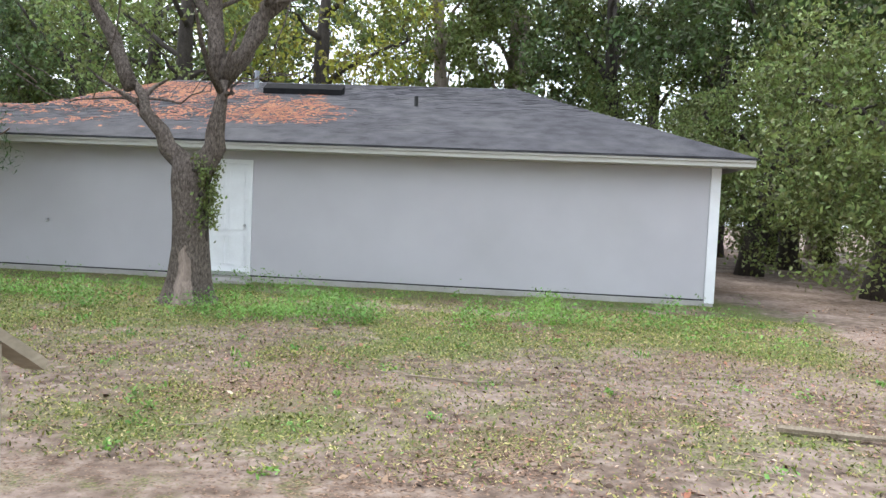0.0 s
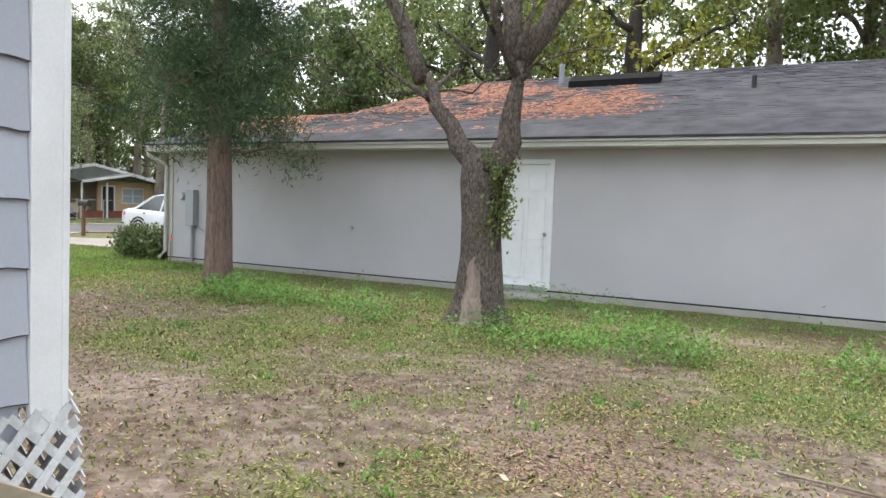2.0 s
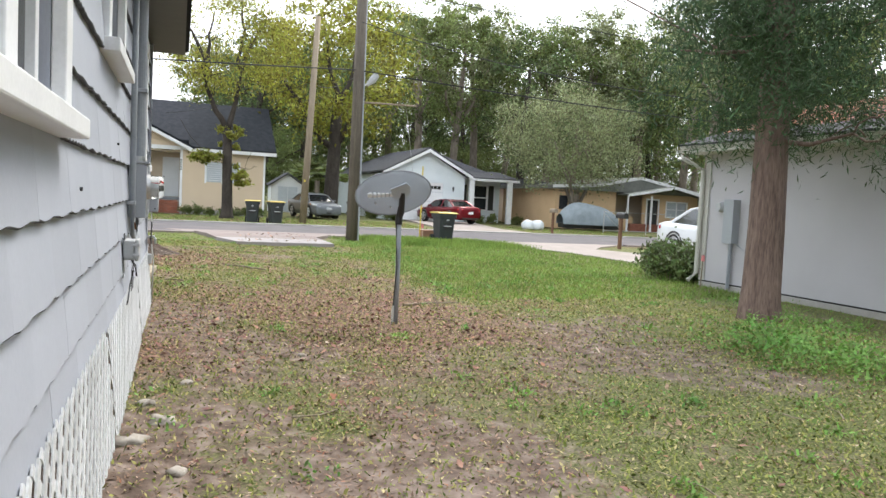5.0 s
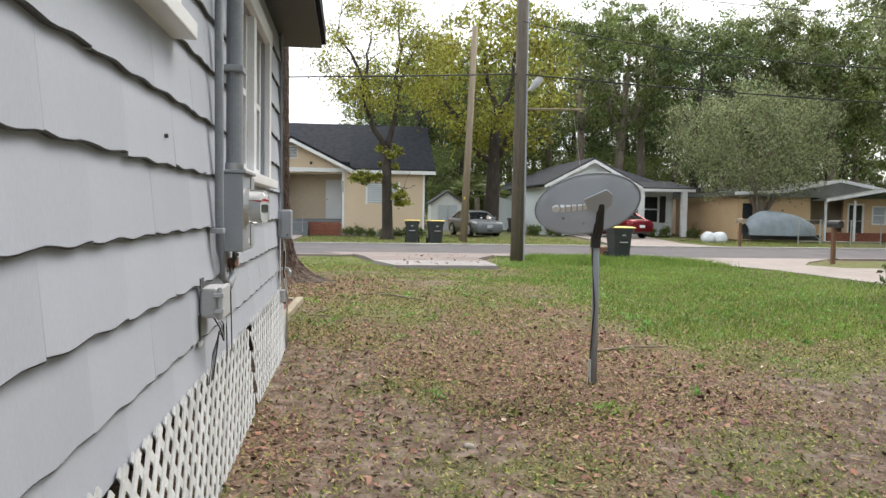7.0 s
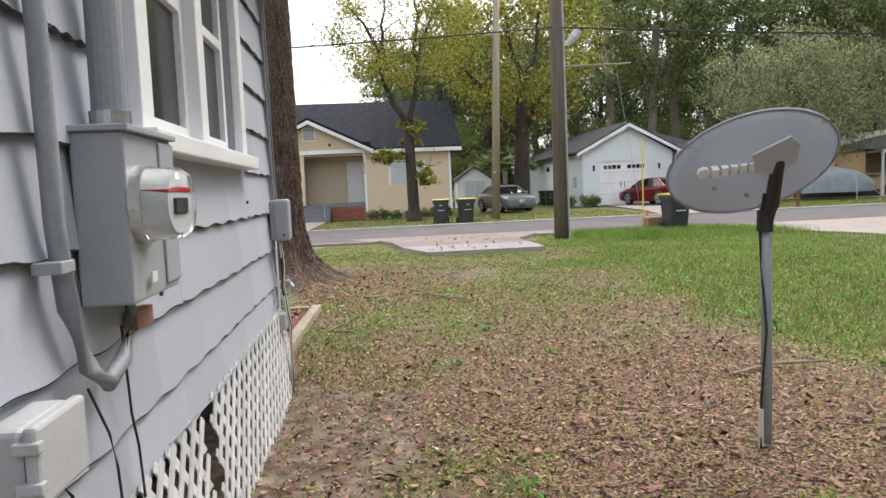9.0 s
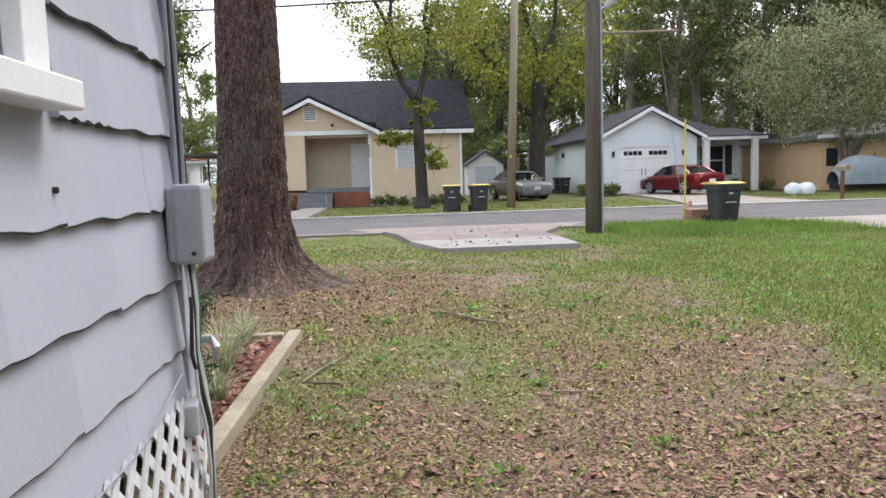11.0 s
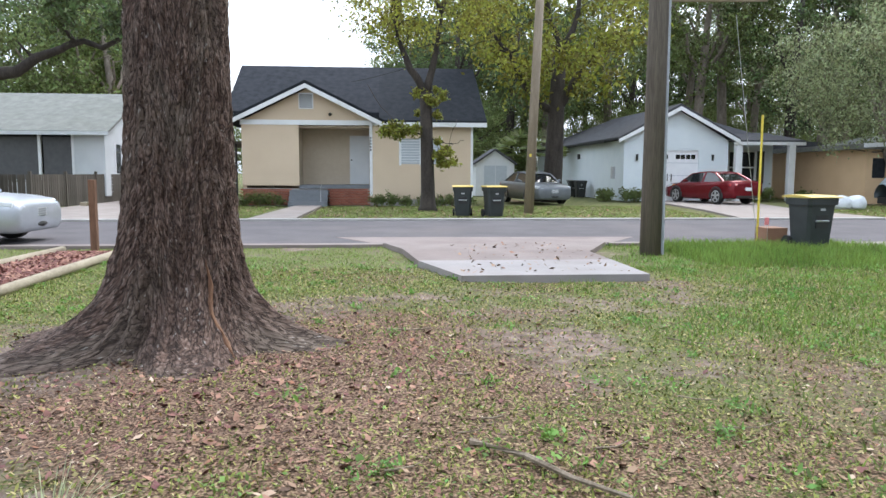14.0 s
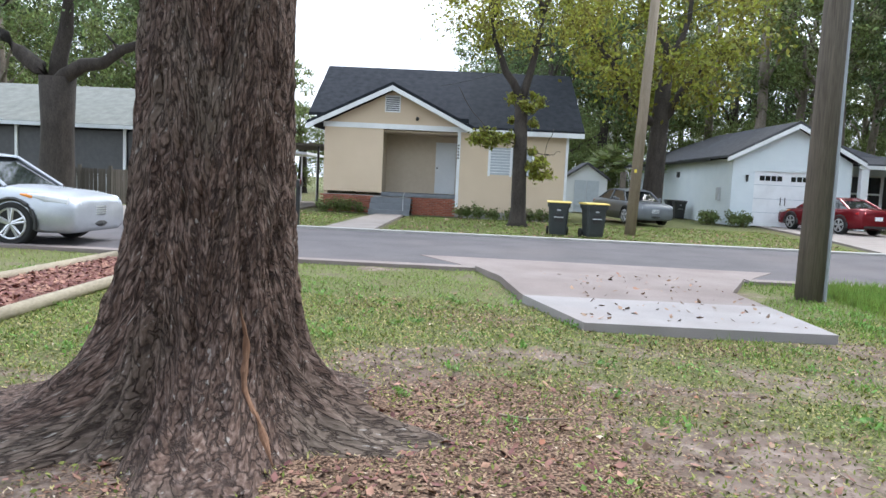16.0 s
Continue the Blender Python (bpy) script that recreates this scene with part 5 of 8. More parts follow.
for o, (x, y) in zip(W, ((-61, 34), (-57, 40), (-66, -16), (-60, 26), (-64, 8.8))):
    o.matrix_world = pose(x, y, 0, 0, 0, 40)
# palmetto clump beyond the pale pole
palm = thing("palmetto", "fan palmetto clump in the dark wood edge", "palm", (-58, 12.6, 0))
fr_c, fr_u, fr_r = [], [], []
for k in range(36):
    a, e = rng.uniform(0, 6.28), rng.uniform(0.2, 1.2)
    hub = np.array([1.6 * math.cos(a) * math.cos(e), 1.8 * math.sin(a) * math.cos(e), 2.2 + 1.6 * math.sin(e)])
    d = hub - np.array([0, 0, 2.0])
    d /= np.linalg.norm(d)
    s = np.cross(d, [0, 0, 1])
    s /= np.linalg.norm(s)
    for f in np.linspace(-1.2, 1.2, 13):
        q = d * math.cos(f) + s * math.sin(f) - np.array([0, 0, 0.35])
        fr_c.append(hub + q * 0.5)
        fr_u.append(q * 0.5)
        fr_r.append(np.cross(q, d + [0.01, 0.1, 0.02]) * 0.06)
quads("fronds", fr_c, fr_u, fr_r, LEAF_A, palm)
part("trunk", rod((0, 0, -0.05), (0, 0, 2.4), 0.2, 10, 0.17), BARKFAR, palm)


# ---- poles and wires ----
def pole(name, label, base, top, r0, r1, material):
    th = thing(name, label, "pole", base)
    part("shaft", tube(bmesh.new(), [(0, 0, -0.1), ((top[0] - base[0]) / 2, (top[1] - base[1]) / 2, top[2] / 2), (top[0] - base[0], top[1] - base[1], top[2])], [r0, (r0 + r1) / 2, r1], 16, rough=0.03), material, th, smooth=True)
    return th


p1 = pole("utility_pole", "weathered brown wooden utility pole with a conduit", (-24.6, 7.83, 0), (-24.55, 7.85, 9.6), 0.175, 0.135, POLEWOOD)
part("conduit", tube(bmesh.new(), [(0.06, 0.185, 0.0), (0.06, 0.175, 3.5), (0.05, 0.155, 9.0)], [0.03, 0.03, 0.03], 8), GREYPAINT, p1, "blue-grey conduit strapped to the pole")
part("bracket_arm", tube(bmesh.new(), [(0.0, 0.1, 4.16), (0.0, 1.85, 4.2)], [0.03, 0.026], 8), POLEPALE, p1)
part("lamp_arm", tube(bmesh.new(), [(0, 0.1, 4.6), (0, 0.35, 4.75)], [0.02, 0.02], 6), STEEL, p1)
part("lamp_head", tube(bmesh.new(), [(0.0, 0.28, 4.68), (0.0, 0.45, 4.86), (0.0, 0.58, 5.02)], [0.05, 0.11, 0.09], 10), LIGHTGREY, p1, "pale grey street lamp head")
part("insulator", tube(bmesh.new(), [(0, 0.12, 5.05), (0, 0.22, 5.05)], [0.03, 0.05], 8), BLACK, p1)
p2 = pole("telephone_pole", "leaning pale wooden pole on the far verge", (-37.2, 8.33, 0), (-37.2, 8.7, 9.5), 0.17, 0.13, POLEPALE)
part("tag", B((0.165, -0.03, 1.9), (0.18, 0.04, 2.0)), YELLOWP, p2)


def wire(pts, r=0.012, name="overhead_wire"):
    w = tube(bmesh.new(), pts, [r] * len(pts), 5)
    return tagged(link(name, w, CABLE), "black sagging overhead utility cable", "cable", "overhead wires")


def sag(a, b, s, n=13):
    return [tuple(np.array(a) + (np.array(b) - np.array(a)) * t - np.array([0, 0, s * 4 * t * (1 - t)])) for t in np.linspace(0, 1, n)]


wire(sag((-24.5, 7.8, 5.08), (-24.5, 42, 5.2), 0.5), 0.02)
wire(sag((-24.5, 7.8, 5.08), (-24.5, -30, 5.1), 0.6), 0.02)
wire(sag((-24.5, 7.8, 7.6), (-24.5, 42, 7.4), 0.5))
wire(sag((-24.5, 7.8, 4.95), (-37.2, 8.7, 6.4), 0.25), 0.012)
wire(sag((-24.5, 7.8, 6.5), (-14.0, 14.5, 3.4), 0.35), 0.012)
wire(sag((-37.2, 8.8, 6.6), (-46.5, 2.0, 5.4), 0.25), 0.012)
wire(sag((-24.5, 7.8, 8.8), (-24.5, -32, 8.6), 0.5))
ym = thing("guy_marker", "tall slim yellow plastic guy-wire marker", "marker", (-26.0, 10.45, 0))
part("tube", rod((0, 0, 0), (0.0, 0, 2.45), 0.022, 8), YELLOWP, ym)
part("guy_wire", rod((0, 0, 0.05), (0.3, -0.75, 4.2), 0.006, 5), STEEL, ym)


# ---- yellow house across the street ----
def gable_roof(bm, xf, xr, xb, y0, y1, ze, zr, t=0.12):
    """Ridge along y at xr; eaves at xf and xb."""
    prism(bm, [(xf, ze), (xr, zr), (xb, ze), (xb, ze + t), (xr, zr + t), (xf, ze + t)], 1, y0, y1)
    return bm


yellow = thing("yellow_house", "pale yellow cottage with dark gabled roof and recessed porch", "house")
YX = -43.5
part("wall", B((YX - 0.15, -2.3, 0.82), (YX, 0.0, 3.3)), YELLOWW, yellow)
part("wall", wall_with_holes(2.9, 7.2, 0.25, 3.3, 0, 0.15, [(4.2, 5.85, 1.72, 2.78)]), YELLOWW, yellow)
yellow.children[-1].matrix_local = pose(YX - 0.15, 0, 0, 0, 0, 90) @ Matrix.Diagonal((1, -1, 1, 1))
part("wall", B((YX - 8, 7.05, 0.25), (YX - 0.15, 7.2, 3.3)), YELLOWW, yellow)
part("wall", B((YX - 8, -2.3, 0.25), (YX - 0.15, -2.15, 3.3)), YELLOWW, yellow)
part("wall", B((YX - 8.15, -2.3, 0.25), (YX - 8, 7.2, 3.3)), YELLOWW, yellow)
part("porch_wall", B((YX - 1.75, -0.15, 0.82), (YX - 1.6, 2.9, 3.2)), PORCHIN, yellow)
part("porch_wall", B((YX - 1.6, -0.15, 0.82), (YX - 0.15, 0.0, 3.2)), PORCHIN, yellow)
part("porch_wall", B((YX - 1.6, 2.9, 0.82), (YX - 0.15, 3.05, 3.2)), PORCHIN, yellow)
part("porch_floor", B((YX - 1.6, 0.0, 0.7), (YX + 0.05, 2.9, 0.84)), STEPGREY, yellow)
part("porch_ceiling", B((YX - 1.6, 0.0, 3.2), (YX - 0.15, 2.9, 3.28)), PORCHIN, yellow)
part("beam", B((YX - 0.02, -2.35, 3.3), (YX + 0.03, 3.3, 3.5)), WHITE, yellow)
bm = bmesh.new()
prism(bm, [(-2.3, 3.3), (3.1, 3.3), (3.1, 3.45), (0.4, 4.8), (-2.3, 3.45)], 0, YX - 0.15, YX - 0.01)
part("gable_wall", bm, YELLOWW, yellow)
part("gable_vent", B((YX - 0.02, 0.02, 3.95), (YX + 0.02, 0.62, 4.6)), WHITE, yellow)
for k in range(7):
    part("vent_slat", B((YX + 0.02, 0.06, 4.0 + 0.08 * k), (YX + 0.035, 0.58, 4.045 + 0.08 * k)), STEPGREY, yellow)
bm = bmesh.new()
gable_roof(bm, YX + 0.35, -47.9, YX - 8.6, 3.3, 7.75, 3.38, 6.15)
slope = (6.15 - 3.38) / (YX + 0.35 + 47.9)
gable_roof(bm, YX - 0.25, -47.9, YX - 8.6, -3.0, 3.3, 3.38 + 0.6 * slope, 6.15)
part("roof", bm, ROOFDARK, yellow, "charcoal shingle main roof")
bm = bmesh.new()
prism(bm, [(-2.95, 3.34), (0.32, 4.93), (3.6, 3.34), (3.6, 3.46), (0.32, 5.07), (-2.95, 3.46)], 0, YX - 4.2, YX + 0.42)
part("porch_roof", bm, ROOFDARK, yellow)
for s in (-1, 1):
    bm = bmesh.new()
    yy = 0.32 + s * 3.27
    prism(bm, [(0.32, 4.93), (yy, 3.34), (yy, 3.16), (0.32, 4.75)], 0, YX + 0.40, YX + 0.46)
    part("bargeboard", bm, WHITE, yellow)
part("fascia", B((YX + 0.33, 3.3, 3.24), (YX + 0.38, 7.75, 3.42)), WHITE, yellow)
part("corner_board", B((YX - 0.02, 7.12, 0.25), (YX + 0.03, 7.22, 3.3)), WHITE, yellow)
part("corner_board", B((YX - 0.02, 2.9, 0.4), (YX + 0.03, 3.02, 3.3)), WHITE, yellow)
yd = part("door", B((YX - 1.6, 2.02, 0.86), (YX - 1.55, 2.86, 2.95)), WHITEW2, yellow, "white front door")
part("door_knob", rod((YX - 1.55, 2.1, 1.9), (YX - 1.48, 2.1, 1.9), 0.035, 8), BLACK, yd)
w = part("window", B((YX - 0.12, 4.2, 1.72), (YX - 0.06, 5.85, 2.78)), CURTAIN, yellow, "window with pale blinds")
for a, b in ((4.12, 4.22), (4.98, 5.06), (5.83, 5.92)):
    part("frame", B((YX - 0.06, a, 1.66), (YX + 0.02, b, 2.84)), WHITE, w)
for k in range(9):
    part("blind_slat", B((YX - 0.06, 4.22, 1.80 + 0.11 * k), (YX - 0.045, 5.83, 1.825 + 0.11 * k)), WHITE, w)
for k in range(5):
    part("house_number", B((YX + 0.03, 2.92, 2.75 - 0.12 * k), (YX + 0.036, 2.98, 2.82 - 0.12 * k)), BLACK, yellow)
part("porch_lamp", rod((YX, 1.3, 3.75), (YX + 0.1, 1.3, 3.72), 0.07, 8), BLACK, yellow)
for z, d in ((0.20, 1.15), (0.42, 0.8), (0.64, 0.45)):
    part("step", B((YX, -0.35, 0.0), (YX + d, 1.2, z)), STEPGREY, yellow)
part("hand_rail", tube(bmesh.new(), [(YX + 1.1, 0.95, 0), (YX + 1.1, 0.95, 0.75), (YX + 0.6, 0.95, 0.85)], [0.02] * 3, 6), STEEL, yellow)
part("foundation", B((YX - 0.1, 2.95, -0.1), (YX - 0.01, 7.2, 0.25)), CONCRETE, yellow)
base = part("brick_base", B((YX - 0.2, -2.3, -0.1), (YX - 0.02, 2.95, 0.70)), CONCRETE, yellow)
brick_me = B((0, 0, 0), (0.09, 0.195, 0.055))
bme = bpy.data.meshes.new("brick")
brick_me.to_mesh(bme)
brick_me.free()
bme.materials.append(BRICK)
for row in range(10):
    y = -2.28 - (0.1 if row % 2 else 0)
    while y < 2.75:
        if not -0.45 < y < 1.1:
            o = new("brick", bme)
            o.parent = base
            o.matrix_local = pose(YX - 0.02, y, 0.02 + 0.067 * row)
        y += 0.208
# carport frame beside it
cp = thing("carport", "thin dark metal carport frame with flat roof", "carport", (-46, -4.2, 0))
for a in ((0, 1.2), (0, -1.8), (-5, 1.2), (-5, -1.8)):
    part("post", rod((a[0], a[1], 0), (a[0], a[1], 2.6), 0.05, 8), BLACK, cp)
part("roof", B((-5.3, -2.2, 2.6), (0.4, 1.5, 2.7)), FENCEWOOD, cp)


def shrub(label, at, r, h, leafm, n=14, size=0.05, seed=0, name="shrub"):
    rr = np.random.default_rng(900 + seed)
    th = thing(name, label, "shrub", at)
    st = bmesh.new()
    for k in range(6):
        a = rr.uniform(0, 6.28)
        tube(st, [(0, 0, -0.03), (r * 0.4 * math.cos(a), r * 0.4 * math.sin(a), h * 0.7)], [0.012, 0.005], 5)
    part("stems", st, STICKM, th)
    cl = clump_shell(n, (0, 0, h * 0.5), (r, r, h * 0.45), rr, inner=0.1, size=(r * 0.35, r * 0.6))
    leaf_cloud("leaves", cl, 60, 0.45, size, leafm, th, 0.9, rng=rr)
    return th


for k, y in enumerate(np.arange(3.2, 7.2, 0.62)):
    shrub("low clipped green shrub along the yellow house", (YX + 0.6, y, 0), 0.36, 0.45 + 0.12 * (k % 3 == 1), LEAF_A, 10, 0.05, k)
for k, y in enumerate((-2.2, -1.5, -0.9)):
    shrub("low clipped green shrub along the yellow house", (YX + 0.6, y, 0), 0.4, 0.55, LEAF_A, 10, 0.05, 20 + k)

# ---- white house with garage ----
white = thing("white_house", "white boarded house with garage gable and grey roof", "house")
WX = -48.0
part("wall", wall_with_holes(15.25, 20.55, 0.0, 3.0, 0, 0.15, [(16.25, 19.05, 0.0, 2.5)]), WHITEW, white)
white.children[-1].matrix_local = pose(WX - 0.15, 0, 0, 0, 0, 90) @ Matrix.Diagonal((1, -1, 1, 1))
part("wall", B((-67.5, 15.25, 0), (WX - 0.15, 15.4, 3.0)), WHITEW, white)
part("wall", B((WX - 2.2, 20.55, 0), (WX - 2.05, 24.0, 3.0)), WHITEW, white)
part("wall", B((WX - 2.05, 20.4, 0), (WX - 0.15, 20.55, 3.0)), WHITEW, white)
part("wall", B((-67.5, 23.85, 0), (WX - 2.2, 24.0, 3.0)), WHITEW, white)
part("wall", B((-67.6, 15.25, 0), (-67.5, 24.0, 3.0)), WHITEW, white)
bm = bmesh.new()
prism(bm, [(15.25, 3.0), (20.55, 3.0), (17.9, 4.5)], 0, WX - 0.15, WX - 0.001)
part("gable_wall", bm, WHITEW, white)
for z in np.arange(0.2, 4.4, 0.2):
    half = 2.65 if z < 3.0 else 2.65 * (4.5 - z) / 1.5
    for a, b in (((17.9 - half, 16.15), (19.15, 17.9 + half)) if z < 2.6 else ((17.9 - half, 17.9 + half),)):
        if b > a:
            part("lap_board", B((WX - 0.001, a, z), (WX + 0.014, b, z + 0.03)), WHITEW, white)
bm = bmesh.new()
V = [bm.verts.new(p) for p in ((WX - 1.8, 14.85, 3.05), (WX - 1.8, 24.35, 3.05), (-67.9, 24.35, 3.05), (-67.9, 14.85, 3.05), (WX - 6.2, 19.6, 5.15), (-63.3, 19.6, 5.15))]
for f in ((0, 1, 4), (1, 2, 5, 4), (2, 3, 5), (3, 0, 4, 5), (0, 3, 2, 1)):
    bm.faces.new([V[i] for i in f])
part("roof", bm, ROOFGREY, white, "mottled grey shingle roof")
bm = bmesh.new()
prism(bm, [(14.85, 3.02), (17.9, 4.62), (20.95, 3.02), (20.95, 3.12), (17.9, 4.75), (14.85, 3.12)], 0, WX - 7.0, WX + 0.42)
part("garage_roof", bm, ROOFGREY, white)
bm = bmesh.new()
prism(bm, [(WX + 0.3, 3.02), (WX - 3.5, 3.6), (WX - 3.5, 3.5), (WX + 0.3, 2.92)], 1, 20.6, 24.4)
part("porch_roof", bm, ROOFGREY, white)
for s in (-1, 1):
    bm = bmesh.new()
    yy = 17.9 + s * 3.05
    prism(bm, [(17.9, 4.62), (yy, 3.02), (yy, 2.84), (17.9, 4.42)], 0, WX + 0.38, WX + 0.44)
    part("bargeboard", bm, WHITE, white)
part("fascia", B((WX + 0.28, 20.7, 2.78), (WX + 0.33, 24.4, 2.94)), WHITE, white)
part("fascia", B((-67.9, 14.82, 2.92), (WX - 1.8, 14.86, 3.06)), DARKMETAL, white)
gd = part("garage_door", B((WX - 0.12, 16.25, 0.04), (WX - 0.06, 19.05, 2.5)), WHITE, white, "white panelled garage door with small windows")
for i in range(2):
    for j in range(4):
        part("garage_pane", B((WX - 0.06, 16.5 + 1.4 * i + 0.26 * j, 2.08), (WX - 0.05, 16.72 + 1.4 * i + 0.26 * j, 2.3)), CARGLASS, gd)
    part("strap_hinge", B((WX - 0.06, 17.48 + 0.2 * i, 1.0), (WX - 0.045, 17.52 + 0.2 * i, 1.35)), BLACK, gd)
for z in (0.64, 1.26, 1.88):
    part("panel_joint", B((WX - 0.06, 16.27, z), (WX - 0.052, 19.03, z + 0.02)), CURTAIN, gd)
for y in (15.9, 19.75):
    part("wall_lamp", tube(bmesh.new(), [(WX + 0.05, y, 2.0), (WX + 0.05, y, 2.3)], [0.05, 0.07], 8), BLACK, white)
for y in (21.0, 23.75):
    part("porch_column", B((WX + 0.0, y - 0.17, 0.0), (WX + 0.28, y + 0.17, 2.9), 0.02), WHITE, white)
ww = part("window", B((WX - 2.05, 21.6, 0.9), (WX - 2.02, 23.0, 2.5)), WINGLASS, white)
for lo, hi in (((21.52, 0.85), (21.62, 2.58)), ((22.98, 0.85), (23.08, 2.58)), ((21.6, 1.66), (23.0, 1.74)), ((21.6, 2.5), (23.0, 2.58)), ((21.6, 0.82), (23.0, 0.9))):
    part("frame", B((WX - 2.03, lo[0], lo[1]), (WX - 1.98, hi[0], hi[1])), WHITE, ww)
for y in (21.1, 23.15):
    part("shutter", B((WX - 2.05, y, 0.85), (WX - 2.0, y + 0.38, 2.55)), BLACK, white)
part("meter_box", B((WX - 1.6, 15.12, 1.1), (WX - 1.3, 15.25, 1.7)), LIGHTGREY, white)
part("side_lamp", B((WX - 8.0, 15.1, 2.2), (WX - 7.85, 15.25, 2.5)), BLACK, white)
for k, (x, y) in enumerate(((WX + 0.7, 15.2), (WX + 0.6, 15.7), (WX - 0.7, 14.6), (WX - 0.2, 14.4), (WX + 0.2, 21.7), (WX + 0.2, 22.6), (WX + 0.4, 24.2))):
    shrub("small rounded shrub at the white house", (x, y, 0), 0.42, 0.62, LEAF_A, 12, 0.06, 40 + k)

# ---- old white house with a screened porch ----
old = thing("old_house", "old white clapboard house with a dark screened porch", "house")
OX, OY = -46.0, -8.6
part("wall", B((OX - 9.0, OY - 0.15, 0.3), (OX, OY, 3.15)), WHITEW2, old)
part("wall", B((OX - 9.0, -22, 0.3), (OX - 8.85, OY - 0.15, 3.15)), WHITEW2, old)
part("wall", B((OX - 0.15, -9.9, 0.3), (OX, OY - 0.15, 3.15)), WHITEW2, old)
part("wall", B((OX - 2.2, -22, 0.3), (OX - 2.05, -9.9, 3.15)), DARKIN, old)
bm = bmesh.new()
prism(bm, [(OX, 3.15), (OX - 9.0, 3.15), (OX - 4.5, 5.0)], 1, OY - 0.15, OY - 0.001)
part("gable_wall", bm, WHITEW2, old)
bm = bmesh.new()
gable_roof(bm, OX + 0.5, OX - 4.5, OX - 9.5, -22.5, OY + 0.35, 3.0, 5.05, 0.1)
part("roof", bm, OLDROOF, old, "faded grey-green shingle roof")
part("fascia", B((OX + 0.48, -22.5, 2.92), (OX + 0.53, OY + 0.35, 3.08)), WHITEW2, old)
for z in np.arange(0.45, 3.1, 0.16):
    part("lap_board", B((OX - 8.9, OY - 0.001, z), (OX, OY + 0.015, z + 0.03)), WHITEW2, old)
    part("lap_board", B((OX - 0.001, -9.88, z), (OX + 0.015, OY, z + 0.03)), WHITEW2, old)
for y0, y1 in ((-11.2, -10.0), (-13.6, -11.4), (-16.0, -13.7), (-19, -16.1)):
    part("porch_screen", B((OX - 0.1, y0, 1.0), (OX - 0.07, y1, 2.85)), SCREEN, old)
    part("porch_post", B((OX - 0.12, y1, 0.3), (OX, y1 + 0.12, 3.0)), WHITE, old)
part("porch_rail", B((OX - 0.1, -19, 0.9), (OX + 0.02, -10.0, 1.0)), WHITE, old)
part("porch_base", B((OX - 0.1, -19, 0.1), (OX - 0.04, -10.0, 0.9)), WHITEW2, old)
for x in (OX - 1.6, OX - 2.6, OX - 5.2):
    part("window", B((x - 0.32, OY, 1.3), (x + 0.32, OY + 0.02, 2.6)), WINGLASS, old)
    part("window_frame", B((x + 0.32, OY, 1.25), (x + 0.42, OY + 0.03, 2.65)), WHITE, old)
part("extension", B((OX - 13.5, OY - 3, 0.2), (OX - 9.2, OY + 0.3, 2.7)), WHITEW2, old)
part("extension_roof", B((OX - 13.8, OY - 3.3, 2.7), (OX - 9.1, OY + 0.7, 2.85)), BRICK, old)


def fence(pts, h):
    th = thing("wooden_fence", "weathered grey wooden board fence with posts", "fence")
    bd = B((-0.065, -0.012, 0), (0.065, 0.012, h))
    me_b = bpy.data.meshes.new("board")
    bd.to_mesh(me_b)
    bd.free()
    me_b.materials.append(FENCEWOOD)
    for (xa, ya), (xb, yb) in zip(pts, pts[1:]):
        ln = math.hypot(xb - xa, yb - ya)
        an = math.degrees(math.atan2(yb - ya, xb - xa))
        k = int(ln / 0.15)
        for i in range(k):
            o = new("board", me_b)
            o.parent = th
            t = (i + 0.5) / k
            o.matrix_local = pose(xa + (xb - xa) * t, ya + (yb - ya) * t, 0, 0, random.uniform(-0.8, 0.8), an)
        for i in range(int(ln / 2.4) + 1):
            t = min(1, i * 2.4 / ln)
            x, y = xa + (xb - xa) * t, ya + (yb - ya) * t
            part("post", B((x - 0.05, y - 0.05, -0.1), (x + 0.05, y + 0.05, h + 0.12)), FENCEWOOD, th)
        c, s = (xb - xa) / ln, (yb - ya) / ln
        part("rail", tube(bmesh.new(), [(xa - s * 0.03, ya + c * 0.03, h * 0.8), (xb - s * 0.03, yb + c * 0.03, h * 0.8)], [0.035, 0.035], 4), FENCEWOOD, th)
    return th


fence([(-40.5, -20.0), (-40.5, -9.3), (-52.0, -8.0)], 1.25)
cp2 = thing("carport", "white flat-roofed metal carport on thin posts", "carport", (-52, -6.4, 0))
for a in ((0, 1.4), (0, -1.2), (-4, 1.4), (-4, -1.2)):
    part("post", rod((a[0], a[1], 0), (a[0], a[1], 2.4), 0.04, 8), WHITE, cp2)
part("roof", B((-4.4, -1.5, 2.4), (0.3, 1.7, 2.52)), WHITE, cp2)

# ---- peach house ----
peach = thing("peach_house", "low peach stucco house with white gabled roof", "house")
PX = -44.5
part("wall", B((PX - 18, 22.2, 0), (PX - 11.5, 35.0, 2.7)), YELLOWW, peach)
part("wall", B((PX - 8, 25.4, 0), (PX, 29.9, 2.5)), ORANGEW, peach)
part("wall", B((PX - 8, 29.9, 0), (PX - 1.5, 36.4, 2.5)), PORCHIN, peach)
part("wall", wall_with_holes(32.0, 36.4, 0.0, 2.42, 0, 0.15, [(32.35, 33.2, 0.0, 2.1), (33.9, 35.5, 1.05, 2.0)]), ORANGEW, peach)
peach.children[-1].matrix_local = pose(PX - 0.15, 0, 0, 0, 0, 90) @ Matrix.Diagonal((1, -1, 1, 1))
part("low_wall", B((PX + 0.0, 29.9, 0), (PX + 0.12, 31.2, 0.95)), ORANGEW, peach)
bm = bmesh.new()
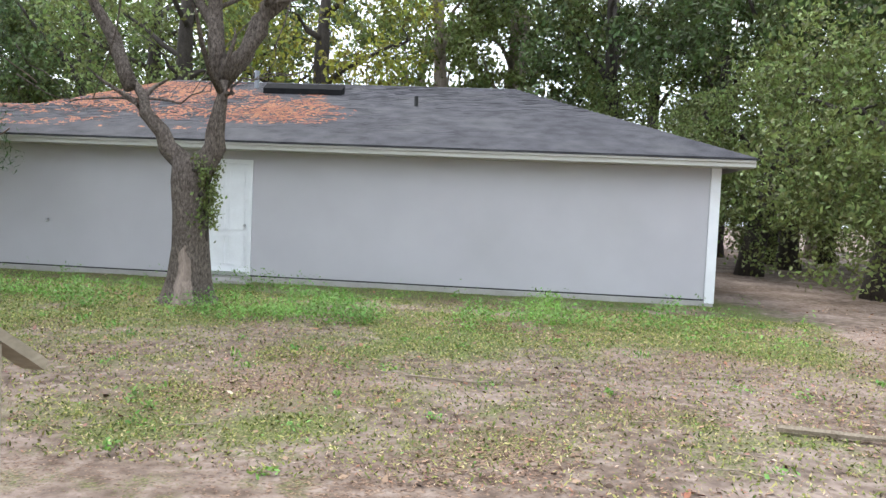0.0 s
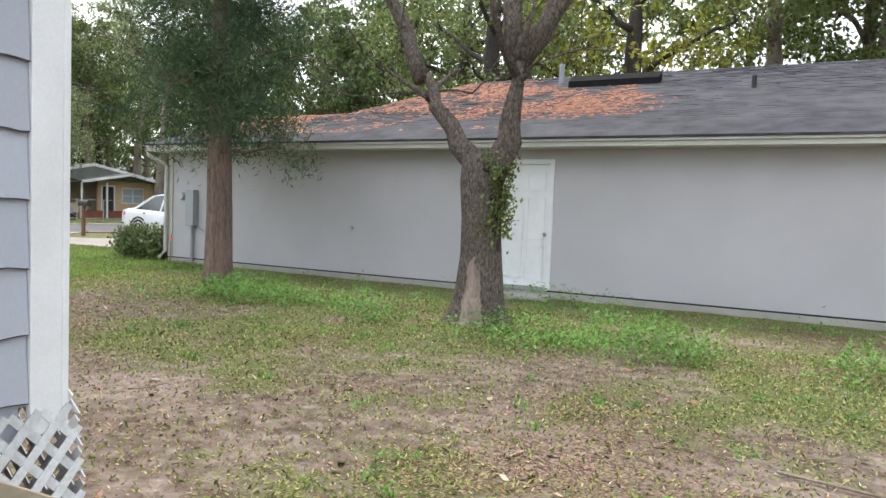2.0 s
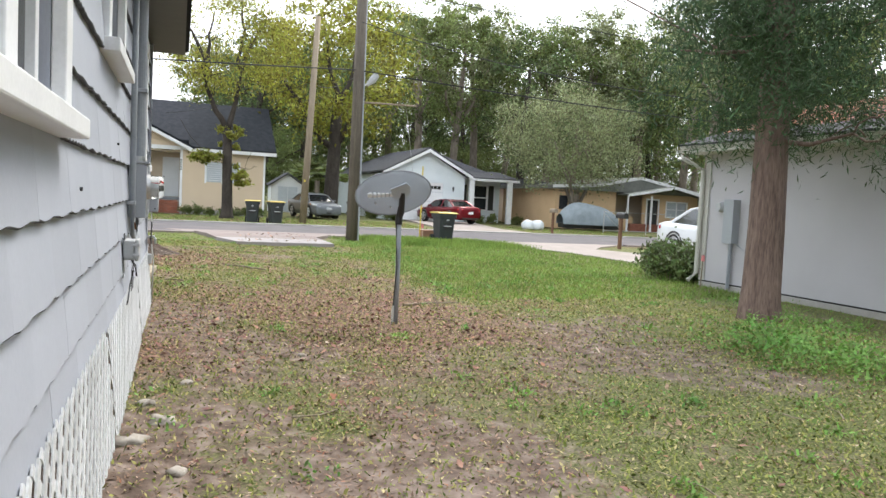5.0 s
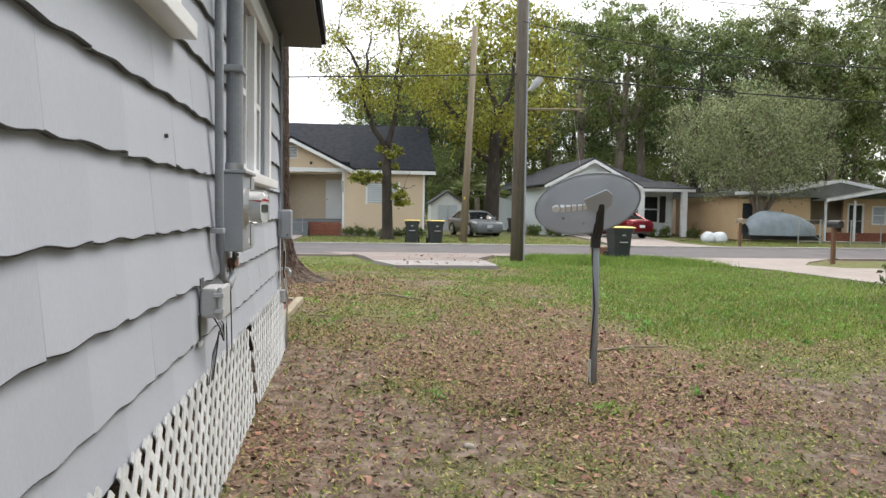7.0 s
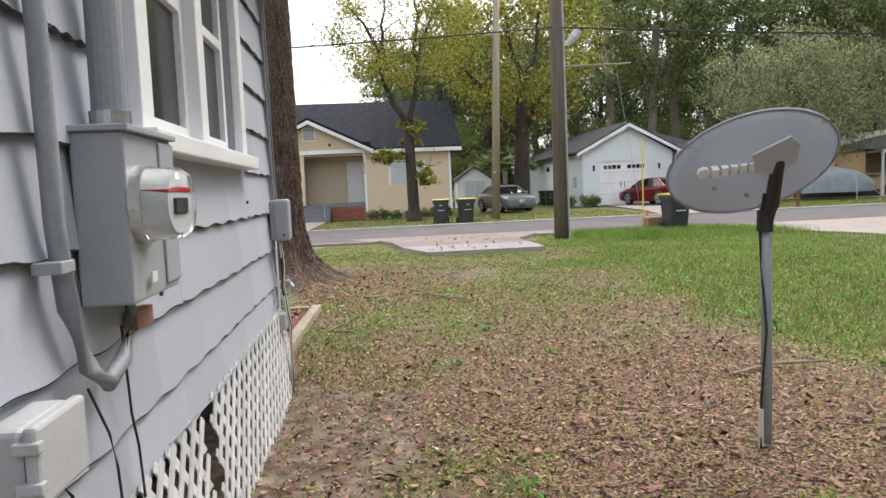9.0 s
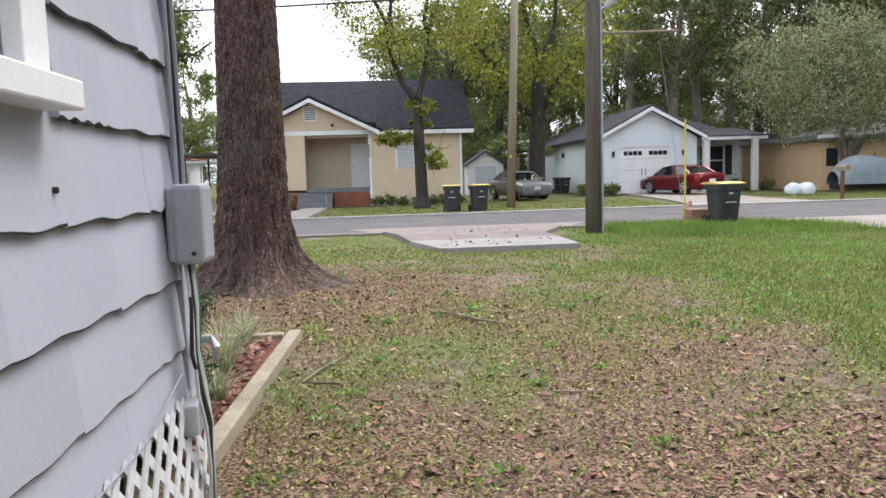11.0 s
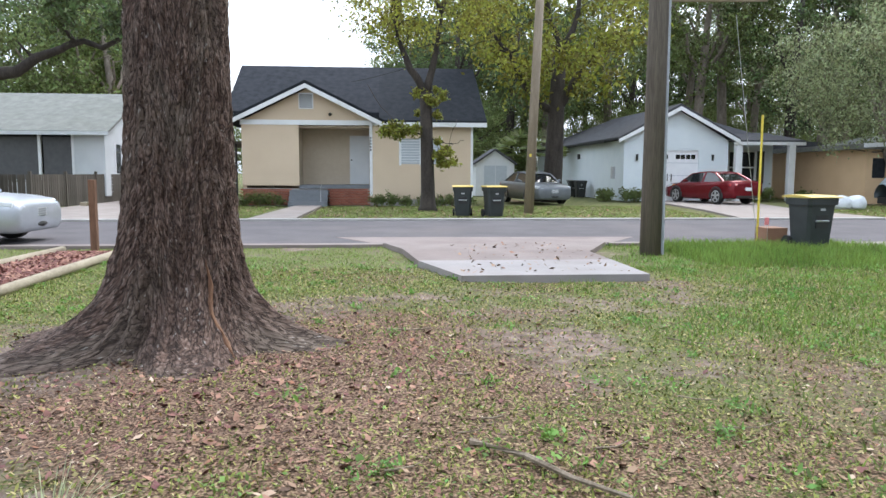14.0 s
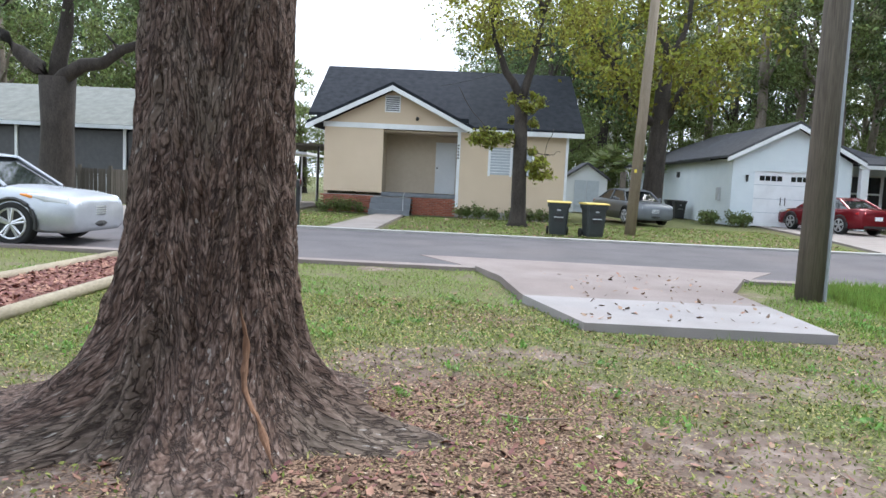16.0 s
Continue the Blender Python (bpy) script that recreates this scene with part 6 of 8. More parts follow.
prism(bm, [(25.0, 2.5), (36.6, 2.5), (36.6, 2.66), (31.5, 3.55), (28.2, 2.9), (25.0, 2.74)], 0, PX - 9, PX + 0.35)
part("roof", bm, OLDROOF, peach, "low-pitched pale grey roof")
for y0, z0, y1, z1 in ((25.0, 2.66, 28.2, 2.84), (28.2, 2.84, 31.5, 3.5), (31.5, 3.5, 36.6, 2.6)):
    bm = bmesh.new()
    prism(bm, [(y0, z0 - 0.1), (y1, z1 - 0.1), (y1, z1 + 0.08), (y0, z0 + 0.08)], 0, PX + 0.35, PX + 0.41)
    part("bargeboard", bm, WHITE, peach)
bm = bmesh.new()
prism(bm, [(28.4, 2.5), (36.2, 2.5), (31.5, 3.38)], 0, PX + 0.2, PX + 0.3)
part("gable_wall", bm, WHITEW2, peach)
bm = bmesh.new()
prism(bm, [(30.0, 2.3), (33.6, 2.92), (36.8, 2.3), (36.8, 2.4), (33.6, 3.04), (30.0, 2.4)], 0, PX - 1.0, PX + 1.25)
part("porch_roof", bm, OLDROOF, peach, "grey gabled porch roof")
for y0, z0, y1, z1 in ((30.0, 2.33, 33.6, 2.96), (33.6, 2.96, 36.8, 2.33)):
    bm = bmesh.new()
    prism(bm, [(y0, z0 - 0.1), (y1, z1 - 0.1), (y1, z1 + 0.06), (y0, z0 + 0.06)], 0, PX + 1.25, PX + 1.3)
    part("bargeboard", bm, WHITE, peach)
bm = bmesh.new()
prism(bm, [(32.0, 2.42), (36.3, 2.42), (33.6, 2.9)], 0, PX - 0.15, PX)
part("gable_wall", bm, ORANGEW, peach)
for y in (30.1, 31.9):
    part("porch_post", B((PX + 1.05, y - 0.05, 0), (PX + 1.15, y + 0.05, 2.32)), WHITE, peach)
part("door", B((PX - 0.1, 32.35, 0.05), (PX - 0.05, 33.2, 2.1)), BLACK, peach, "dark barred front door")
for lo, hi in (((32.25, 0.0), (32.35, 2.2)), ((33.2, 0.0), (33.3, 2.2)), ((32.35, 2.1), (33.2, 2.2))):
    part("door_frame", B((PX - 0.02, lo[0], lo[1]), (PX + 0.03, hi[0], hi[1])), WHITE, peach)
pw = part("window", B((PX - 0.1, 33.9, 1.05), (PX - 0.06, 35.5, 2.0)), CURTAIN, peach, "pale blind behind a white frame")
for lo, hi in (((33.82, 0.97), (33.9, 2.08)), ((35.5, 0.97), (35.58, 2.08)), ((33.9, 2.0), (35.5, 2.08)), ((33.9, 0.97), (35.5, 1.05)), ((34.66, 1.05), (34.74, 2.0)), ((33.9, 1.5), (35.5, 1.55))):
    part("frame", B((PX - 0.02, lo[0], lo[1]), (PX + 0.03, hi[0], hi[1])), WHITE, pw)
part("window", B((PX - 11.5, 23.2, 1.2), (PX - 11.45, 23.9, 2.3)), WINGLASS, peach)
part("window", B((PX, 25.7, 1.2), (PX + 0.03, 26.3, 2.1)), WINGLASS, peach)
chain = thing("chain_fence", "galvanised chain fence frame beside the covered boat", "fence", (-39.6, 26.0, 0))
for y in (0.0, 1.2, 2.9, 4.6):
    part("post", rod((0, y, -0.05), (0, y, 1.25), 0.03, 8), STEEL, chain)
for z in (0.12, 1.2):
    part("rail", rod((0, 0, z), (0, 4.6, z), 0.018, 6), STEEL, chain)
part("brace", rod((0, 0, 1.1), (0, 1.2, 0.2), 0.014, 6), STEEL, chain)
bm = bmesh.new()
prism(bm, [(21.8, 2.7), (35.4, 2.7), (35.4, 2.85), (28.5, 3.4), (21.8, 2.85)], 0, PX - 18.5, PX - 11.0)
part("roof", bm, ROOFGREY, peach)
tagged(link("patio_wall", B((PX + 0.6, 30.5, 0), (PX + 0.8, 36.4, 0.5), 0.02), BRICK), "low pink brick patio wall", "wall")
boat = thing("covered_boat", "boat under a grey-blue tarpaulin", "boat", (-41.8, 26.25, 0.0), 82)
bm = bmesh.new()
sec = []
for i in range(13):
    t = i / 12
    w = 0.95 * math.sin(math.pi * min(0.98, 0.12 + 0.8 * t)) ** 0.5
    h = 0.95 + 0.75 * math.sin(math.pi * (1 - t) ** 1.3) ** 0.7 + 0.06 * math.sin(9 * t)
    sec.append([bm.verts.new((-1.8 + 3.6 * t, w * math.cos(a) * (1 + 0.05 * math.sin(5 * a + 7 * t)), 0.35 + (h - 0.35) * max(0, math.sin(a)) ** 0.7)) for a in np.linspace(0, math.pi, 12)])
for a, b in zip(sec, sec[1:]):
    for k in range(11):
        bm.faces.new((a[k], a[k + 1], b[k + 1], b[k]))
part("tarpaulin", bm, TARP, boat, smooth=True)
part("trailer", B((-1.7, -0.5, 0.12), (2.1, 0.5, 0.4)), BLACK, boat)
for k, (x, y) in enumerate(((-40.05, 21.4), (-40.0, 21.95))):
    bm = bmesh.new()
    bmesh.ops.create_icosphere(bm, subdivisions=3, radius=0.38)
    for v in bm.verts:
        v.co *= 1 + 0.16 * noise.noise(v.co * 4 + Vector((k * 3, 0, 0)))
        v.co.z = max(-0.22, v.co.z) * 0.9
    o = link("plastic_sack", bm, PLASTICBAG, smooth=True)
    o.matrix_world = pose(x, y, 0.2)
    tagged(o, "full pale plastic sack on the grass", "sack", "sacks on the lawn")
shed = thing("garden_shed", "small pale shed with a gabled front and double doors", "shed", (-56, 10.1, 0))
part("body", B((-2, -1.1, 0), (0, 1.2, 1.9)), WHITEW2, shed)
bm = bmesh.new()
prism(bm, [(-1.25, 1.85), (0.05, 2.7), (1.35, 1.85), (1.35, 1.95), (0.05, 2.82), (-1.25, 1.95)], 0, -2.2, 0.15)
part("roof", bm, ROOFGREY, shed)
bm = bmesh.new()
prism(bm, [(-1.1, 1.9), (1.2, 1.9), (0.05, 2.68)], 0, -0.1, 0)
part("gable", bm, WHITEW2, shed)
for y in (-0.62, 0.08):
    part("shed_door", B((0, y, 0.05), (0.03, y + 0.66, 1.8)), CURTAIN, shed)


# ---- vehicles ----
def car(name, label, paint, at, rz, length=4.75, width=1.8, height=1.45, rear_amber=False):
    """A four-door saloon facing +x, built from lofted sections, standing on four wheels."""
    th = thing(name, label, "car", at, rz)
    L, W2, WR = length / 2, width / 2, 0.345

    def loft(stations, n=9):
        bm = bmesh.new()
        rings = []
        for u, zb, zt, w, round_top in stations:
            ring = []
            for s in (-1, 1):
                pts = [(0.80 * w, zb), (0.97 * w, zb + 0.06), (w, zb + (zt - zb) * 0.45), (0.985 * w, zb + (zt - zb) * 0.78), (0.93 * w, zt - round_top * 0.4), (0.72 * w, zt - 0.01), (0.35 * w, zt + 0.012)]
                if s == 1:
                    pts = pts[::-1]
                ring += [(u, s * -p[0], p[1]) if s == -1 else (u, -p[0], p[1]) for p in pts]
            rings.append([bm.verts.new(p) for p in ring])
        k = len(rings[0])
        for a, b in zip(rings, rings[1:]):
            for i in range(k):
                bm.faces.new((a[i], a[(i + 1) % k], b[(i + 1) % k], b[i]))
        bm.faces.new(rings[0])
        bm.faces.new(rings[-1][::-1])
        bmesh.ops.recalc_face_normals(bm, faces=bm.faces[:])
        return bm

    body = loft([(-L, 0.42, 0.86, W2 * 0.80, 0.1), (-L + 0.07, 0.30, 1.0, W2 * 0.90, 0.1), (-L + 0.4, 0.24, 1.05, W2 * 0.97, 0.09), (-L + 1.0, 0.21, 1.02, W2, 0.08), (-0.3, 0.19, 0.98, W2, 0.07), (0.6, 0.19, 0.96, W2, 0.07), (L - 1.35, 0.20, 0.96, W2 * 0.995, 0.08), (L - 0.8, 0.21, 0.91, W2 * 0.98, 0.1), (L - 0.4, 0.21, 0.885, W2 * 0.97, 0.12), (L - 0.16, 0.21, 0.83, W2 * 0.93, 0.12), (L - 0.04, 0.23, 0.765, W2 * 0.87, 0.1), (L, 0.3, 0.68, W2 * 0.82, 0.06)])
    body = part("body", body, paint, th, smooth=True)
    H = height
    # glasshouse: roof panel on dark glass
    bm = bmesh.new()
    prof = [(-L + 0.62, 0.96), (-L + 1.35, H - 0.09), (-0.55, H), (0.05, H - 0.01), (0.5, H - 0.09), (L - 1.2, 0.94)]
    rings = []
    for u, z in prof:
        wb, wt = W2 * 0.9, W2 * (0.9 - 0.26 * (z - 0.92) / (H - 0.92))
        rings.append([bm.verts.new((u, -wb, 0.9)), bm.verts.new((u, -wt, z)), bm.verts.new((u, wt, z)), bm.verts.new((u, wb, 0.9))])
    for a, b in zip(rings, rings[1:]):
        for i in range(3):
            bm.faces.new((a[i], a[i + 1], b[i + 1], b[i]))
    bmesh.ops.recalc_face_normals(bm, faces=bm.faces[:])
    part("glazing", bm, CARGLASS, th, "tinted car glass")
    bm = bmesh.new()
    rr = []
    for u, z in ((-L + 1.28, H - 0.11), (-L + 1.5, H - 0.05), (-0.5, H + 0.012), (0.05, H + 0.005), (0.6, H - 0.1)):
        w = W2 * 0.66
        rr.append([bm.verts.new((u, y, z + (0.012 if abs(y) < 0.3 else -0.01 if abs(y) > w * 0.9 else 0.006))) for y in (-w, -w * 0.6, 0, w * 0.6, w)])
    for a, b in zip(rr, rr[1:]):
        for i in range(4):
            bm.faces.new((a[i], b[i], b[i + 1], a[i + 1]))
    part("roof_panel", bm, paint, th, smooth=True)
    for s in (-1, 1):
        wt = W2 * 0.655
        for a, b, r in (((-L + 0.66, s * W2 * 0.86, 0.98), (-L + 1.38, s * wt, H - 0.07), 0.05), ((L - 1.16, s * W2 * 0.86, 0.93), (0.55, s * wt, H - 0.09), 0.035), ((-0.35, s * W2 * 0.89, 0.95), (-0.35, s * wt, H - 0.02), 0.035), ((-L + 1.38, s * wt, H - 0.07), (-0.5, s * wt, H - 0.005), 0.03), ((-0.5, s * wt, H - 0.005), (0.55, s * wt, H - 0.09), 0.03)):
            part("pillar", tube(bmesh.new(), [a, b], [r, r], 6), paint, th)
        part("wing_mirror", tube(bmesh.new(), [(0.62, s * W2 * 0.93, 0.98), (0.6, s * (W2 + 0.14), 1.03), (0.56, s * (W2 + 0.2), 1.03)], [0.03, 0.075, 0.05], 8), paint, th)
        for i in (-1.0, -0.15):
            part("door_handle", B((i, s * W2 * 0.985 - 0.012, 0.79), (i + 0.2, s * W2 * 0.985 + 0.012, 0.82), 0.004), paint, th)
        part("head_lamp", tube(bmesh.new(), [(L - 0.74, s * W2 * 0.93, 0.82), (L - 0.45, s * W2 * 0.89, 0.765), (L - 0.16, s * W2 * 0.82, 0.715), (L - 0.03, s * W2 * 0.64, 0.68)], [0.02, 0.085, 0.09, 0.035], 10), HEADLAMP, th)
        part("turn_lamp", tube(bmesh.new(), [(L - 0.86, s * W2 * 0.95, 0.82), (L - 0.66, s * W2 * 0.92, 0.785)], [0.015, 0.045], 6), AMBER, th)
        part("tail_lamp", tube(bmesh.new(), [(-L + 0.5, s * W2 * 0.90, 0.83), (-L + 0.2, s * W2 * 0.83, 0.84), (-L + 0.03, s * W2 * 0.66, 0.82)], [0.04, 0.10, 0.08], 8), TAIL, th)
        part("fog_lamp", tube(bmesh.new(), [(L - 0.2, s * W2 * 0.66, 0.42), (L - 0.08, s * W2 * 0.60, 0.42)], [0.06, 0.05], 8), HEADLAMP, th)
        for u in (-L + 1.0, L - 0.98):
            wh = part("wheel", tube(bmesh.new(), [(u, s * (W2 - 0.20), WR), (u, s * (W2 - 0.02), WR), (u, s * (W2 + 0.005), WR)], [WR, WR, 0.318], 28), TYRE, th)
            rim = bmesh.new()
            for k in range(5):
                a = 2 * math.pi * k / 5 + 0.3
                for da in (-0.14, 0.14):
                    tube(rim, [(u, s * (W2 + 0.012), WR), (u + 0.23 * math.cos(a + da), s * (W2 + 0.008), WR + 0.23 * math.sin(a + da))], [0.032, 0.022], 5)
            for k in range(24):
                a0, a1 = 2 * math.pi * k / 24, 2 * math.pi * (k + 1) / 24
                tube(rim, [(u + 0.24 * math.cos(a0), s * (W2 + 0.008), WR + 0.24 * math.sin(a0)), (u + 0.24 * math.cos(a1), s * (W2 + 0.008), WR + 0.24 * math.sin(a1))], [0.018, 0.018], 5)
            part("rim", rim, RIM, wh)
            arch = [(u + 0.395 * math.cos(a), s * (W2 * 0.985 + 0.004), max(0.21, WR + 0.395 * math.sin(a))) for a in np.linspace(-0.2, math.pi + 0.2, 14)]
            part("wheel_arch", tube(bmesh.new(), arch, [0.035] * 14, 6), BLACK, th)
    for k, z in enumerate((0.52, 0.56, 0.60, 0.64)):
        part("grille_bar", tube(bmesh.new(), [(L - 0.05, -0.4, z), (L + 0.015, 0, z), (L - 0.05, 0.4, z)], [0.014] * 3, 6), STEEL, th)
    part("lower_grille", tube(bmesh.new(), [(L - 0.10, -0.5, 0.36), (L - 0.03, 0, 0.35), (L - 0.10, 0.5, 0.36)], [0.05, 0.065, 0.05], 8), BLACK, th)
    part("number_plate", B((-L - 0.012, -0.17, 0.60), (-L + 0.01, 0.17, 0.74)), WHITE, th)
    part("rear_bumper_strip", B((-L + 0.02, -0.6, 0.30), (-L + 0.1, 0.6, 0.40)), BLACK, th)
    return th


car("silver_saloon", "silver-blue saloon parked on the street", SILVERCAR, (-27.15, -5.45, 0.03), 88, 4.85, 1.86, 1.5)
car("red_saloon", "dark red saloon parked on the driveway", REDCAR, (-45.2, 18.45, 0.04), 195, 4.7, 1.78, 1.42)
car("grey_saloon", "old grey saloon parked on the grass", GREYCAR, (-46.0, 10.35, 0.0), 12, 4.6, 1.75, 1.42)
car("white_hatchback", "white car on the neighbour's driveway", WHITECAR, (-19.8, 17.7, 0.035), 0, 4.6, 1.78, 1.5)


# ---- bins ----
def bin_cart(at, rz, lid, label, name="wheelie_bin"):
    th = thing(name, label, "bin", at, rz, "wheelie bins")
    bm = bmesh.new()
    rings = []
    for z, hx, hy in ((0.03, 0.22, 0.23), (0.12, 0.24, 0.24), (0.75, 0.29, 0.275), (0.80, 0.295, 0.285), (0.80, 0.33, 0.31), (0.92, 0.335, 0.315)):
        ring = []
        for sx, sy in ((1, 1), (-1, 1), (-1, -1), (1, -1)):
            c = 0.05
            for dx, dy in (((0, -c), (-c, 0)) if sx * sy > 0 else ((-c, 0), (0, -c))):
                ring.append(bm.verts.new((sx * (hx + dx), sy * (hy + dy), z)))
        rings.append(ring)
    for a, b in zip(rings, rings[1:]):
        for i in range(8):
            bm.faces.new((a[i], a[(i + 1) % 8], b[(i + 1) % 8], b[i]))
    bm.faces.new(rings[0][::-1])
    bm.faces.new(rings[-1])
    bmesh.ops.recalc_face_normals(bm, faces=bm.faces[:])
    body = part("tub", bm, BINM if lid is not BLUEBIN else BLUEBIN, th)
    bm = bmesh.new()
    prism(bm, [(-0.36, 0.92), (0.36, 0.92), (0.37, 0.935), (0.15, 0.965), (-0.25, 0.97), (-0.38, 0.94)], 1, -0.33, 0.33)
    part("lid", bm, lid, th)
    part("handle", tube(bmesh.new(), [(-0.36, -0.24, 0.95), (-0.43, -0.2, 0.94), (-0.43, 0.2, 0.94), (-0.36, 0.24, 0.95)], [0.018] * 4, 8), BLACK, th)
    for s in (-1, 1):
        part("wheel", tube(bmesh.new(), [(-0.24, s * 0.25, 0.12), (-0.24, s * 0.31, 0.12)], [0.12, 0.12], 18), TYRE, th)
    part("axle", rod((-0.24, -0.26, 0.12), (-0.24, 0.26, 0.12), 0.014, 8), STEEL, th)
    part("catch_bar", rod((0.285, -0.13, 0.52), (0.285, 0.13, 0.52), 0.016, 8), STEEL, body)
    part("catch_recess", B((0.262, -0.12, 0.40), (0.282, 0.12, 0.62)), BLACK, body)
    part("emblem", B((0.274, -0.05, 0.70), (0.292, 0.05, 0.74)), LIGHTGREY, body, "small pale emblem")
    return th


bin_cart((-25.1, 10.95, 0.02), 8, BINY, "dark grey wheelie bin with a yellow lid on the verge")
bin_cart((-35.6, 5.9, 0), -5, BINY, "dark grey wheelie bin with a yellow lid on the verge")
bin_cart((-35.3, 6.85, 0), 10, BINY, "dark grey wheelie bin with a yellow lid on the verge")
bin_cart((-54.5, 14.5, 0), 0, BLUEBIN, "black wheelie bin beside the white house")
bin_cart((-53.4, 14.6, 0), 0, BLUEBIN, "black wheelie bin beside the white house")
tagged(link("cardboard_box", B((-26.1, 10.45, 0.03), (-25.65, 10.85, 0.36), 0.01), CARD), "brown cardboard box beside the bin", "box")
fl = thing("survey_flag", "small pink survey flag on a wire", "flag", (-25.55, 10.4, 0))
part("wire", rod((0, 0, 0), (0, 0, 0.55), 0.004, 5), STEEL, fl)
part("cloth", B((-0.005, -0.06, 0.42), (0.005, 0.02, 0.56)), PINK, fl)


# ---- mailboxes and posts ----
def mailbox(at, label, post, boxm, rz=0, h=1.05):
    th = thing("mailbox", label, "mailbox", at, rz)
    part("post", B((-0.05, -0.05, -0.05), (0.05, 0.05, h), 0.004), post, th)
    bm = bmesh.new()
    prism(bm, [(-0.09, 0), (0.09, 0), (0.09, 0.12), (0.065, 0.175), (0, 0.2), (-0.065, 0.175), (-0.09, 0.12)], 0, -0.25, 0.25)
    bx = part("box", bm, boxm, th)
    bx.matrix_local = pose(0.05, 0, h)
    part("flag", B((0.1, 0.09, 0.08), (0.13, 0.1, 0.22)), TAIL, bx)
    return th


mailbox((-34.5, -1.3, 0), "black mailbox on a turned black post", BLACK, BLACK)
mailbox((-24.5, 17.2, 0), "dark mailbox on a brown wooden post", REDWOOD, BLACK)
mailbox((-34.4, 19.9, 0), "small mailbox on a brown wooden post", REDWOOD, STICKM)
gp = thing("wooden_post", "brown wooden post with a small bracket shelf", "post", (-25.6, -1.55, 0))
part("post", B((-0.055, -0.055, -0.1), (0.055, 0.055, 1.22), 0.008), REDWOOD, gp)
part("bracket", B((-0.1, -0.18, 0.78), (0.1, -0.055, 0.84), 0.004), TIMBER, gp)
sk = thing("marker_stake", "thin stake with pink tape beside the stucco house", "stake", (-13.6, 11.75, 0))
part("stick", rod((0, 0, -0.02), (0.02, 0, 0.62), 0.012, 6), STICKM, sk)
part("tape", tube(bmesh.new(), [(0.02, 0, 0.5), (0.02, 0, 0.6)], [0.03, 0.03], 8), PINK, sk)

# ---- service gear on the stucco house ----
mb = thing("electric_meter", "grey electric meter cabinet with conduit on the stucco wall", "meter", (-13.25, NY, 0))
part("cabinet", B((-0.12, -0.16, 0.85), (0.12, 0.0, 1.62), 0.008), GREYPAINT, mb)
part("conduit", rod((0, -0.06, 0.05), (0, -0.06, 0.85), 0.035), CONDUIT, mb)
part("meter_glass", tube(bmesh.new(), [(-0.32, 0, 1.48), (-0.32, -0.05, 1.48), (-0.32, -0.12, 1.48)], [0.09, 0.09, 0.07], 16), LIGHTGREY, mb)
part("valve_box", B((0.5, -0.14, 0.55), (0.72, 0.0, 0.85), 0.008), CONDUIT, mb)
part("pipe", tube(bmesh.new(), [(0.12, -0.05, 0.85), (0.6, -0.05, 0.6), (0.6, -0.05, 0.1)], [0.012] * 3, 6), CONDUIT, mb)
for x, z in ((-8.97, 0.98), (-12.16, 0.84)):
    hb = thing("hose_bib", "small outdoor tap on the stucco wall", "tap", (x, NY, z))
    part("spout", tube(bmesh.new(), [(0, 0, 0), (0, -0.06, 0), (0, -0.09, -0.05)], [0.014, 0.018, 0.014], 8), STEEL, hb)
    part("wheel", rod((0, -0.05, 0.02), (0, -0.05, 0.04), 0.028, 10), CONDUIT, hb)
dp = thing("downspout", "pale metal downspout at the house corner", "downspout", (NX0 - 0.06, NY - 0.1, 0))
part("pipe", tube(bmesh.new(), [(-0.25, -0.35, 2.5), (-0.2, -0.3, 2.36), (0.02, 0.02, 2.15), (0.02, 0.02, 0.25), (0.0, -0.15, 0.1)], [0.045] * 5, 8), GUTTER, dp)


# ---- satellite dish ----
dish = thing("satellite_dish", "grey oval satellite dish on a leaning steel mast", "satellite dish", (-10.33, 5.125, 0))
part("mast", tube(bmesh.new(), [(0, 0, -0.1), (0.03, -0.01, 0.7), (0.06, -0.03, 1.2)], [0.026, 0.026, 0.026], 12), CONDUIT, dish, smooth=True)
bm = bmesh.new()
rings = []
A, Bm = 0.4, 0.288
for j in range(9):
    f = j / 8
    rings.append([bm.verts.new((-0.085 * f * f, A * f * math.cos(a), Bm * f * math.sin(a))) for a in np.linspace(0, 2 * math.pi, 48, endpoint=False)] if j else [bm.verts.new((0, 0, 0))])
for k in range(48):
    bm.faces.new((rings[0][0], rings[1][k], rings[1][(k + 1) % 48]))
for a, b in zip(rings[1:], rings[2:]):
    for k in range(48):
        bm.faces.new((a[k], b[k], b[(k + 1) % 48], a[(k + 1) % 48]))
bmesh.ops.solidify(bm, geom=bm.faces[:], thickness=0.008)
bmesh.ops.recalc_face_normals(bm, faces=bm.faces[:])
refl = part("reflector", bm, DISHM, dish, smooth=True)
refl.matrix_local = Matrix.Translation((0.17, -0.115, 1.34)) @ pose(0, 0, 0, 0, 38, 0) @ pose(0, 0, 0, 9, 0, 0)
rimp = [(-0.085, A * math.cos(a), Bm * math.sin(a)) for a in np.linspace(0, 2 * math.pi, 49)]
part("rim", tube(bmesh.new(), rimp, [0.007] * 49, 6), CONDUIT, refl)
bm = bmesh.new()
prism(bm, [(-0.02, 0.02), (0.07, 0.0), (0.15, 0.05), (0.15, 0.15), (0.10, 0.2), (-0.06, 0.13)], 0, 0.004, 0.016)
part("back_plate", bm, DISHM, refl, "pale grey pressed bracket plate")
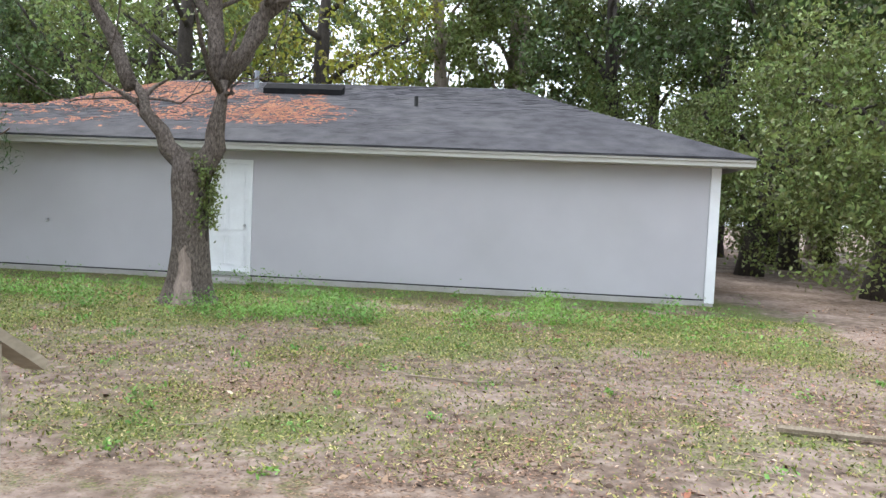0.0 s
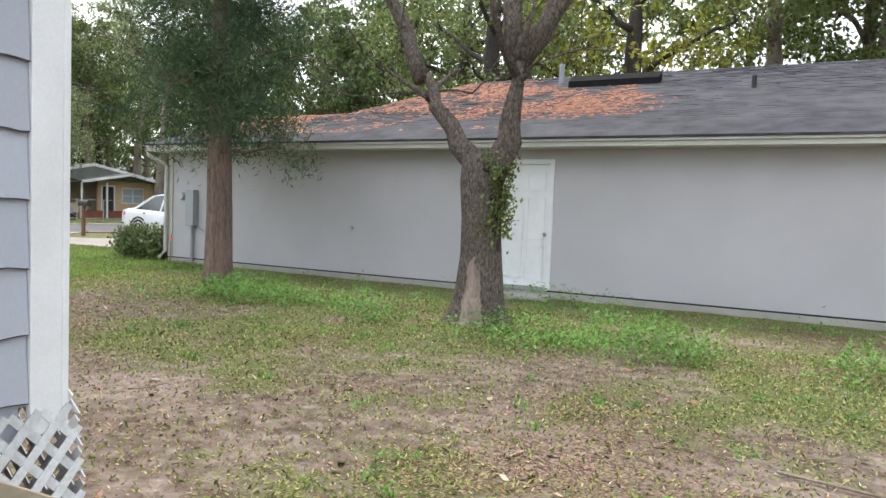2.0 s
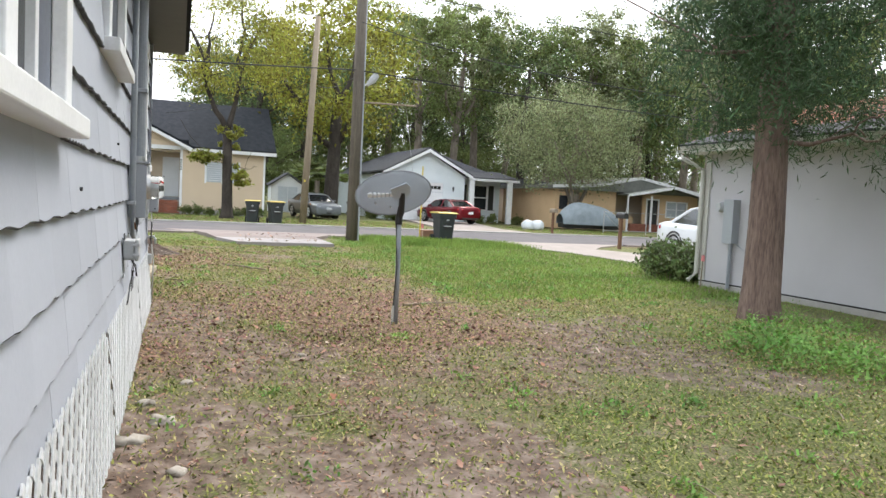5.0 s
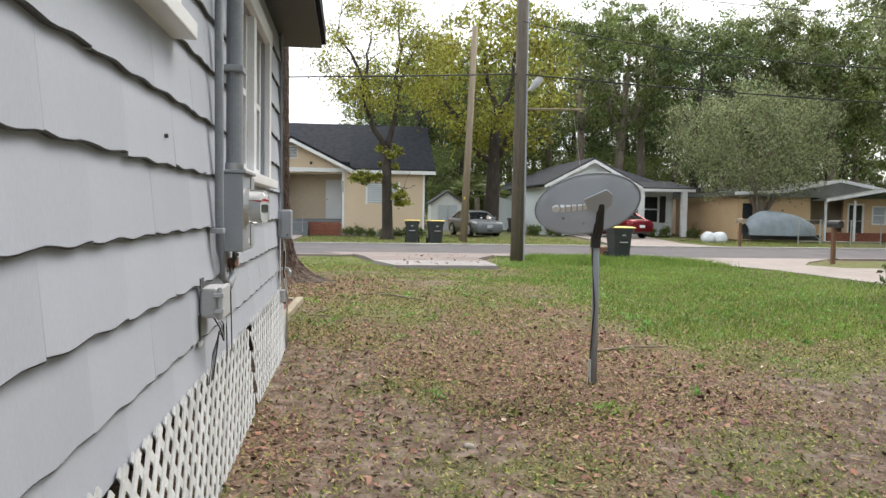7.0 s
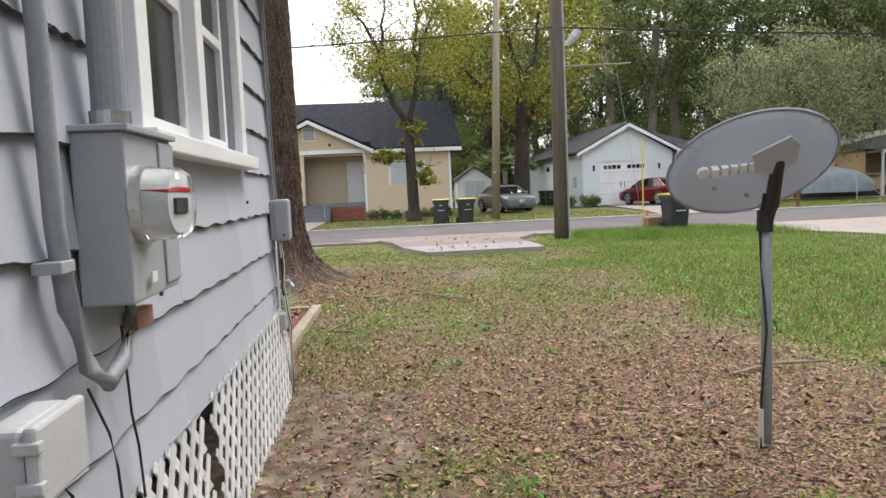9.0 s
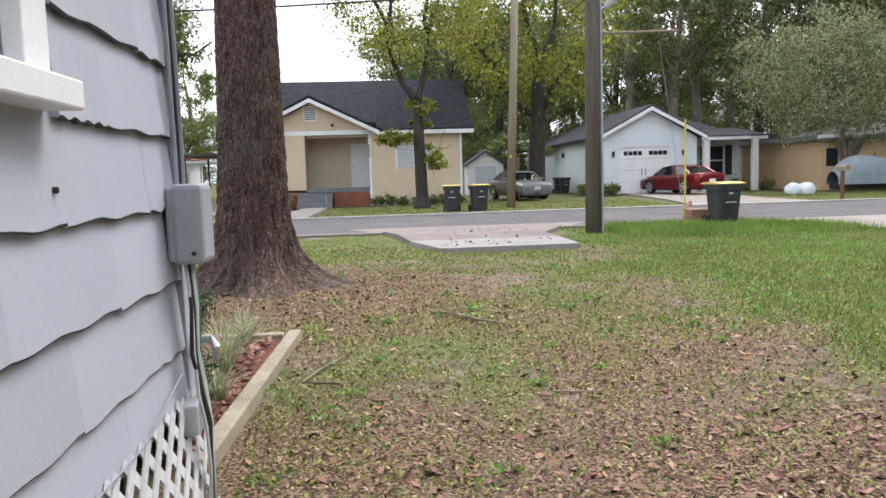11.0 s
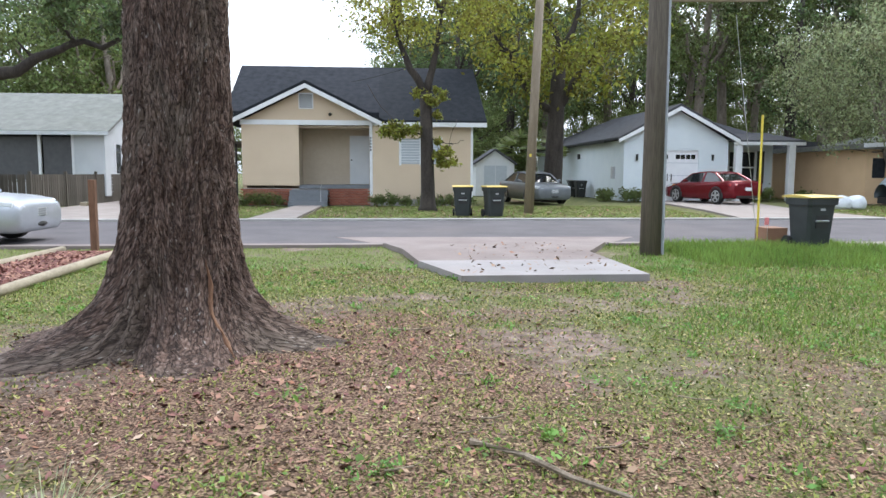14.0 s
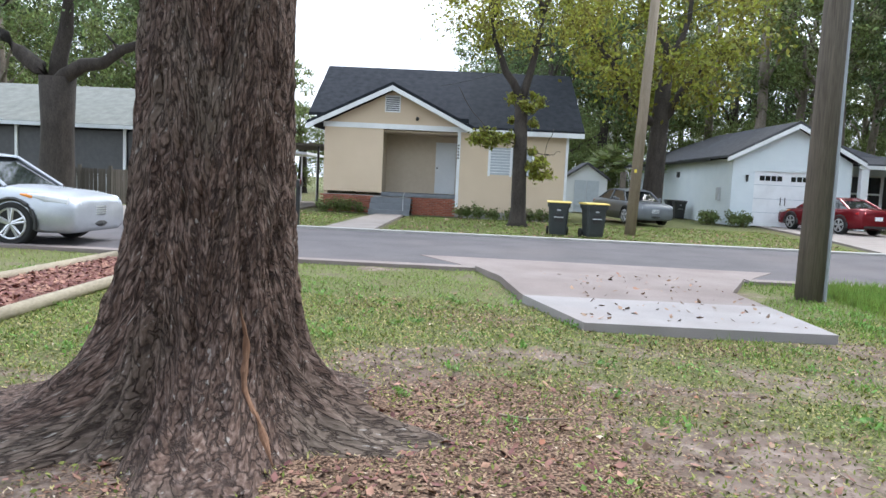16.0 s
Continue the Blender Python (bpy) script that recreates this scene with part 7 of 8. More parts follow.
for k in range(6):
    part("emblem_letter", B((-0.03, -0.225 + 0.042 * k, 0.028), (0.004, -0.195 + 0.042 * k, 0.072)), WHITE, refl)
part("emblem_disc", tube(bmesh.new(), [(-0.03, -0.26, 0.048), (-0.01, -0.26, 0.048)], [0.028, 0.028], 16), WHITE, refl)
for y, z in ((-0.04, -0.12), (0.1, -0.13), (-0.2, -0.05), (0.1, -0.19)):
    part("bolt", tube(bmesh.new(), [(-0.02, y, z), (0.008, y, z)], [0.009, 0.009], 8), STEEL, refl)
part("mount_arm", tube(bmesh.new(), [(0.06, -0.03, 1.10), (0.10, -0.02, 1.20), (0.21, -0.05, 1.40), (0.17, -0.03, 1.45)], [0.03, 0.034, 0.03, 0.022], 8), BLACK, dish, "black steel mount arm")
part("mount_cross", tube(bmesh.new(), [(0.18, -0.11, 1.40), (0.20, -0.02, 1.43), (0.16, 0.04, 1.46)], [0.014, 0.018, 0.014], 6), BLACK, dish)
part("clamp", tube(bmesh.new(), [(0.055, -0.03, 1.07), (0.062, -0.03, 1.17)], [0.038, 0.038], 10), BLACK, dish)
part("lead", tube(bmesh.new(), [(0.09, -0.05, 1.25), (0.06, -0.06, 1.1), (0.04, -0.04, 0.9), (0.065, -0.03, 0.6), (0.03, -0.04, 0.25), (0.04, -0.05, 0.0)], [0.006] * 6, 6), CABLE, dish)
part("ground_sleeve", rod((0.03, -0.045, 0.0), (0.034, -0.045, 0.2), 0.013, 8), CABLEW, dish)

# ---- electric service on the grey house ----
ep = thing("meter_panel", "grey painted electric meter panel with glass meter", "electric panel", (-8.91, WY + 0.02, 0))
part("cabinet", B((-0.17, 0.0, 1.10), (0.22, 0.12, 1.50), 0.006), GREYPAINT, ep)
part("cap", B((-0.18, 0.0, 1.50), (0.232, 0.135, 1.515), 0.003), GREYPAINT, ep)
part("front_seam", B((-0.17, 0.12, 1.12), (-0.04, 0.127, 1.49), 0.003), GREYPAINT, ep)
part("label_plate", B((0.08, 0.1305, 1.14), (0.12, 0.134, 1.165)), WHITE, ep)
part("meter_ring", tube(bmesh.new(), [(0.13, 0.12, 1.33), (0.13, 0.145, 1.33)], [0.095, 0.092], 28), STEEL, ep)
part("meter_body", tube(bmesh.new(), [(0.13, 0.145, 1.33), (0.13, 0.2, 1.33)], [0.058, 0.055], 28), LIGHTGREY, ep, "pale meter with red and black markings")
part("meter_mark", B((0.1, 0.15, 1.352), (0.18, 0.202, 1.36)), TAIL, ep)
part("meter_mark", B((0.12, 0.2, 1.31), (0.155, 0.204, 1.34)), BLACK, ep)
gl = part("meter_glass", tube(bmesh.new(), [(0.13, 0.145, 1.33), (0.13, 0.215, 1.33), (0.13, 0.235, 1.33), (0.13, 0.24, 1.33)], [0.088, 0.085, 0.07, 0.02], 28), glass_mat("clear_glass"), ep, smooth=True)
gl.visible_shadow = False
part("riser", rod((0.11, 0.06, 1.51), (0.09, 0.06, 2.94), 0.042, 18), CONDUIT, ep, "thick grey riser conduit")
part("riser_collar", rod((0.11, 0.06, 1.512), (0.11, 0.06, 1.555), 0.048, 18), STEEL, ep)
part("riser_strap", B((0.03, -0.01, 2.02), (0.17, 0.11, 2.05), 0.004), GREYPAINT, ep)
part("loop_conduit", tube(bmesh.new(), [(0.42, 0.035, 2.94), (0.42, 0.035, 1.9), (0.41, 0.035, 1.3), (0.38, 0.035, 1.12), (0.31, 0.04, 0.98), (0.23, 0.05, 0.925), (0.14, 0.055, 0.96), (0.06, 0.055, 1.06), (0.05, 0.055, 1.11)], [0.021] * 6 + [0.02, 0.014, 0.012], 12), CONDUIT, ep, smooth=True)
part("clip", B((0.385, 0.0, 1.20), (0.455, 0.06, 1.225), 0.003), GREYPAINT, ep)
for k, (x0, x1) in enumerate(((0.30, 0.16), (0.06, 0.0))):
    part("lead", tube(bmesh.new(), [(x0, 0.03, 0.93 + 0.1 * k), (x1 + 0.05, 0.035, 0.80), (x1, 0.03, 0.7), (x1 - 0.02, 0.03, 0.55)], [0.0035] * 4, 6), CABLE, ep)
part("loose_siding", B((-0.16, 0.01, 1.0), (-0.02, 0.045, 1.05), 0.002), CARD, ep)
jb = thing("outlet_box", "weatherproof pale grey outlet box on the shingles", "outlet box", (-8.31, WY + 0.02, 0))
part("body", B((-0.1, 0.0, 0.83), (0.1, 0.075, 0.965), 0.012), LIGHTGREY, jb)
part("cover", B((-0.106, 0.075, 0.825), (0.106, 0.1, 0.97), 0.008), LIGHTGREY, jb)
for z in (0.855, 0.925):
    part("hinge", B((0.09, 0.06, z), (0.114, 0.105, z + 0.02), 0.003), LIGHTGREY, jb)
part("broken_edge", B((0.06, 0.004, 0.965), (0.13, 0.012, 1.01)), EDGESHADE, jb, "dark gap in the broken shingle")
part("hole", B((0.1, 0.004, 0.735), (0.14, 0.007, 0.85)), BLACK, jb, "dark hole broken through the shingle")
part("torn_edge", B((0.09, 0.004, 0.715), (0.15, 0.014, 0.735)), WHITE, jb, "pale torn shingle edge")
for k in range(3):
    c, x = (CABLE, CONDUIT, CABLE)[k], 0.05 - 0.05 * k
    part("lead", tube(bmesh.new(), [(x, 0.05, 0.83), (x - 0.02, 0.075, 0.78), (x - 0.07 + 0.05 * k, 0.085, 0.71), (x - 0.11 + 0.06 * k, 0.06, 0.75), (x - 0.02, 0.045, 0.66), (x, 0.03, 0.52)], [0.0035] * 6, 6), c, jb, smooth=True)
nb = thing("phone_box", "grey telephone junction box at the house corner", "junction box", (-11.9, WY + 0.02, 0.033))
part("body", B((-0.075, 0.0, 1.02), (0.075, 0.08, 1.275), 0.012), GREYPAINT, nb)
part("cover", B((-0.082, 0.02, 1.012), (0.082, 0.125, 1.283), 0.018), GREYPAINT, nb)
part("lock", rod((0.08, 0.09, 1.05), (0.088, 0.09, 1.05), 0.008, 8), BLACK, nb)
for k, (x, bow, r, m) in enumerate(((0.05, -0.02, 0.006, CABLEW), (0.03, 0.03, 0.007, CABLE), (0.015, 0.0, 0.008, CABLE), (-0.01, 0.02, 0.006, CABLEW), (-0.05, 0.0, 0.007, GREEN_STAKE), (-0.03, 0.01, 0.008, CABLEW))):
    part("drop_cable", tube(bmesh.new(), [(x, 0.05, 1.02), (x + bow * 0.5, 0.06, 0.86), (x + bow, 0.055, 0.7), (x - bow * 0.6, 0.07, 0.56), (x * 0.5 - bow, 0.085, 0.44), (x * 0.4 - 0.02, 0.08, 0.28), (x - 0.03, 0.075, -0.03)], [r] * 7, 7), m, nb, smooth=True)
for k in range(3):
    x = 0.0 - 0.045 * k
    part("feed_cable", tube(bmesh.new(), [(x + 0.02, 0.03, 1.28), (x, 0.025, 1.4), (x, 0.02, 2.0), (x, 0.02, 2.93)], [0.009] * 4, 6), (CONDUIT, CABLE, CONDUIT)[k], nb)
part("splice_cover", B((-0.02, 0.0, 0.42), (0.09, 0.07, 0.53), 0.01), LIGHTGREY, nb, "pale splice cover")
part("valve", tube(bmesh.new(), [(-0.1, 0.02, 0.72), (-0.1, 0.08, 0.72), (-0.1, 0.1, 0.69), (-0.1, 0.1, 0.64)], [0.012, 0.018, 0.016, 0.012], 8), STEEL, nb)
wl_ = thing("wall_lead", "thin cable stapled along the lattice top", "cable")
part("lead", tube(bmesh.new(), [(-9.2, WY + 0.045, 0.6), (-9.8, WY + 0.05, 0.575), (-10.6, WY + 0.05, 0.59), (-11.4, WY + 0.05, 0.585), (-11.8, WY + 0.05, 0.68)], [0.003] * 5, 6), CONDUIT, wl_)
for k in range(5):
    part("nail", rod((-4.2 - 1.7 * k, WY + 0.015, 1.05 + 0.262 * (k % 3)), (-4.2 - 1.7 * k, WY + 0.03, 1.05 + 0.262 * (k % 3)), 0.008, 6), BLACK, grey_house)

# ---- back steps beside the end wall ----
st = thing("back_steps", "raw timber back steps with a sloping hand rail", "steps")
for y, z in ((1.30, 0.90), (0.35, 1.50)):
    part("newel", B((-1.99, y - 0.045, -0.05), (-1.90, y + 0.045, z), 0.006), TIMBER, st)
bm = bmesh.new()
prism(bm, [(1.60, 0.745), (1.62, 0.785), (0.25, 1.64), (0.25, 1.60)], 0, -2.0, -1.90)
part("hand_rail", bm, TIMBER, st)
bm = bmesh.new()
prism(bm, [(1.55, 0.0), (1.55, 0.16), (0.2, 1.0), (0.2, 0.78)], 0, -2.04, -2.0)
part("stringer", bm, TIMBER, st)
for k in range(5):
    part("tread", B((-3.3, 1.30 - 0.27 * k, 0.14 + 0.17 * k), (-2.04, 1.56 - 0.27 * k, 0.18 + 0.17 * k), 0.005), TIMBER, st)

# ---- planting beds ----
tm = thing("bed_timber", "squared pale timber edging the planting bed", "timber", (-14.1, 2.50, 0), -2.5)
part("beam", B((-1.25, -0.05, -0.02), (1.55, 0.05, 0.09), 0.012), TIMBER, tm)
tm2 = thing("bed_timber", "squared pale timber across the end of the bed", "timber", (-15.27, 1.94, 0))
part("beam", B((-0.05, -0.8, -0.02), (0.05, 0.53, 0.085), 0.012), TIMBER, tm2)
bm = bmesh.new()
prism(bm, [(-15.22, 0.6), (-12.7, 0.6), (-12.7, 2.42), (-15.22, 2.46)], 2, -0.05, 0.045)
tagged(link("mulch_bed", bm, MULCH), "red-brown bark mulch in the planting bed", "mulch", kind="structure")
bm = bmesh.new()
prism(bm, [(-25.2, -2.05), (-19.2, -2.1), (-19.2, -0.85), (-25.2, -0.95)], 2, -0.05, 0.05)
tagged(link("mulch_bed", bm, MULCH), "red-brown bark mulch in the street-side bed", "mulch", kind="structure")
for a, b in (((-19.0, -0.78), (-25.2, -0.9)), ((-19.0, -2.15), (-25.4, -2.0))):
    t3 = thing("log_edging", "rounded pale landscape timber along the mulch bed", "timber", (0, 0, 0))
    part("log", tube(bmesh.new(), [(a[0], a[1], 0.05), ((a[0] + b[0]) / 2, (a[1] + b[1]) / 2, 0.055), (b[0], b[1], 0.05)], [0.065] * 3, 10), TIMBER, t3, smooth=True)


def lilyturf(at, n, ln, seed, pale=True):
    rr = np.random.default_rng(seed)
    th = thing("lilyturf", "variegated pale striped grass tuft in the bed", "grass plant", at)
    c, u, r = [], [], []
    for k in range(n):
        a, l0 = rr.uniform(0, 6.28), ln * rr.uniform(0.6, 1.1)
        reach = rr.uniform(0.25, 0.9)
        prev = np.array([0.03 * math.cos(a), 0.03 * math.sin(a), 0.0])
        for s in range(4):
            t0 = (s + 1) / 4
            p = np.array([reach * l0 * t0 * math.cos(a), reach * l0 * t0 * math.sin(a), l0 * (1.1 * t0 - 0.75 * reach * t0 * t0)])
            d = p - prev
            side = np.array([-math.sin(a), math.cos(a), 0]) * 0.007 * (1.15 - 0.8 * t0)
            c.append((p + prev) / 2)
            u.append(d * 0.62)
            r.append(side)
            prev = p
    quads("foliage", c, u, r, LILY, th)
    return th


LILY = mat("variegated_blade", (0.26, 0.31, 0.15), (0.60, 0.60, 0.40), 0.6, scale=3, fine=30, bump=0, island=0.4, trans=0.3)
for k, (x, y, s) in enumerate(((-14.25, 2.22, 0.5), (-15.08, 2.2, 0.36), (-13.6, 2.3, 0.3), (-14.9, 1.5, 0.3))):
    lilyturf((x, y, 0.04), 120, s, 200 + k)
for k, (x, y, r, h) in enumerate(((-13.15, 1.98, 0.36, 0.72), (-13.55, 1.75, 0.42, 0.9), (-13.05, 1.5, 0.4, 0.8), (-14.3, 1.78, 0.36, 0.78), (-14.5, 1.3, 0.42, 0.85), (-13.75, 1.3, 0.42, 0.85), (-12.8, 2.2, 0.26, 0.45))):
    rr = np.random.default_rng(300 + k)
    th = thing("dark_bush", "dark green needle-leaved bush in the bed", "bush", (x, y, 0.03), group="bushes by the corner")
    st_ = bmesh.new()
    cl = []
    for q in range(26):
        a = rr.uniform(0, 6.28)
        tip = (r * rr.uniform(0.3, 1) * math.cos(a), r * rr.uniform(0.3, 1) * math.sin(a), h * rr.uniform(0.45, 1.3))
        tube(st_, [(0, 0, 0), (tip[0] * 0.4, tip[1] * 0.4, tip[2] * 0.5), tip], [0.01, 0.007, 0.003], 5)
        for f in np.linspace(0.25, 1.0, 9):
            cl.append((tip[0] * f, tip[1] * f, tip[2] * f, 0.055))
    part("stem_cluster", st_, STICKM, th)
    leaf_cloud("leaves", cl, 40, 0.6, 0.03, LEAF_C, th, 0.8, rng=rr, thin=0.16)
# dark round bush at the stucco house corner
for k, (x, y) in enumerate(((-15.1, 12.2), (-14.5, 12.35), (-15.7, 12.6))):
    shrub("dense dark green shrub at the house corner", (x, y, 0), 0.55, 0.75, LEAF_D, 26, 0.05, 70 + k)

# ---- sticks, stones and debris ----
def stick(pts, r=0.012, label="fallen bare twig on the ground"):
    p = [(a, b, hill(a, b) + 0.012 + r) for a, b in pts]
    return tagged(link("stick", tube(bmesh.new(), p, list(np.linspace(r, r * 0.5, len(p))), 6), STICKM), label, "stick", "fallen sticks")


stick([(-16.15, 3.74), (-15.94, 3.97), (-15.68, 4.12), (-15.46, 4.32)], 0.02)
stick([(-13.9, 3.0), (-13.95, 2.75), (-14.3, 2.85), (-14.6, 3.0)], 0.01)
stick([(-11.6, 5.6), (-11.8, 6.0), (-11.75, 6.4)], 0.014)
stick([(-0.9, 5.1), (-0.3, 5.0), (0.2, 5.2)], 0.012)
stick([(1.9, 4.1), (2.7, 4.0), (3.6, 3.8)], 0.03)
rs = np.random.default_rng(77)
for k in range(110):
    x, y = rs.uniform(-21, 2), rs.uniform(2.9, 8.5)
    a, ln = rs.uniform(0, 3.14), rs.uniform(0.12, 0.5)
    if math.hypot(x + 18.66, y - 1.68) < 1.3:
        continue
    stick([(x, y), (x + ln * 0.5 * math.cos(a), y + ln * 0.5 * math.sin(a)), (x + ln * math.cos(a + 0.3), y + ln * math.sin(a + 0.3))], rs.uniform(0.003, 0.008))
for k, (x, y, s) in enumerate(((-7.25, 2.85, 0.09), (-7.6, 2.75, 0.07), (-6.9, 2.72, 0.1), (-8.1, 3.0, 0.05), (-6.4, 2.95, 0.06), (-8.9, 3.9, 0.04), (-5.2, 4.5, 0.04))):
    bm = bmesh.new()
    bmesh.ops.create_icosphere(bm, subdivisions=2, radius=s)
    for v in bm.verts:
        v.co *= 0.75 + 0.6 * noise.noise(v.co * 14 + Vector((k * 5, 0, 0)))
        v.co.z *= 0.55
    o = link("stone", bm, STONE, smooth=True)
    o.matrix_world = pose(x, y, hill(x, y) + s * 0.05, 0, 0, k * 50)
    tagged(o, "pale rough stone half sunk in the soil", "stone", "stones by the wall")

# ---- ground cover ----
rg = np.random.default_rng(17)
GX, GY = np.arange(-27, 5.2, 0.15), np.arange(-7, 15.2, 0.15)


def field(fn):
    return np.array([[fn(x, y) for y in GY] for x in GX])


F_GREEN, F_LITTER, F_HILL = field(green_at), field(litter_at), field(hill)


def at(f, x, y):
    u, v = np.clip((x + 27) / 0.15, 0, len(GX) - 1.001), np.clip((y + 7) / 0.15, 0, len(GY) - 1.001)
    i, j = u.astype(int), v.astype(int)
    p, q = u - i, v - j
    return f[i, j] * (1 - p) * (1 - q) + f[i + 1, j] * p * (1 - q) + f[i, j + 1] * (1 - p) * q + f[i + 1, j + 1] * p * q


def bump2(x, y, cx, cy, sx, sy):
    return np.exp(-(((x - cx) / sx) ** 2 + ((y - cy) / sy) ** 2))


def ramp_up(v, a, b):
    return np.clip((v - a) / (b - a), 0, 1)


DRIVE_X, DRIVE_Y = (-26.3, -24.2, -21.5, -18.8, -14.6), (11.4, 12.7, 13.55, 13.7, 13.95)


def scatter(n, x0, x1, y0, y1, dens):
    """Points on open soil, kept with the chance that dens(x, y) gives."""
    x, y = rg.uniform(x0, x1, n), rg.uniform(y0, y1, n)
    keep = rg.uniform(0, 1, n) < dens(x, y)
    keep &= ~((y < WY + 0.05) & (x > -12.9))
    keep &= ~((y > NY - 0.05) & (x > NX0) & (x < NX1))
    keep &= ~((x < -21.55) & (y > 3.5) & (y < 7.3) & ((x < -24.3) | ((y > 4.25) & (y < 6.75))))
    keep &= ~((x > -15.6) & (x < -12.6) & (y > 0.6) & (y < 2.55))
    keep &= np.hypot(x + 18.66, y - 1.68) > 0.62
    keep &= ~((x > -25.3) & (x < -19.1) & (y > -2.1) & (y < -0.8))
    keep &= ~((x < -14.5) & (y > np.interp(x, DRIVE_X, DRIVE_Y)))
    x, y = x[keep], y[keep]
    return np.stack([x, y, at(F_HILL, x, y)], 1)


def green(x, y):
    return at(F_GREEN, x, y)


def litter(x, y):
    return at(F_LITTER, x, y)


def blades(name, pts, h, w, material, label, lean=0.5):
    n = len(pts)
    a = rg.uniform(0, 2 * math.pi, n)
    hh = h * rg.uniform(0.5, 1.4, (n, 1))
    up = np.stack([np.cos(a) * lean * rg.uniform(0.2, 1.6, n), np.sin(a) * lean * rg.uniform(0.2, 1.6, n), np.ones(n)], 1)
    up = up / np.linalg.norm(up, axis=1, keepdims=True) * hh * 0.5
    b = rg.uniform(0, 2 * math.pi, n)
    r = np.stack([np.cos(b), np.sin(b), np.zeros(n)], 1) * w
    return quads(name, pts + up, up, r, material, None, "stuff", label, "grass", tip=0.5)


def broadleaf(name, pts, s, material, label, lift=0.02, cat="leaves", wide=0.55, tilt=0.35):
    n = len(pts)
    a = rg.uniform(0, 2 * math.pi, n)
    u = np.stack([np.cos(a), np.sin(a), rg.normal(0, tilt, n)], 1)
    r = np.stack([-np.sin(a), np.cos(a), rg.normal(0, tilt, n)], 1)
    ss = s * rg.uniform(0.5, 1.5, (n, 1))
    p = pts.copy()
    p[:, 2] += 0.004 + lift * rg.uniform(0.0, 1.0, n)
    return quads(name, p, u * ss, r * ss * wide, material, None, "stuff", label, cat)


blades("grass", scatter(300000, -26, 4, -2.5, 12.1, lambda x, y: np.maximum(0, green(x, y) - 0.35)), 0.035, 0.005, GRASS, "short patchy lawn grass", 0.9)
tc = scatter(3600, -24, 4, -2.5, 11.5, lambda x, y: 0.05 + 0.55 * np.maximum(0, green(x, y) - 0.2))
ti = np.repeat(np.arange(len(tc)), 30)
tp = tc[ti] + rg.normal(0, 1, (len(ti), 3)) * np.array([0.045, 0.045, 0.0]) * rg.uniform(0.5, 2.0, (len(tc), 1))[ti]
broadleaf("weed_tufts", tp, 0.016, WEED, "small scattered weed tufts", 0.05, "weeds", 0.5, 0.7)
blades("grass", scatter(70000, -26, -12, 5.5, 14.2, lambda x, y: np.maximum(0, green(x, y) - 0.5) * 1.3), 0.075, 0.007, LUSH, "lush verge grass")
blades("grass", scatter(30000, -26, -19, -6, 4.2, lambda x, y: np.maximum(0, green(x, y) - 0.3)), 0.045, 0.006, GRASS, "lawn grass by the street", 0.8)
blades("grass", scatter(24000, -25.8, -22.5, 8.2, 13.5, lambda x, y: 0.2 + 0.8 * ramp_up(-x, 22.5, 24.0)), 0.17, 0.007, LUSH, "tall unmown verge grass round the bin")
F_W = field(lambda a, b: noise.noise(Vector((a * 1.1, b * 1.3, 33))) + 0.6 * noise.noise(Vector((a * 3.1, b * 3.3, 3))))


def weeds(x, y):
    v = -0.25 + 1.1 * at(F_W, x, y) + 1.1 * bump2(x, y, -2.9, 8.1, 1.7, 0.75) + 1.0 * bump2(x, y, -7.6, 8.7, 2.0, 0.7) + 0.5 * bump2(x, y, 0.5, 9.0, 2.0, 0.8)
    return np.clip(v, 0, 1) * ramp_up(y, 6.9, 7.8) * ramp_up(11.4 - y, 0, 1.2) * ramp_up(x, -10.5, -9.0)


broadleaf("clover", scatter(170000, -25, 4, -2.5, 12.0, lambda x, y: np.maximum(0, green(x, y) - 0.25) * 0.6), 0.012, WEED, "low clover and weed leaves", 0.02)
wp = scatter(150000, -10.5, 4, 6.8, 11.6, weeds)
wp[:, 2] += 0.34 * np.clip(at(F_W, wp[:, 0] * 1.0, wp[:, 1]) + 0.5, 0.1, 1.2) * rg.uniform(0, 1, len(wp))
broadleaf("weed_patch", wp, 0.020, WEED, "knee-low green weeds by the forked tree", 0.05, "weeds", 0.5, 0.6)
F_P = field(lambda a, b: 0.5 + 0.9 * noise.noise(Vector((a * 1.3, b * 1.6, 71))) + 0.7 * noise.noise(Vector((a * 4.0, b * 4.6, 8.8))))


def patch(x, y):
    return np.clip(at(F_P, x, y), 0, 1.2)


broadleaf("leaf_bits", scatter(900000, -23, 8, -2.5, 10.5, lambda x, y: np.clip((0.26 + 0.45 * litter(x, y) - 0.25 * green(x, y)) * (0.35 + 1.2 * patch(x, y)), 0.06, 0.85) * ramp_up(11.5 - y, 0, 3)), 0.0135, DRYBITS, "crumbled dry leaf and straw bits", 0.006, "litter", 0.3, 0.34)
broadleaf("green_bits", scatter(660000, -23, 4.5, -2.5, 10.5, lambda x, y: np.clip(0.16 + (0.22 + 0.8 * green(x, y)) * (0.15 + 0.9 * (1.1 - patch(x, y))), 0.0, 0.8)), 0.012, GREENBITS, "tiny low weeds and grass bits", 0.02, "weeds", 0.4, 0.6)
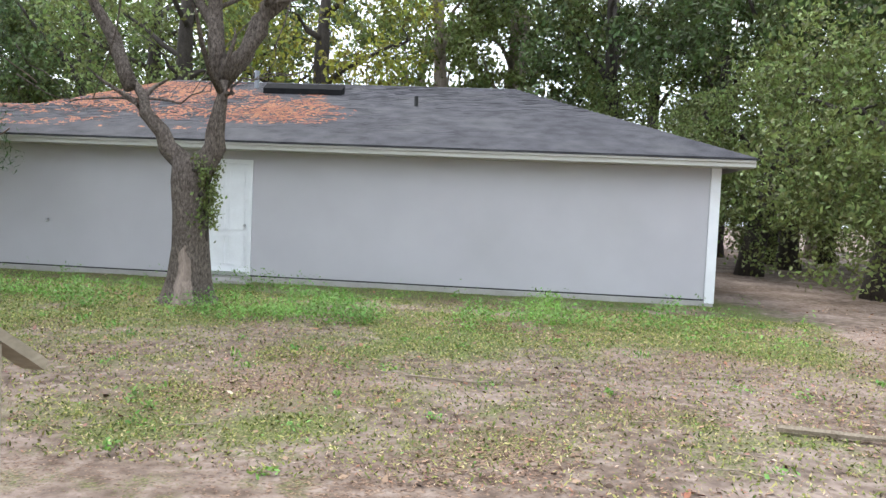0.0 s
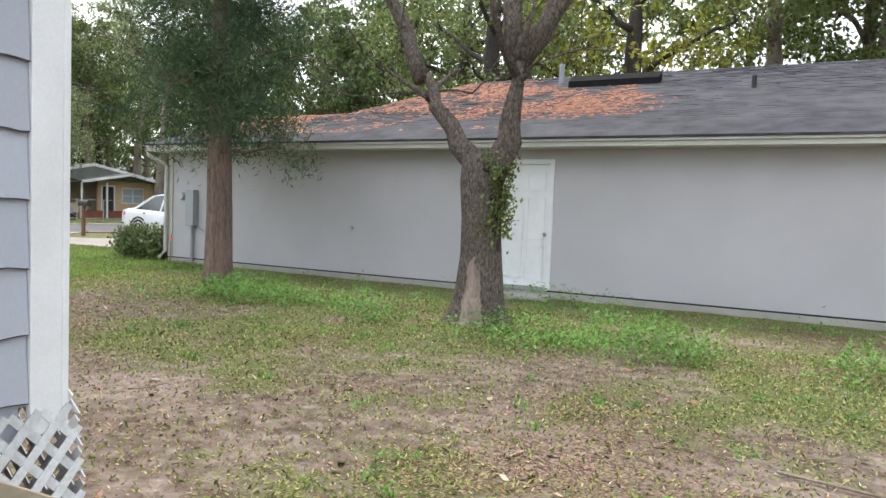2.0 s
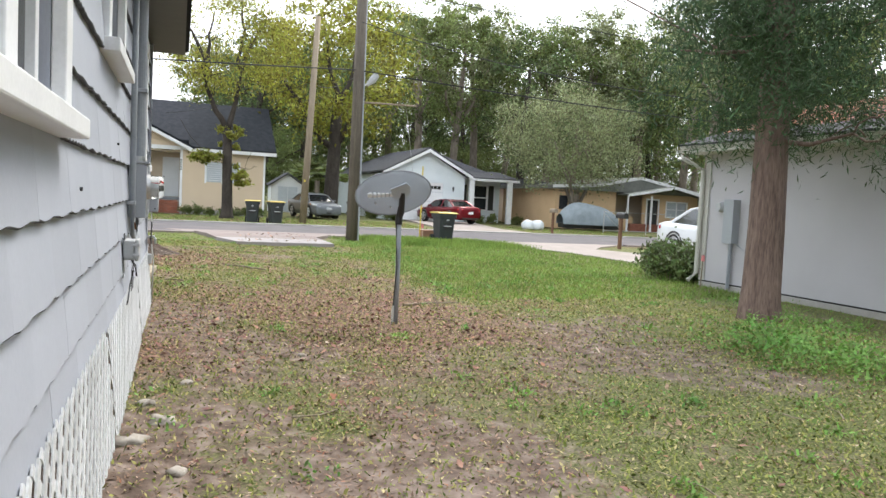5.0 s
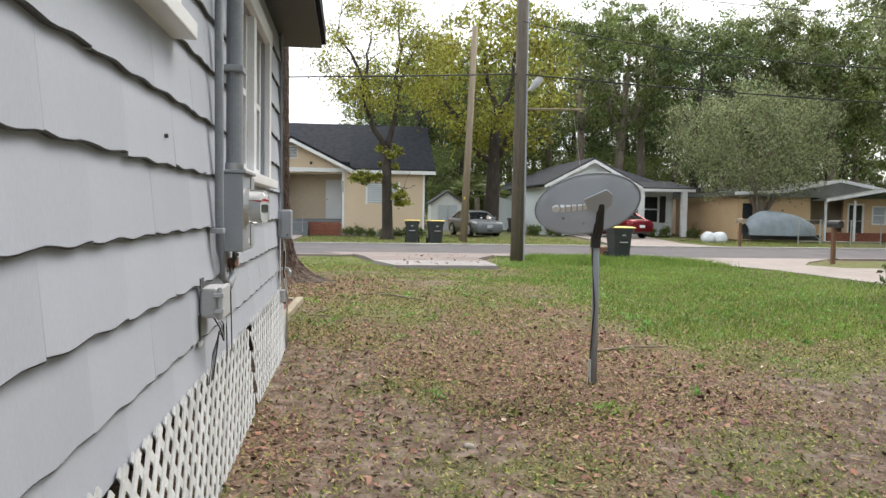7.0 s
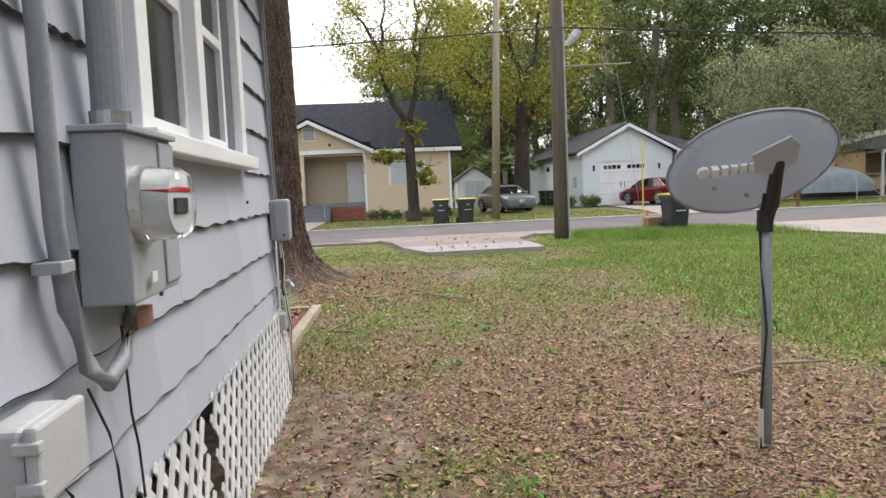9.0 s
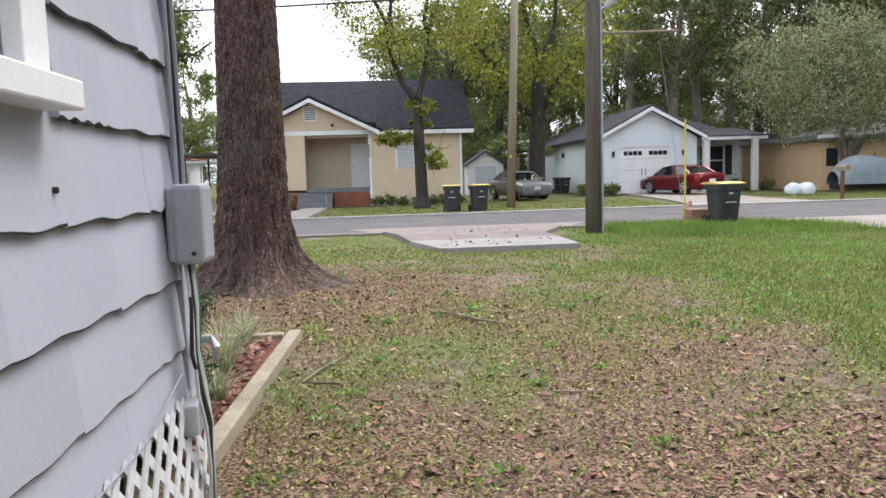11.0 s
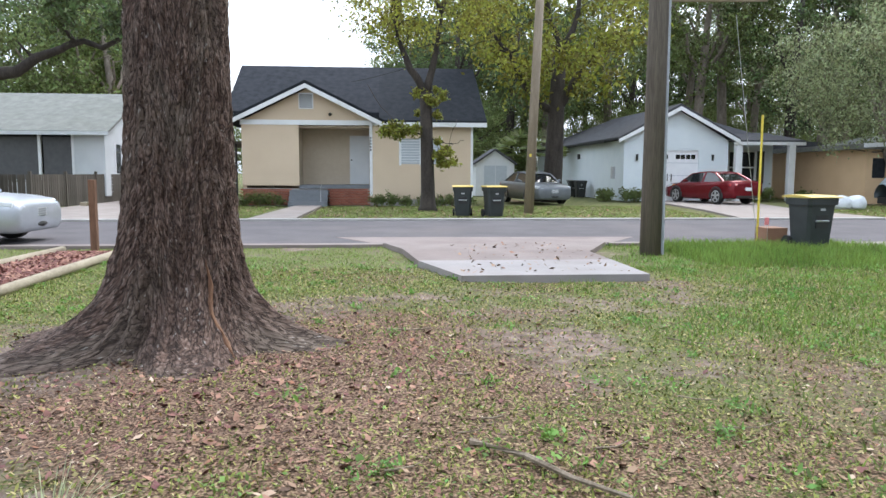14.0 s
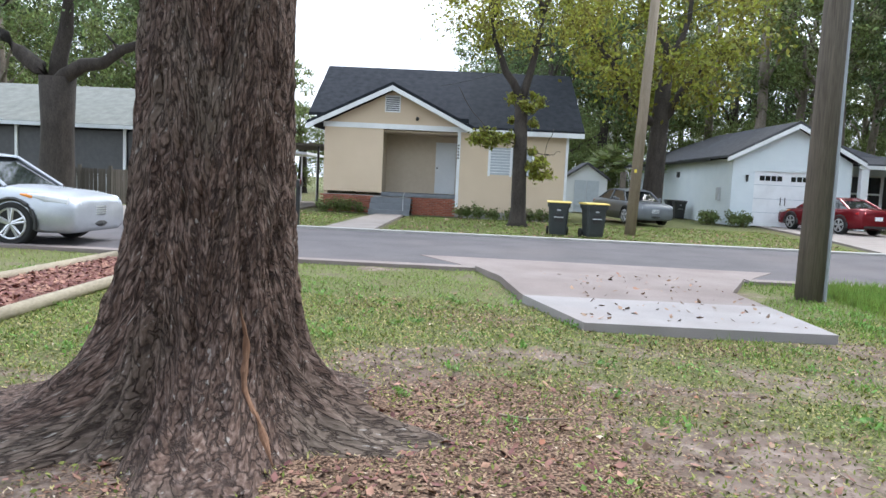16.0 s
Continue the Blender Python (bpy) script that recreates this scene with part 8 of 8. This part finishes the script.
broadleaf("leaf_litter", scatter(70000, -24, 8, -2.5, 13, lambda x, y: np.clip(litter(x, y) - 0.1, 0.06, 1) * (0.2 + patch(x, y)) * 0.7), 0.026, DRYBITS, "scattered dry brown leaves", 0.012, "leaves", 0.55, 0.32)
broadleaf("red_leaf_litter", scatter(52000, -24, 3, -0.6, 9.5, lambda x, y: 0.03 + 0.8 * bump2(x, y, -17.8, 2.5, 1.7, 1.3) + 0.35 * bump2(x, y, -18.66, 1.5, 1.3, 1.3) + 0.85 * bump2(x, y, -11.4, 5.2, 2.4, 1.4) + 0.55 * bump2(x, y, -10.6, 3.3, 2.4, 0.6) + 0.3 * bump2(x, y, 3.0, 5.4, 1.8, 1.0)), 0.026, REDLEAF, "reddish fallen leaves round the oak", 0.016, "leaves", 0.5, 0.34)
for x0, x1, y0, y1, n in ((-15.2, -12.75, 0.7, 2.4, 2600), (-25.1, -19.3, -2.0, -0.95, 3500)):
    mp_ = np.stack([rg.uniform(x0, x1, n), rg.uniform(y0, y1, n), np.full(n, 0.05)], 1)
    broadleaf("mulch_chips", mp_, 0.028, REDLEAF, "loose red bark chips", 0.015)
mp_ = np.stack([rg.uniform(-25.8, -21.8, 160), rg.uniform(4.3, 6.6, 160), np.full(160, 0.092)], 1)
broadleaf("slab_leaves", mp_, 0.03, DRYBITS, "dry leaves on the concrete slab", 0.008)


def far_lawn(n, x0, x1, y0, y1):
    """Points on the lawns across the street, clear of paths and drives."""
    x, y = rg.uniform(x0, x1, n), rg.uniform(y0, y1, n)
    keep = ~((y > -0.6) & (y < 1.1)) & ~((y > 13.8 - 0.1 * (x + 33)) & (y < 19.0 - 0.2 * (x + 33))) & ~(y < -3.0)
    x, y = x[keep], y[keep]
    return np.stack([x, y, np.full(len(x), -0.02)], 1)


blades("grass", far_lawn(60000, -43, -33.4, -3, 27), 0.055, 0.011, GRASS, "patchy lawn grass across the street", 0.8)
broadleaf("leaf_litter", far_lawn(9000, -43, -33.4, -3, 27), 0.04, DRYBITS, "dry leaves on the lawn across the street", 0.03)
